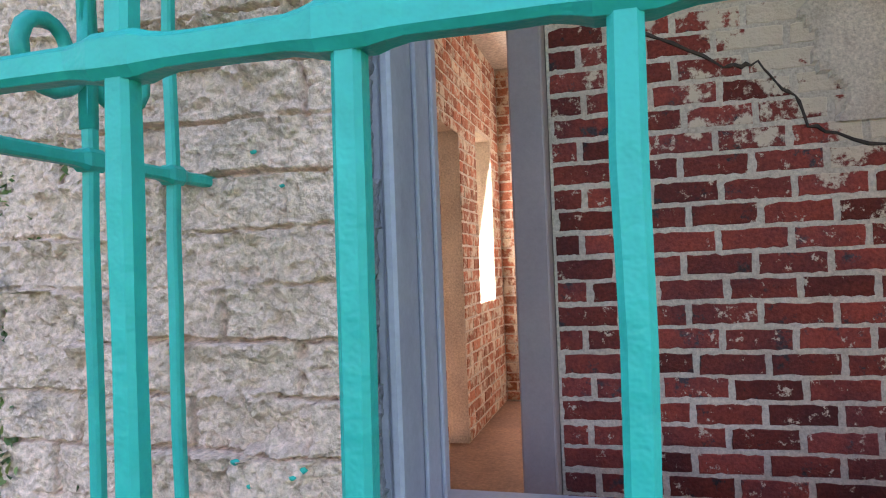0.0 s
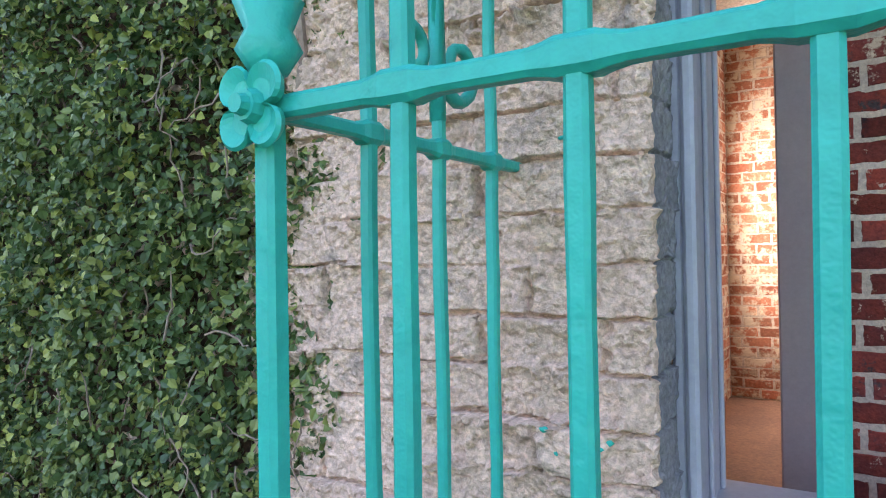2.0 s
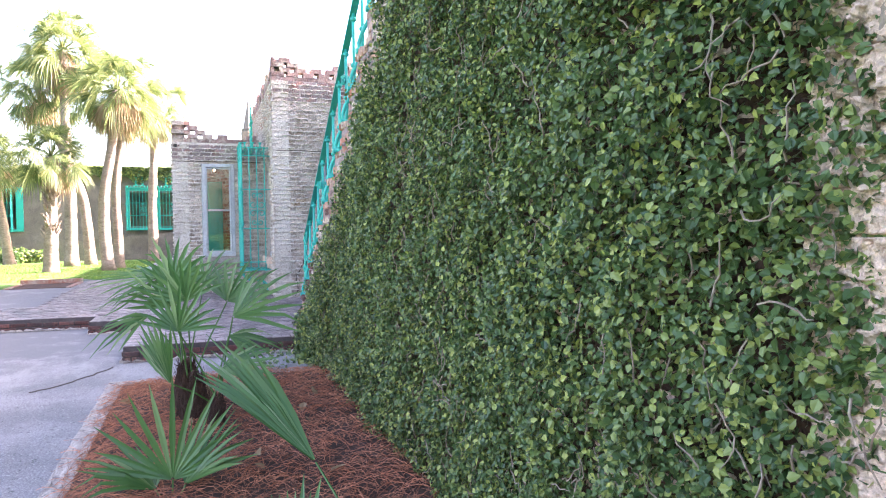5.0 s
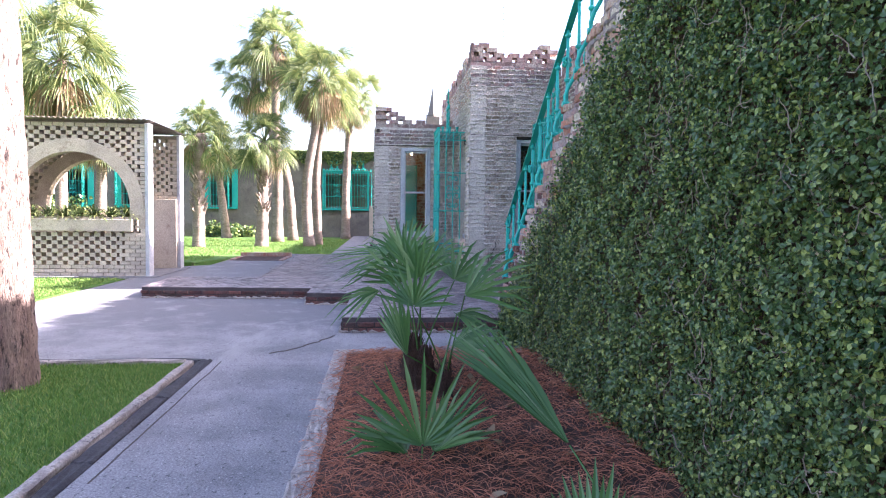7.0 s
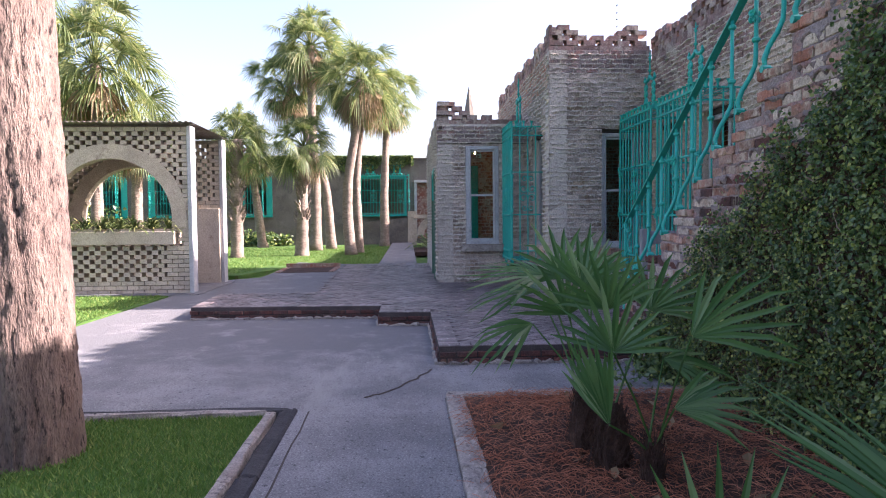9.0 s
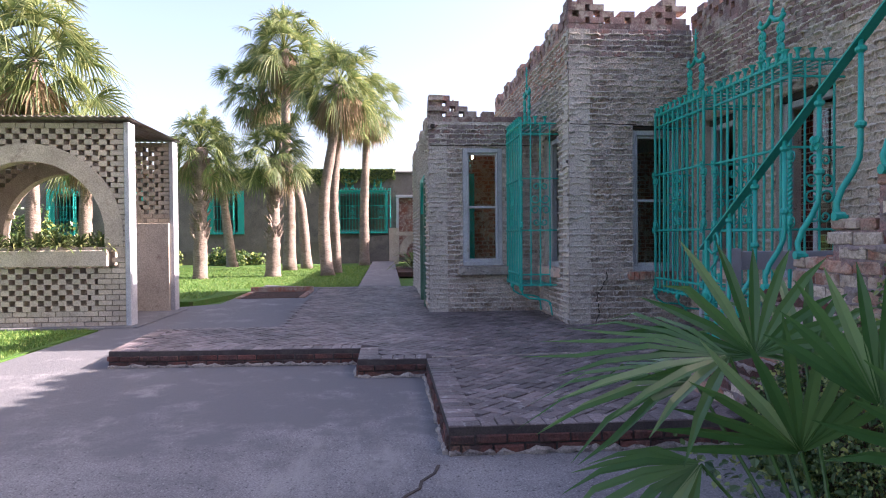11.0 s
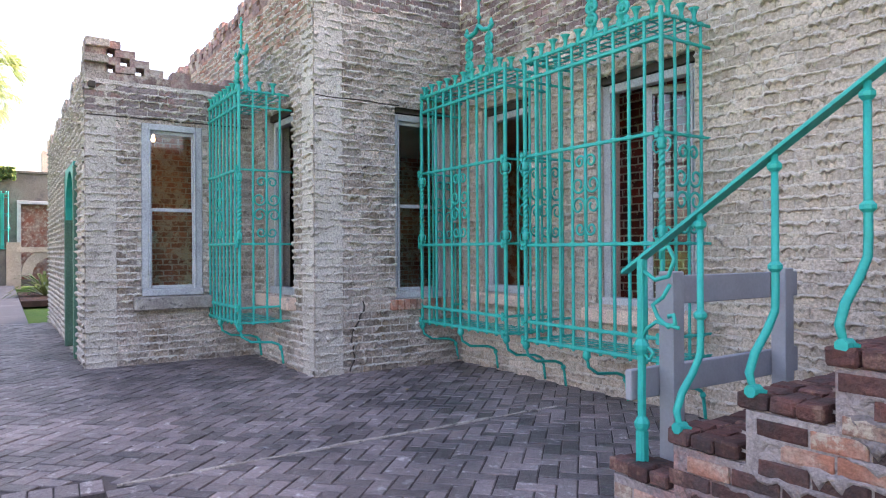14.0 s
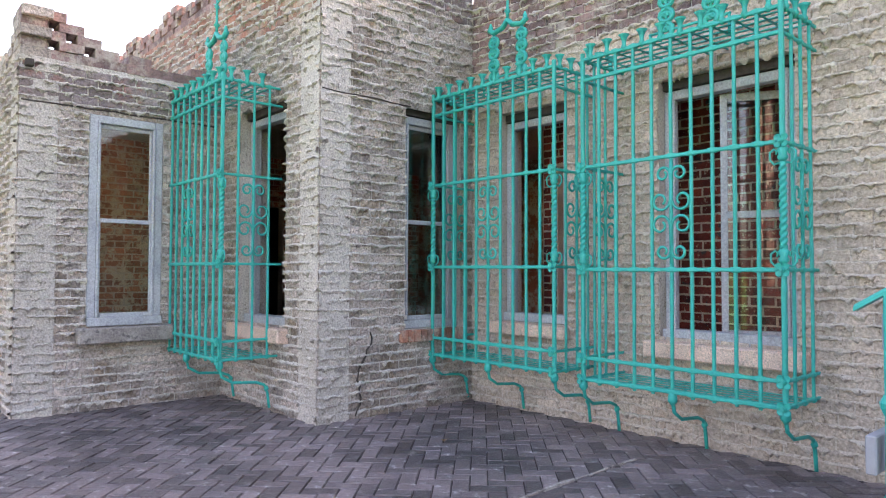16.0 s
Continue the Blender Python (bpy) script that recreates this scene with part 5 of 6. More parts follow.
    if legs:
        for x in (0, w * 0.5, w):
            bm = bmesh.new()
            pts = [(x, -d, -0.05), (x, -d + 0.02, -0.14), (x, -d + 0.12, -0.2), (x, -d + 0.34, -0.22), (x, -d + 0.42, -0.25), (x, -d + 0.45, -0.32), (x, -d + 0.47, -0.46)]
            sm = []
            for i in range(len(pts) - 1):
                for f in (0, 0.5):
                    sm.append(tuple(pts[i][k] * (1 - f) + pts[i + 1][k] * f for k in range(3)))
            sweep(bm, sm + [pts[-1]], 0.013, 6)
            lathe(bm, [(x, -d, -0.09, 0.012), (x, -d, -0.06, 0.034), (x, -d, -0.02, 0.03), (x, -d, 0.0, 0.012)], 8)
            lathe(bm, [(x, -d + 0.44, -0.31, 0.012), (x, -d + 0.44, -0.285, 0.024), (x, -d + 0.44, -0.26, 0.012)], 8)
            part("scroll_leg", bm, TEAL, g, smooth=True)
    return g


GL = "turquoise painted wrought-iron bay grille before a window"
gr3 = grille((-11.72, 2.7, 0.66), 1.47, 0.55, 2.44, (0.83, 1.61), GL, half=0.012)
copy_thing(gr3, pose(-13.47, 2.7, 0.68))
copy_thing(gr3, pose(-15.66, 0.91, 0.70))
near_grille = grille((-0.603, 0.82, 0.785), 1.615, 0.592, 2.44, (0.83, 1.61), "turquoise painted iron window grille with lumpy brushed paint", half=0.0108, ears=False)

# ---- stair rail ----
rail = empty("stair_rail", (0, 0, 0), "turquoise wrought-iron stair railing with curved balusters", "railing")
SL = RISE / RUN


def rail_z(x):
    return 1.40 + SL * (x + 9.38)


bm = bmesh.new()
a, b = Vector((-9.50, 0.93, rail_z(-9.50))), Vector((-3.0, 0.93, rail_z(-3.0)))
for off in ((0, 0.012, 0.033, 0.010),):
    box_pts = []
    for p in (a, b):
        for dy, dz in ((-0.032, 0), (0.032, 0), (0.032, 0.014), (0.018, 0.026), (-0.018, 0.026), (-0.032, 0.014)):
            box_pts.append(bm.verts.new(p + Vector((0, dy, dz))))
    for j in range(6):
        bm.faces.new((box_pts[j], box_pts[(j + 1) % 6], box_pts[6 + (j + 1) % 6], box_pts[6 + j]))
    bm.faces.new(box_pts[:6][::-1])
    bm.faces.new(box_pts[6:])
part("handrail", bm, TEAL, rail)
bm = bmesh.new()
nx = -9.38
square_bar(bm, (nx, 0.91, P + 0.12), (nx, 0.91, rail_z(nx)), 0.017, random.Random(3), 12)
for zc in (0.60, 0.98):
    lathe(bm, [(nx, 0.91, zc - 0.05, 0.022), (nx, 0.91, zc - 0.02, 0.036), (nx, 0.91, zc, 0.038), (nx, 0.91, zc + 0.03, 0.022)], 8)
square_bar(bm, (nx, 0.91, P + 0.12), (nx, 0.91, 0.56), 0.026)
newel = part("newel", bm, TEAL, rail)
bm = bmesh.new()
c = [(0, -0.08), (0.06, -0.12), (0.13, -0.10), (0.16, -0.02), (0.13, 0.04), (0.09, 0.02), (0.09, -0.02)]
sweep(bm, [(nx + 0.02 + u * 1.1, 0.91, rail_z(nx) + 0.02 + v) for u, v in c], 0.011, 6)
sweep(bm, [(nx + u, 0.91, 0.98 + v) for u, v in ((0.17, 0.30), (0.13, 0.24), (0.07, 0.20), (0.10, 0.14), (0.16, 0.10), (0.20, 0.12), (0.19, 0.16), (0.16, 0.15))], 0.011, 6)
sweep(bm, [(nx + u, 0.91, 0.98 + v) for u, v in ((0.0, 0.02), (0.03, 0.08), (0.09, 0.12), (0.16, 0.11), (0.22, 0.10))], 0.010, 6)
sweep(bm, [(nx + u, 0.91, 0.98 + v) for u, v in ((0.0, -0.03), (0.05, -0.07), (0.07, -0.03), (0.04, -0.01))], 0.009, 6)
part("scroll_bracket", bm, TEAL, newel, smooth=True)
for i in range(17):
    x = -9.06 + RUN * i
    zf = P + RISE * (1 + int((x + 0.05 - X0) / RUN)) - 0.015
    zt = rail_z(x) + 0.005
    bm = bmesh.new()
    y0 = 0.93
    pts = [(x, y0, zt), (x, y0, zf + 0.42), (x, y0 - 0.005, zf + 0.34), (x - 0.02, y0 - 0.03, zf + 0.26), (x - 0.045, y0 - 0.075, zf + 0.17), (x - 0.055, y0 - 0.10, zf + 0.09), (x - 0.04, y0 - 0.10, zf + 0.03), (x, y0 - 0.07, zf + 0.012)]
    rr = [0.014, 0.016, 0.0165, 0.0175, 0.018, 0.018, 0.016, 0.014]
    sweep(bm, pts, rr, 8)
    bal = part("baluster", bm, TEAL, rail, smooth=True)
    for zc in (zt - 0.05, (zt + zf) / 2 + 0.03):
        bm = bmesh.new()
        lathe(bm, [(x, y0, zc - 0.022, 0.016), (x, y0, zc - 0.008, 0.030), (x, y0, zc + 0.008, 0.030), (x, y0, zc + 0.022, 0.016)], 8)
        part("collar", bm, TEAL, bal)
    bm = bmesh.new()
    sweep(bm, [(x - 0.035, y0 - 0.13, zf + 0.02), (x - 0.035, y0 - 0.07, zf + 0.02)], 0.026, 8)
    part("scroll_foot", bm, TEAL, bal)
    if i % 4 == 3:
        bm = bmesh.new()
        zc = (zt + zf) / 2 + 0.2
        rosette(bm, (x, y0 - 0.02, zc), (0, -1, 0), 0.05)
        rosette(bm, (x - 0.015, y0, zc), (-1, 0, 0), 0.05)
        part("rosette", bm, TEAL, bal, "flower-shaped iron ornament")

# ---- grey timber barrier across the stair foot ----
bar = empty("barrier", (-9.38, 1.13, 0), "grey painted timber barrier across the foot of the stair", "barrier")
part("post", block((-0.04, -0.045, P + 0.071), (0.05, 0.045, 1.335), 0.005), BARRIER, bar)
part("post", block((-0.04, 0.955, P + 0.071), (0.05, 1.045, 1.335), 0.005), BARRIER, bar)
part("rail", block((-0.081, -0.02, 1.16), (-0.042, 1.25, 1.31), 0.005), BARRIER, bar)
part("rail", block((-0.081, -0.25, 0.70), (-0.042, 1.25, 0.85), 0.005), BARRIER, bar)
part("foot", block((-0.13, -0.04, P + 0.004), (0.05, 1.2, P + 0.07), 0.006), BARRIER, bar)


# ---- ivy on the stair wall ----
def grow_leaves(name, pos, normal, size, rnd, material, parent, label, droop=0.5, kind="stuff"):
    """Many small pointed leaves, each a folded six-sided blade with its own lean."""
    n = len(pos)
    nrm = normal + 0.7 * rnd.randn(n, 3)
    nrm /= np.linalg.norm(nrm, axis=1)[:, None]
    tip = rnd.randn(n, 3) * 0.8 + np.array((0, 0, -droop))
    tip -= nrm * np.sum(tip * nrm, 1)[:, None]
    tip /= np.linalg.norm(tip, axis=1)[:, None]
    side = np.cross(nrm, tip)
    s = size * rnd.uniform(0.6, 1.35, n)
    shape = np.array(((0, -0.45, 0.0), (-0.42, -0.12, 0.10), (-0.30, 0.28, 0.08), (0, 0.62, -0.06), (0.30, 0.28, 0.08), (0.42, -0.12, 0.10)))
    v = pos[:, None, :] + s[:, None, None] * (shape[None, :, 0, None] * side[:, None, :] + shape[None, :, 1, None] * tip[:, None, :] + shape[None, :, 2, None] * nrm[:, None, :])
    b = (np.arange(n) * 6)[:, None]
    f = np.concatenate((b + np.array((0, 3, 2, 1)), b + np.array((0, 5, 4, 3))), 0)
    return raw(name, v.reshape(-1, 3), f, material, parent, label, kind)


ri = np.random.RandomState(7)
N = 270000
xs = np.concatenate((-8.35 + 4.6 * ri.rand(int(N * 0.47)), -3.75 + 3.0 * ri.rand(int(N * 0.53))))
zs = -0.02 + 4.0 * ri.rand(len(xs))
top = P + RISE * ((xs - X0) / RUN) - 0.52 + 0.10 * np.sin(xs * 7) + 0.07 * np.sin(xs * 17 + 2) + 0.05 * ri.randn(len(xs))
right = -1.0 + 0.06 * np.sin(zs * 5.1) + 0.04 * np.sin(zs * 17 + 1) - 0.06 * ri.rand(len(xs)) + (zs > 1.75) * 0.05
low = -8.28 + 0.12 * np.sin(zs * 9)
keepm = (zs < top) & (xs < right) & (xs > low)
stray = (xs >= right) & (xs < right + 0.16) & (ri.rand(len(xs)) < 0.012 + 0.10 * (zs > 1.55))
m_ = keepm | (stray & (zs < 2.6))
xs, zs = xs[m_], zs[m_]
clump = 0.5 + 0.5 * np.sin(xs * 9.3 + 2.1 * np.sin(zs * 6.1)) * np.sin(zs * 8.7 + 1.7 * np.sin(xs * 5.2))
fringe = np.clip((-1.03 - xs) / 0.25, 0.15, 1)
ys = 0.80 - fringe * (0.010 + 0.125 * ri.rand(len(xs)) * (0.2 + clump)) - 0.02 * np.sin(xs * 2.3) * fringe
thin = ri.rand(len(xs)) < 0.55 + 0.5 * clump
xs, ys, zs = xs[thin], ys[thin], zs[thin]
size = np.where(xs > -3.75, 0.0225, 0.025)
ivy = grow_leaves("ivy", np.stack((xs, ys, zs), 1), np.array((0.0, -0.8, 0.45)), size, ri, IVYLEAF, None, "dense creeping fig ivy covering the stair wall")
tagged(ivy, category="ivy")
bm = bmesh.new()
rt = random.Random(77)
for i in range(760):
    x = rt.uniform(-4.2, -1.12) if i < 640 else rt.uniform(-8.0, -4.2)
    z = rt.uniform(0.1, min(3.2, P + SL * (x - X0) - 0.5))
    y = 0.80 - rt.uniform(0.02, 0.085)
    a = rt.uniform(0, 6.28)
    p = Vector((x, y, z))
    pts = [p.copy()]
    for k in range(6):
        a += rt.uniform(-0.7, 0.7)
        p = p + Vector((math.cos(a) * 0.028, rt.uniform(-0.012, 0.010), math.sin(a) * 0.028))
        p.y = min(max(p.y, 0.69), 0.81)
        p.x = min(p.x, -1.04)
        pts.append(p.copy())
    sweep(bm, pts, [0.0028, 0.0028, 0.0025, 0.0023, 0.002, 0.0017, 0.0012], 4)
for x0, z0 in ((-1.10, 1.80), (-1.13, 1.92), (-1.16, 1.55), (-1.2, 0.2)):
    sweep(bm, [(x0 + 0.02 * math.sin(k * 1.3), 0.79 - 0.008 * math.sin(k), z0 + 0.09 * k) for k in range(8)], [0.012 - 0.0008 * k for k in range(8)], 6)
stems = part("ivy_stems", bm, TWIG, ivy, "brown tangled stems between the leaves")
# dark sheet on the wall behind the leaves, standing in for shade in the gaps
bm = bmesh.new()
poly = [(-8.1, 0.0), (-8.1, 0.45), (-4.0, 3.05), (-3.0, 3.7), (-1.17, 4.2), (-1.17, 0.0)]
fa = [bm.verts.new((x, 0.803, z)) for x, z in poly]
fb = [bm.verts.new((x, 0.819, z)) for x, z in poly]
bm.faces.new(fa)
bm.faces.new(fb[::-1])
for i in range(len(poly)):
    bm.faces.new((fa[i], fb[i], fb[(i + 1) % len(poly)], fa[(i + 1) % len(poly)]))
part("ivy_shade_backing", bm, SOIL, ivy)

# ---- planting bed ----
bm = bmesh.new()
gx, gy = 70, 22
grid = [[None] * (gy + 1) for _ in range(gx + 1)]
for i in range(gx + 1):
    for j in range(gy + 1):
        x, y = -7.2 + 9.0 * i / gx, -1.15 + 1.97 * j / gy
        bump = 0.035 * noise.noise((x * 2.2, y * 2.2, 0)) + 0.10 * math.exp(-((x + 6.2) ** 2 + (y + 0.45) ** 2) / 0.16) + 0.05 * math.exp(-((x + 3.9) ** 2 + (y + 0.5) ** 2) / 0.2)
        edge = min(1, (y + 1.15) / 0.25, (x + 7.2) / 0.25)
        grid[i][j] = bm.verts.new((x, y, 0.03 + (0.06 + bump) * max(edge, 0)))
for i in range(gx):
    for j in range(gy):
        bm.faces.new((grid[i][j], grid[i + 1][j], grid[i + 1][j + 1], grid[i][j + 1]))
bed = tagged(part("planting_bed", bm, SOIL, smooth=True), "planting bed mulched with reddish pine straw at the wall's foot", "planting bed", kind="structure")


def bed_z(x, y):
    bump = 0.035 * noise.noise((x * 2.2, y * 2.2, 0)) + 0.10 * math.exp(-((x + 6.2) ** 2 + (y + 0.45) ** 2) / 0.16) + 0.05 * math.exp(-((x + 3.9) ** 2 + (y + 0.5) ** 2) / 0.2)
    return 0.03 + (0.06 + bump) * max(0, min(1, (y + 1.15) / 0.25, (x + 7.2) / 0.25))


vs, fs = [], []
rn = random.Random(55)
for i in range(15000):
    x, y = -7.15 + 6.2 * rn.random() ** 0.9, rn.uniform(-1.15, 0.78)
    if x > -5.7 and y > -0.45 and rn.random() < 0.30:      # thinner towards the wall
        continue
    a, ln, w = rn.uniform(0, 6.28), rn.uniform(0.07, 0.18), rn.uniform(0.0009, 0.0017)
    z = bed_z(x, y) + rn.uniform(0.0, 0.03)
    b = len(vs)
    bend = rn.uniform(-0.5, 0.5)
    p = Vector((x, y, z))
    for k in range(4):
        aa = a + bend * k / 3
        d = Vector((math.cos(aa), math.sin(aa), 0))
        s = Vector((-d.y, d.x, 0)) * w
        q = p + d * (ln * k / 3) + Vector((0, 0, 0.022 * math.sin(k * 1.1 + bend * 3)))
        vs += [q - s, q + s, q + Vector((0, 0, w * 1.6))]
    for k in range(3):
        c = b + 3 * k
        fs += [(c, c + 3, c + 5, c + 2), (c + 1, c + 2, c + 5, c + 4)]
raw("pine_straw", vs, fs, STRAW, bed, "loose layer of reddish-brown pine needles", "stuff")
dry = []
for i in range(26):
    x, y = rn.uniform(-7.0, -2.6), rn.uniform(-1.0, 0.7)
    dry.append((x, y, bed_z(x, y) + 0.035))
grow_leaves("fallen_leaves", np.array(dry), np.array((0, 0, 1.0)), np.full(len(dry), 0.10), np.random.RandomState(3), DRYLEAF, bed, "dry fallen leaves on the mulch", 0.0)
tuft_pos = np.array([(rn.gauss(-7.6, 0.3), rn.uniform(0.1, 0.75), 0.05 + 0.12 * rn.random()) for _ in range(160)])
weeds = grow_leaves("weeds", tuft_pos, np.array((0, -0.3, 1.0)), np.full(len(tuft_pos), 0.05), np.random.RandomState(9), IVYLEAF, None, "small green weeds at the foot of the steps", 0.0)
tagged(weeds, category="weeds")


tl = grow_leaves("fallen_leaf", np.array([(-12.4, 1.35, P + 0.012)]), np.array((0, 0, 3.0)), np.array([0.11]), np.random.RandomState(2), DRYLEAF, None, "single pale dry leaf lying on the brick terrace", 0.0, "")
tagged(tl, category="leaf")


def fan_leaf(bm, base, tip, facing, radius, spread, blades_n, width, rnd, droop=0.25, stalk=0.006, axis=None):
    """A palm fan: a stalk from base to tip, then folded leaflets spreading from its end."""
    base, tip = Vector(base), Vector(tip)
    mid = base.lerp(tip, 0.5) + Vector((0, 0, 0.04 * (tip - base).length))
    sweep(bm, [base, mid, tip], [stalk, stalk * 0.85, stalk * 0.7], 5)
    ax = Vector(axis) if axis else (tip - mid).normalized()
    side = Vector(facing).cross(ax)
    side = side.normalized() if side.length > 1e-3 else Vector((1, 0, 0))
    up = ax.cross(side).normalized()
    for i in range(blades_n):
        f = (i / (blades_n - 1) - 0.5) * spread
        d = (ax * math.cos(f) + side * math.sin(f)).normalized()
        ln = radius * (1 - 0.22 * abs(f) / (spread / 2)) * rnd.uniform(0.9, 1.06)
        across = d.cross(up).normalized()
        rows = []
        for t in (0.02, 0.38, 0.72, 1.0):
            w = width * (0.25 if t < 0.05 else 1.0 if t < 0.5 else 0.75 if t < 0.9 else 0.04)
            c = tip + d * (ln * t) - Vector((0, 0, 1)) * (droop * ln * t ** 2.4 * rnd.uniform(0.7, 1.3))
            rows.append((bm.verts.new(c - across * w + up * w * 0.45), bm.verts.new(c), bm.verts.new(c + across * w + up * w * 0.45)))
        for a, b in zip(rows, rows[1:]):
            bm.faces.new((a[0], a[1], b[1], b[0]))
            bm.faces.new((a[1], a[2], b[2], b[1]))


def fan_palm(at, leaves, label, seed):
    """A young fan palm in the bed. leaves: (turn, elevation, stalk length, radius, droop, spread, and the fan's own turn and elevation)."""
    rnd = random.Random(seed)
    th = empty("fan_palm", at, label, "fan palm", "fan palms in the planting bed")
    for turn, el, st, rad, dr, spread, *own in leaves:
        t, e = radians(turn), radians(el)
        d = Vector((math.cos(t) * math.cos(e), math.sin(t) * math.cos(e), math.sin(e)))
        base = Vector((0.04 * math.cos(t), 0.04 * math.sin(t), 0.0))
        axis = None
        if own:
            t2, e2 = radians(own[0]), radians(own[1])
            axis = (math.cos(t2) * math.cos(e2), math.sin(t2) * math.cos(e2), math.sin(e2))
        facing = Vector((0.1, -0.2, 1)) if own else Vector((-d.x * d.z, -d.y * d.z, 1 - d.z * d.z + 0.15))
        bm = bmesh.new()
        fan_leaf(bm, base, base + d * st, facing, rad, radians(spread), 13, 0.009 + 0.013 * rad, rnd, dr, 0.006, axis)
        part("leaf", bm, FANLEAF, th)
    return th


def clump_palm(trunks, leaves, label, seed):
    """An open clump: short fibrous trunks, long slender stalks, each fan set by its hub, its axis and the way it faces."""
    rnd = random.Random(seed)
    th = empty("fan_palm", (0, 0, 0), label, "fan palm", "fan palms in the planting bed")
    for x, y, z, r, h in trunks:
        bm = bmesh.new()
        lathe(bm, [(x, y, z - 0.06, r), (x, y, z + 0.25 * h, r * 1.1), (x, y, z + 0.6 * h, r * 0.9), (x + 0.01, y, z + 0.85 * h, r * 0.6), (x + 0.01, y, z + h, r * 0.25)], 14)
        for v in bm.verts:
            v.co += Vector((rnd.uniform(-1, 1), rnd.uniform(-1, 1), rnd.uniform(-1, 1))) * 0.018
        for i in range(240):
            a, q = rnd.uniform(0, 6.28), rnd.uniform(0, 0.9) * h
            rr = r * (1.05 - 0.5 * q / h)
            c, sn = math.cos(a), math.sin(a)
            sweep(bm, [(x + rr * c, y + rr * sn, z + q), (x + 1.2 * rr * c, y + 1.2 * rr * sn, z + q + 0.04), (x + 1.55 * rr * math.cos(a + 0.25), y + 1.55 * rr * math.sin(a + 0.25), z + q + rnd.uniform(-0.09, 0.15))], [0.004, 0.003, 0.0015], 4)
        part("fibrous_trunk", bm, SOIL, th, "dark fibrous trunk base")
    for hub, axis, rad, spread, count, face, droop in leaves:
        near = min(trunks, key=lambda t: math.hypot(t[0] - hub[0], t[1] - hub[1]))
        bm = bmesh.new()
        base = (near[0] + rnd.uniform(-0.03, 0.03), near[1] + rnd.uniform(-0.03, 0.03), near[2] + near[4] * 0.75)
        fan_leaf(bm, base, hub, face, rad, radians(spread), count, 0.0165, rnd, droop, 0.007, Vector(axis).normalized())
        part("leaf", bm, FANLEAF, th)
    return th


clump_palm([(-5.40, -0.47, 0.12, 0.085, 0.34), (-5.72, -0.52, 0.12, 0.08, 0.38), (-5.18, -0.32, 0.10, 0.05, 0.20)],
           [((-5.90, -0.73, 1.12), (-0.15, -0.9, 0.12), 0.56, 125, 11, (0.3, -0.2, 1), 0.18),
            ((-5.10, -0.55, 0.80), (0.05, 0.05, 1), 0.42, 150, 13, (1, -0.4, 0.3), 0.10),
            ((-5.00, -0.20, 0.89), (0.1, 0.75, 0.55), 0.60, 85, 9, (1, -0.3, 0.6), 0.18),
            ((-5.00, -0.60, 0.47), (-0.1, -0.30, 0.9), 0.50, 42, 9, (1, -0.5, 0.2), 0.05),
            ((-5.00, -0.28, 0.54), (0.2, 0.8, 0.30), 0.42, 75, 9, (0.8, -0.2, 0.7), 0.20),
            ((-5.50, -0.60, 1.08), (-0.1, 0.15, 1), 0.38, 120, 11, (1, -0.3, 0), 0.06),
            ((-6.00, -0.60, 1.10), (-0.2, -0.15, 0.9), 0.46, 165, 13, (1, -0.3, 0.3), 0.20),
            ((-6.10, -0.38, 1.05), (-0.5, 0.35, 0.7), 0.52, 160, 13, (0.6, -0.2, 0.8), 0.25),
            ((-5.50, -0.22, 0.95), (-0.3, 0.45, 0.7), 0.50, 140, 12, (0.8, -0.2, 0.5), 0.18),
            ((-5.30, -0.22, 0.72), (0.2, 0.7, -0.05), 0.42, 95, 9, (0.4, -0.2, 1), 0.30),
            ((-5.92, -0.80, 0.82), (0.1, -0.8, -0.12), 0.46, 95, 9, (0.5, -0.2, 1), 0.35),
            ((-6.12, -0.72, 1.00), (-0.45, -0.7, 0.1), 0.56, 115, 11, (0.1, -0.3, 1), 0.32),
            ((-5.75, -0.62, 0.90), (0.25, -0.35, 0.8), 0.48, 130, 12, (1, -0.5, 0.5), 0.12),
            ((-5.35, -0.50, 0.98), (0.15, -0.2, 0.9), 0.42, 135, 12, (1, -0.3, 0.2), 0.12)],
           "open clump of green fan palm with long glossy leaflets", 5)
fan_palm((-3.87, -0.56, 0.1), [(172, 84, 0.10, 0.56, 0.06, 150), (120, 60, 0.08, 0.5, 0.12, 110), (235, 45, 0.08, 0.5, 0.3, 110)], "young fan palm with stiff upright leaflets", 6)
fan_palm((-2.33, -0.07, 0.07), [(330, 70, 0.3, 0.42, 0.1, 50, 165, 58)], "small fan palm with a stiff folded leaf", 7)
clump_palm([(-3.05, 0.22, 0.08, 0.04, 0.10)], [((-3.32, 0.09, 0.40), (-0.97, -0.58, 0.72), 1.12, 24, 12, (0.1, -0.25, 1), 0.10)], "low fan palm with one large folded arching leaf", 8)


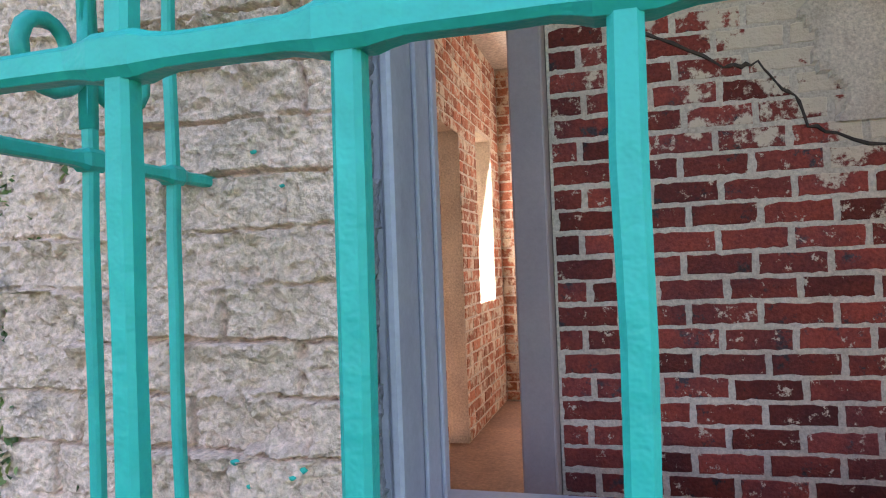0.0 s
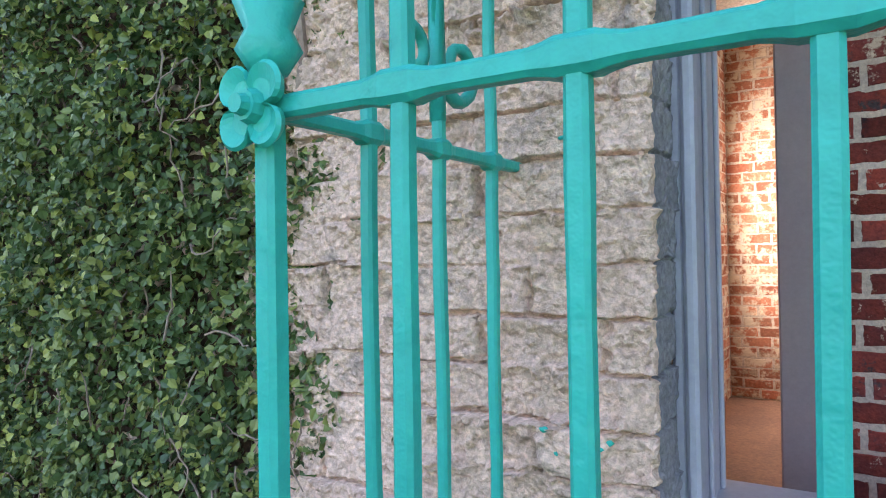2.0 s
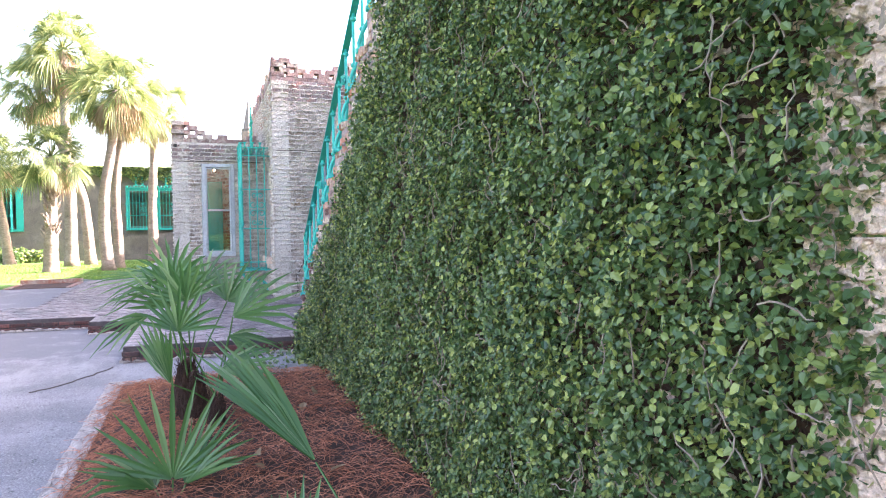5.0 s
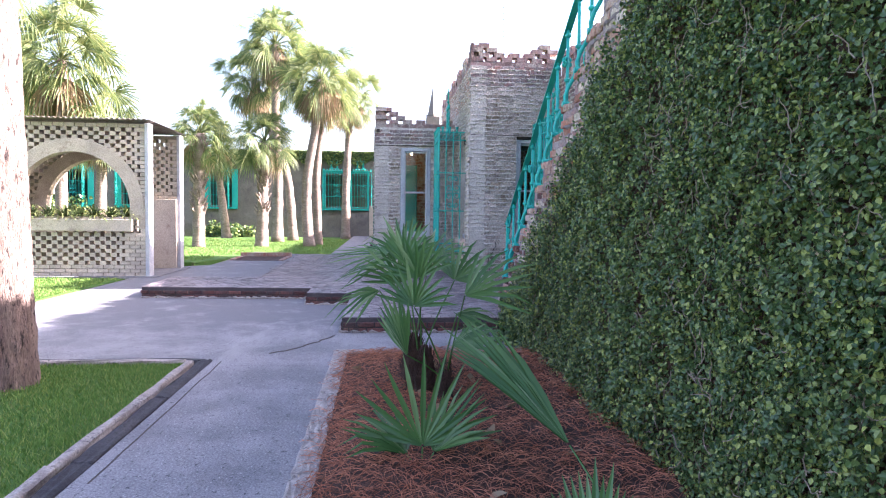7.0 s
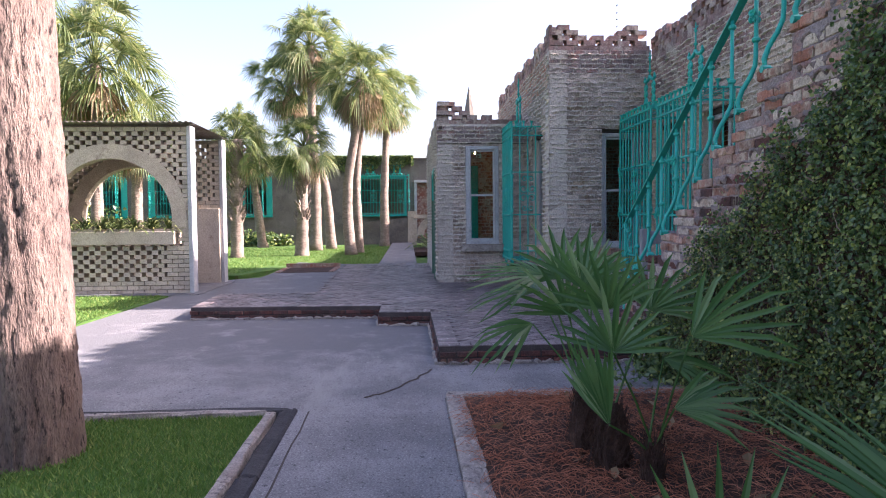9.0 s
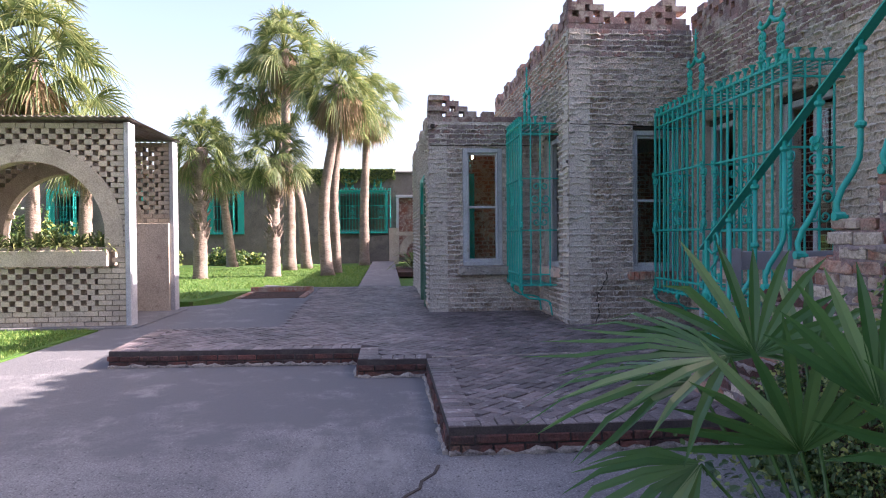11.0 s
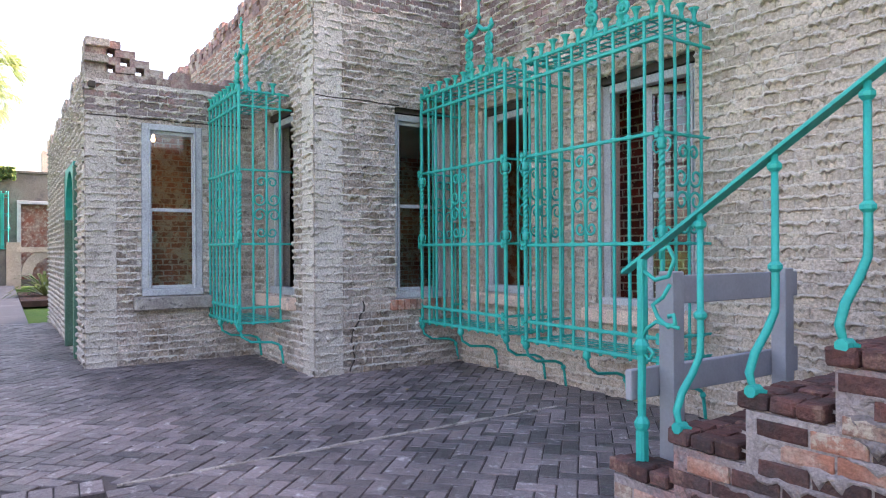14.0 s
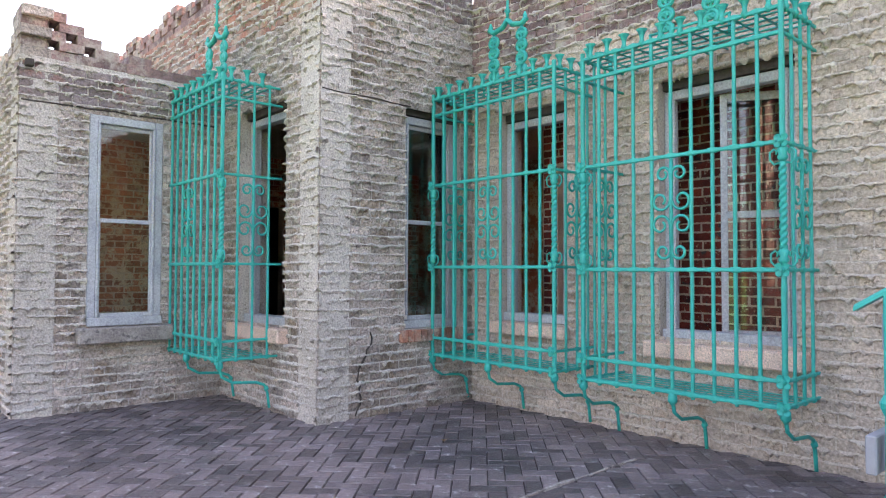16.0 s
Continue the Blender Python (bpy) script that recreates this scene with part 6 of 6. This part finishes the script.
# ---- cabbage palms ----
def cabbage_palm(at, line, r0, r1, crown_r, seed, label, bark, leaves=34, dead=14, boots=False, category="palm tree", furrow=False):
    """Curved trunk along line (offsets from at), fan-leaved crown, skirt of dry leaves."""
    rnd = random.Random(seed)
    if not furrow:
        r0, r1 = r0 * 0.8, r1 * 0.8
    th = empty("palm_tree", at, label, category, "palm trees on the lawns")
    pts = [Vector(p) for p in line]
    fine = []
    n = 28
    for i in range(n + 1):
        f = i / n * (len(pts) - 1)
        k = min(int(f), len(pts) - 2)
        fine.append(pts[k].lerp(pts[k + 1], f - k))
    for _ in range(3):
        fine = [fine[0]] + [(fine[i - 1] + fine[i] * 2 + fine[i + 1]) / 4 for i in range(1, n)] + [fine[-1]]
    rad = [(r0 + (r1 - r0) * min(1, i / n * 1.4)) * (1 + (0.22 if i == 0 else 0.08 if i == 1 else 0)) * rnd.uniform(0.96, 1.05) for i in range(n + 1)]
    bm = bmesh.new()
    if furrow:
        n2 = 150
        line2 = [fine[min(int(i / n2 * n), n - 1)].lerp(fine[min(int(i / n2 * n), n - 1) + 1], i / n2 * n - min(int(i / n2 * n), n - 1)) for i in range(n2 + 1)]
        rad2 = [rad[min(int(i / n2 * n), n)] * 0.25 + (r0 + (r1 - r0) * min(1, i / n2 * 1.4)) * 0.75 for i in range(n2 + 1)]
        sweep(bm, line2, rad2, 64)
        for v in bm.verts:
            k = min(int(v.co.z / line2[-1].z * n2), n2)
            d = (v.co - line2[max(k, 0)])
            d.z = 0
            a = math.atan2(d.y, d.x)
            f = noise.noise((math.cos(a) * 8, math.sin(a) * 8, v.co.z * 3.2)) + 0.5 * noise.noise((math.cos(a) * 15, math.sin(a) * 15, v.co.z * 9))
            v.co += d.normalized() * (0.022 * (1 - 2.2 * abs(f)))
    else:
        sweep(bm, fine, rad, 14)
        for v in bm.verts:
            v.co += Vector((rnd.uniform(-1, 1), rnd.uniform(-1, 1), 0)) * r0 * 0.05
    trunk = part("trunk", bm, bark, th, smooth=True)
    if boots:
        bm = bmesh.new()
        for i in range(90):
            f = rnd.uniform(0.35, 0.97)
            c = fine[int(f * n)]
            a = rnd.uniform(0, 6.28)
            d = Vector((math.cos(a), math.sin(a), 0))
            sweep(bm, [c + d * r1 * 0.8, c + d * (r1 + 0.06) + Vector((0, 0, 0.10)), c + d * (r1 + 0.15) + Vector((0, 0, 0.24))], [0.06, 0.045, 0.02], 4)
        tagged(part("leaf_boot", bm, PALETRUNK, trunk, "old leaf bases criss-crossing the trunk"), kind="stuff")
    top = fine[-1]
    bm = bmesh.new()
    count = int(leaves * 1.7)
    for i in range(count):
        t = i * 2.39996 + rnd.uniform(-0.25, 0.25)
        e = radians(86 - 140 * (i / count) ** 0.9 + rnd.uniform(-9, 9))
        d = Vector((math.cos(t) * math.cos(e), math.sin(t) * math.cos(e), math.sin(e)))
        st = crown_r * rnd.uniform(0.30, 0.74)
        fan_leaf(bm, top, top + d * st, Vector((rnd.uniform(-1, 1), rnd.uniform(-1, 1), 0.7)), crown_r * rnd.uniform(0.34, 0.56), radians(rnd.uniform(110, 230)), 18, crown_r * 0.0115, rnd, rnd.uniform(0.35, 0.8), 0.016)
    part("crown", bm, PALMLEAF, th, "green fan leaves")
    if dead:
        bm = bmesh.new()
        for i in range(dead):
            t = rnd.uniform(0, 6.28)
            e = radians(rnd.uniform(-75, -35))
            d = Vector((math.cos(t) * math.cos(e), math.sin(t) * math.cos(e), math.sin(e)))
            fan_leaf(bm, top, top + d * crown_r * 0.4, Vector((0, 0, 1)), crown_r * 0.4, radians(90), 9, crown_r * 0.014, rnd, 0.8, 0.015)
        part("dry_skirt", bm, DRYLEAF, th, "hanging dry brown leaves")
    return th


TALL = "tall cabbage palm with a smooth pale trunk and round crown"
SHORT = "short cabbage palm with old leaf boots on its trunk"
cabbage_palm((-6.19, -3.95, -0.05), [(0, 0, 0), (0.0, -0.05, 2.5), (0.03, -0.1, 5), (0.1, -0.1, 8.5)], 0.27, 0.205, 1.9, 1, "thick cabbage palm trunk with deeply furrowed brown bark", BARK, furrow=True)
cabbage_palm((-15.0, -11.27, -0.05), [(0, 0, 0), (0.1, 0.15, 3), (0.2, 0.3, 7)], 0.26, 0.2, 1.7, 2, TALL, PALETRUNK)
cabbage_palm((-22.0, -10.6, 0.0), [(0, 0, 0), (0, 0.05, 3), (0, 0.1, 6.0)], 0.24, 0.17, 2.3, 15, TALL, PALETRUNK, 40, 14)
cabbage_palm((-12.0, -8.0, -0.05), [(0, 0, 0), (-0.1, 0.1, 2), (-0.3, 0.2, 6.2)], 0.2, 0.13, 1.55, 3, SHORT, PALETRUNK, 30, 8)
cabbage_palm((-27.7, -8.0, 0.0), [(0, 0, 0), (0, 0.02, 2), (0.1, 0.1, 4.5)], 0.3, 0.26, 1.6, 4, SHORT, PALETRUNK, 30, 6, True)
cabbage_palm((-28.5, -5.7, 0.0), [(0, 0, 0), (0, 0.05, 2), (0.1, 0.15, 4.3)], 0.33, 0.24, 1.6, 5, SHORT, PALETRUNK, 30, 10, True)
cabbage_palm((-37.0, -9.0, 0.0), [(0, 0, 0), (0.2, -0.3, 3), (0.4, -0.5, 4.9)], 0.3, 0.2, 1.8, 6, SHORT, PALETRUNK)
cabbage_palm((-28.8, -3.8, 0.0), [(0, 0, 0), (-0.1, -0.15, 1.5), (0, -0.1, 3), (0.1, 0.25, 5), (0.1, 0.45, 6.9)], 0.30, 0.2, 2.0, 7, TALL + ", leaning", PALETRUNK, 40, 26)
cabbage_palm((-33.0, -5.75, 0.0), [(0, 0, 0), (-0.1, 0, 3), (0, -0.1, 6), (0, -0.1, 9.3)], 0.34, 0.22, 2.2, 8, TALL, PALETRUNK, 40, 20)
cabbage_palm((-34.4, -5.2, 0.0), [(0, 0, 0), (0, -0.2, 3), (0, -1.1, 5.5), (0, -1.9, 7.9)], 0.3, 0.2, 2.2, 9, TALL + ", leaning", PALETRUNK, 36, 20)
cabbage_palm((-37.0, -2.75, 0.0), [(0, 0, 0), (0, 0, 3), (0, 0.1, 5), (0, 0.2, 7.6)], 0.3, 0.22, 2.0, 10, TALL, PALETRUNK, 36, 26)
cabbage_palm((-30.5, -3.6, 0.0), [(0, 0, 0), (0, -0.1, 3), (0, 0.2, 6.4)], 0.24, 0.18, 1.6, 11, TALL, PALETRUNK, 26, 12)
cabbage_palm((-26.0, -11.0, 0.0), [(0, 0, 0), (0, 0, 2), (0, 0.1, 4.4)], 0.28, 0.22, 1.7, 12, SHORT, PALETRUNK, 30, 8)
cabbage_palm((-24.5, -13.6, 0.0), [(0, 0, 0), (0, 0, 2), (0, 0.1, 6.4)], 0.28, 0.22, 1.9, 13, TALL, PALETRUNK, 34, 14)
cabbage_palm((-33.0, -17.5, 0.0), [(0, 0, 0), (0, 0, 3), (0, 0.1, 6.6)], 0.28, 0.22, 2.0, 14, TALL, PALETRUNK, 34, 14)


# ---- covered walk with brick arches ----
def arched_wall(name, x, y_end, length, label, arches, thick=0.22, top=3.38, seed=1):
    """Open brickwork wall along y, facing +x: arches, planter ledges, latticed spandrels and panels."""
    rnd = random.Random(seed)
    th = empty(name, (x, y_end, 0), label, "arched wall", kind="structure")
    course, ln = 0.088, 0.225
    cells = []
    for k in range(int(top / course)):
        z = k * course + course / 2
        off = ln / 2 if k % 2 else 0
        for j in range(-1, int(length / ln) + 1):
            u0, u1 = max(0, j * ln + off), min(length, j * ln + off + ln)
            if u1 - u0 < 0.04:
                continue
            u = (u0 + u1) / 2
            gap = 0.012
            skip = False
            lattice = False
            for c, r, zs_ in arches:
                du = abs(u - c)
                if z > 1.28 and du < r + 0.02 and (z < zs_ or du * du + (z - zs_) ** 2 < (r + 0.02) ** 2):
                    skip = True
                if z > 1.28 and (z > zs_ or du > r) and math.hypot(du, max(0, z - zs_)) > r + 0.30 and 0.16 < u < length - 0.1 and z < top - 0.14 and z > 1.9:
                    lattice = True
                if 0.22 < z < 0.93 and du < r - 0.22:
                    lattice = True
                if 0.99 < z < 1.27 and du < r + 0.08:
                    skip = True
            for (c0, r0, _), (c1, r1, _) in zip(arches, arches[1:]):
                if c0 + r0 + 0.35 < u < c1 - r1 - 0.35 and 0.5 < z < top - 0.14 and not 0.9 < z < 1.35:
                    lattice = True
            if skip:
                continue
            if lattice:
                u0, u1 = u0 + 0.045, u1 - 0.045
                if u1 - u0 < 0.05:
                    continue
            cells.append((u0 + gap / 2, u1 - gap / 2, z, course - (0.004 if lattice else 0.010)))
    singles = [c for c in cells if c[0] < 2.2 and c[2] > 1.9][:300]
    pick = set(singles)
    base = bmesh.new()
    box(base, (-0.5, -0.5, -0.5), (0.5, 0.5, 0.5))
    me = bpy.data.meshes.new("brick")
    base.to_mesh(me)
    base.free()
    me.materials.append(PALEWALL)
    bm = bmesh.new()
    for c in cells:
        a, b, z, h = c
        dx = rnd.uniform(-0.006, 0.006)
        if c in pick:
            ob = new("brick", me)
            ob.parent = th
            ob.matrix_local = Matrix.LocRotScale((dx - thick / 2, -(a + b) / 2, z), None, (thick, b - a, h))
        else:
            box(bm, (dx - thick, -b, z - h / 2), (dx, -a, z + h / 2))
    tagged(part("brickwork", bm, PALEWALL, th), kind="stuff")
    for c, r, zs_ in arches:
        bm = bmesh.new()                          # smooth rendered arch ring
        n = 26
        prev = None
        for i in range(n + 1):
            t = -0.12 + (math.pi + 0.24) * i / n
            if zs_ + r * math.sin(t) < 1.26:
                t = -0.02 if i < n / 2 else math.pi + 0.02
            ring = [bm.verts.new((dx, -(c + q * math.cos(t)), max(1.27, zs_ + q * math.sin(t)))) for q, dx in ((r - 0.02, 0.012), (r + 0.27, 0.012), (r + 0.27, -thick - 0.012), (r - 0.02, -thick - 0.012))]
            if prev:
                for j in range(4):
                    bm.faces.new((prev[j], prev[(j + 1) % 4], ring[(j + 1) % 4], ring[j]))
            prev = ring
        part("arch_ring", bm, PALEWALL, th, "roughly rendered arch ring")
        ledge = part("planter_box", block((-thick - 0.12, -(c + r + 0.04), 1.0), (0.10, -(c - r - 0.04), 1.265), 0.01), PALEWALL, th, "long concrete planter box in the arch")
    return th


aw1 = arched_wall("wall_arcade", -15.65, -5.95, 9.0, "latticed brick wall with round arches of a covered walk", [(1.52, 1.22, 1.52), (6.2, 1.22, 1.52)], seed=3)
aw2 = arched_wall("wall_arcade", -17.95, -5.95, 9.0, "rear latticed brick wall of the covered walk", [(1.95, 1.22, 1.52), (6.4, 1.22, 1.52)], seed=4)
for x in (-15.65, -17.95):
    tagged(part("pier", block((x - 0.25, -5.949, 0.0), (x + 0.03, -5.86, 3.36), 0.01), PALEFRAME), "pale plastered pier end of the covered walk", "pier", kind="structure")
tagged(part("wall_panel", block((-17.93, -6.75, 0.0), (-17.86, -5.95, 1.75), 0.006), PALEWALL), "smooth plaster panel of the rear pier", "wall", kind="structure")
tagged(part("pavement", block((-18.2, -15, -0.05), (-15.4, -5.7, 0.02)), CONCRETE), "concrete floor of the covered walk", "pavement", kind="structure")
bm = bmesh.new()
ny = 330
prev = None
for i in range(ny + 1):
    y = -5.80 - 9.3 * i / ny
    z = 3.42 + 0.016 * math.sin(2 * math.pi * (y + 5.8) / 0.11)
    ring = [bm.verts.new((-15.42, y, z)), bm.verts.new((-18.2, y, z - 0.02)), bm.verts.new((-18.2, y, z - 0.035)), bm.verts.new((-15.42, y, z - 0.015))]
    if prev:
        for j in range(4):
            bm.faces.new((prev[j], prev[(j + 1) % 4], ring[(j + 1) % 4], ring[j]))
    prev = ring
tagged(part("roof", bm, METALROOF, smooth=True), "rusty corrugated metal roof over the covered walk", "roof", kind="structure")

# plants in the planter boxes
rpl = random.Random(31)


def planter_plant(at, seed):
    r = random.Random(seed)
    bm = bmesh.new()
    for i in range(60):
        a, e = r.uniform(0, 6.28), r.uniform(0.35, 1.45)
        ln = r.uniform(0.35, 0.68)
        d = Vector((math.cos(a) * math.cos(e), math.sin(a) * math.cos(e), math.sin(e)))
        s = d.cross(Vector((0, 0, 1))).normalized() * 0.016
        rows = []
        for t in (0, 0.4, 0.75, 1.0):
            c = d * ln * t - Vector((0, 0, 0.5 * ln * t ** 2.5))
            w = s * (0.6 if t == 0 else 1 if t < 0.8 else 0.1)
            rows.append((bm.verts.new(c - w), bm.verts.new(c + w)))
        for p, q in zip(rows, rows[1:]):
            bm.faces.new((p[0], p[1], q[1], q[0]))
    ob = part("foliage_plant", bm, PALMLEAF)
    ob.location = at
    return tagged(ob, "bushy strap-leaved plant in the planter box", "plant", "plants in the planter boxes")


for i in range(7):
    planter_plant((-15.76 + rpl.uniform(-0.04, 0.04), -6.4 - 0.33 * i, 1.262), 60 + i)
for i in range(4):
    planter_plant((-18.05, -7.0 - 0.5 * i, 1.262), 80 + i)


# ---- far courtyard buildings ----
bm = bmesh.new()
slab_with_holes(bm, (-42, -46, 0), (0, 1, 0), XM, 52, 0, 4.95, 0.4, [(41.75, 42.85, 1.85, 3.75), (43.35, 44.25, 1.85, 3.75), (44.95, 46.4, 0.3, 3.6), (34.9, 36.2, 1.85, 3.75), (26.6, 27.9, 1.85, 3.75), (29.8, 31.0, 1.85, 3.75)])
far_wall = tagged(part("wall_far", bm, PLASTER), "long weathered stucco wall across the courtyard", "wall", kind="structure")
plain_wall("wall_far_back", (-46.2, -46, 0), (-46.0, 6, 4.0), PLASTER, "back wall of the far rooms")
# The side wall stays hidden; its height is set to shade the far lawn.
plain_wall("wall_far_side", (-42, 5.9, 0), (-22.2, 6.2, 6.2), PLASTER, "unseen wall closing the courtyard, tall enough to shade the lawn")
tagged(part("roof", block((-46.2, -46, 4.2), (-42.4, 6, 4.4)), PLASTER), "flat roof of the far wing", "roof", kind="structure")
rfz = random.Random(3)
tagged(part("coping", block((-42.45, -46, 4.952), (-41.93, 6, 5.08), 0.02), PLASTER), "worn coping along the far wall", "coping", kind="structure")
fw = grille((-41.99, 0, 0), 1.35, 0.45, 2.35, (0.8, 1.5), "turquoise grille on a far window, seen across the lawn", True, False, 7, 0.013)
fw.matrix_basis = pose(-41.99, -4.38, 1.65, 0, 0, 90)
for y in (-2.82, -11.3, -19.6, -16.4):
    copy_thing(fw, pose(-41.99, y, 1.65, 0, 0, 90))
for y0, y1, z0, z1 in ((-4.25, -3.15, 1.85, 3.75), (-2.65, -1.75, 1.85, 3.75), (-11.1, -9.8, 1.85, 3.75), (-19.4, -18.1, 1.85, 3.75), (-16.2, -15.0, 1.85, 3.75)):
    s = empty("window_far", (-41.98, y0, z0), "turquoise framed window of the far wing", "window", kind="structure")
    sw = 0.14 if y0 > -5 else 0.35
    for a, b in (((0, -sw, -0.1), (0.05, 0, z1 - z0 + 0.15)), ((0, y1 - y0, -0.1), (0.05, y1 - y0 + sw, z1 - z0 + 0.15)), ((0, -sw, z1 - z0 + 0.152), (0.06, y1 - y0 + sw, z1 - z0 + 0.27)), ((0, -sw, -0.22), (0.1, y1 - y0 + sw, -0.102))):
        part("shutter" if b[2] > 1.5 and b[1] - a[1] < 0.5 else "trim", block(a, b, 0.006), TEAL, s)
fd = empty("door_2", (-41.97, -1.05, 0.3), "grey door frame of the far wing around dark brick", "door", kind="structure")
part("jamb", block((0, -0.1, 0), (0.12, 0.06, 3.3), 0.008), PALEFRAME, fd)
part("jamb", block((0, 1.4, 0), (0.12, 1.55, 3.3), 0.008), PALEFRAME, fd)
part("head", block((0, -0.1, 3.302), (0.14, 1.55, 3.45), 0.008), PALEFRAME, fd)
part("brick_infill", block((-0.3, 0.06, 0), (-0.2, 1.4, 3.3)), OLDRED, fd, "brick infill behind the far door")
# ramp wall before the far wing
bm = bmesh.new()
pr = [(-16.0, 0.06), (-1.6, 0.06), (-1.6, 1.55), (-3.2, 1.35), (-16.0, 0.45)]
fa = [bm.verts.new((-39.6, y, z)) for y, z in pr]
fb = [bm.verts.new((-39.9, y, z)) for y, z in pr]
bm.faces.new(fa)
bm.faces.new(fb[::-1])
for i in range(len(pr)):
    bm.faces.new((fa[i], fb[i], fb[(i + 1) % len(pr)], fa[(i + 1) % len(pr)]))
tagged(part("ramp_wall", bm, PLASTER), "low sloping ramp wall before the far wing", "wall", kind="structure")
bm = bmesh.new()
n = 14
for i in range(n):
    t0, t1 = math.pi * i / n, math.pi * (i + 1) / n
    v = [bm.verts.new((x, 0.1 + q * math.cos(t), 0.55 + q * math.sin(t))) for x in (-39.5, -39.9) for q, t in ((0.75, t0), (1.15, t0), (1.15, t1), (0.75, t1))]
    for f in ((0, 1, 2, 3), (7, 6, 5, 4), (0, 4, 5, 1), (1, 5, 6, 2), (2, 6, 7, 3), (3, 7, 4, 0)):
        bm.faces.new([v[j] for j in f])
box(bm, (-39.9, -1.55, 0), (-39.5, -1.05, 1.9))
box(bm, (-39.95, -1.2, 1.5), (-39.45, 1.6, 1.7))
tagged(part("arch_far", bm, PALEWALL), "small brick arch under the far ramp", "arch", kind="structure")
# ivy along the far wall top and dark shrubs at its foot
rv = np.random.RandomState(5)
n = 9000
yy = -9.5 + 8.3 * rv.rand(n)
pos = np.stack((np.full(n, -41.85) + 0.15 * rv.rand(n), yy, 5.15 - 0.9 * rv.rand(n) ** 2 * (0.5 + 0.5 * np.sin(yy * 2.1) ** 2)), 1)
v1 = grow_leaves("ivy", pos, np.array((0.8, 0, 0.5)), np.full(n, 0.13), rv, IVYLEAF, None, "dark ivy hanging over the far wall's top")
tagged(v1, category="ivy")


def shrub(at, size, count, seed, label, leaf):
    r = np.random.RandomState(seed)
    d = r.randn(count, 3)
    d /= np.linalg.norm(d, axis=1)[:, None]
    lump = 0.75 + 0.25 * np.sin(d[:, 0] * 5 + seed) * np.sin(d[:, 1] * 6)
    p = d * np.array(size) * (lump * r.uniform(0.6, 1.0, count))[:, None]
    p[:, 2] = np.abs(p[:, 2])
    ob = grow_leaves("shrub", p + np.array(at), d + np.array((0, 0, 0.3)), np.full(count, leaf), r, IVYLEAF, None, label, 0.3, "")
    return tagged(ob, category="shrub")


shrub((-8.0, 0.70, 0.0), (0.42, 0.17, 0.80), 2600, 21, "clipped ivy clump at the foot of the stair wall", 0.034)
shrub((-38.6, -9.5, 0.05), (0.9, 2.2, 1.0), 1600, 4, "dark low shrub before the far wall", 0.16)
shrub((-38.8, -13.5, 0.05), (0.9, 2.0, 1.3), 1600, 5, "dark low shrub before the far wall", 0.16)
shrub((-40.2, -20, 0.05), (1.3, 3.5, 3.6), 3000, 6, "tall dark evergreen shrub beyond the covered walk", 0.2)
planter = planter_plant((-31.0, -0.6, 0.15), 99)
planter.scale = (2.6, 2.6, 2.4)
tagged(planter, "large grassy plant in a bed beside the path", "plant")
tagged(part("ground_bed", block((-33.5, -1.28, 0.0), (-28.5, 0.4, 0.16)), SOIL), "small brown planting bed by the path", "bed", kind="structure")


def pinnacle(x, y, z0, top):
    th = empty("pinnacle", (x, y, 0), "stone pinnacle rising behind the roofs", "pinnacle", kind="structure")
    part("shaft", block((-0.45, -0.45, 0), (0.45, 0.45, z0), 0.02), PLASTER, th)
    bm = bmesh.new()
    lathe(bm, [(0, 0, z0, 0.5), (0, 0, z0 + 0.15, 0.52), (0, 0, z0 + 0.16, 0.4), (0, 0, top - 0.25, 0.08), (0, 0, top, 0.02)], 6)
    part("spire", bm, PLASTER, th)


pinnacle(-47, 2.6, 8.1, 10.2)
pinnacle(-47, -22.6, 7.9, 9.6)
chim = empty("chimney", (-47, 0.4, 0), "brick chimney on the far roof", "chimney", kind="structure")
part("stack", block((-0.5, -0.4, 4.0), (0.5, 0.4, 6.6), 0.02), PALEWALL, chim)
part("pot", block((-0.2, -0.15, 6.6), (0.2, 0.15, 7.2), 0.02), PALEWALL, chim)
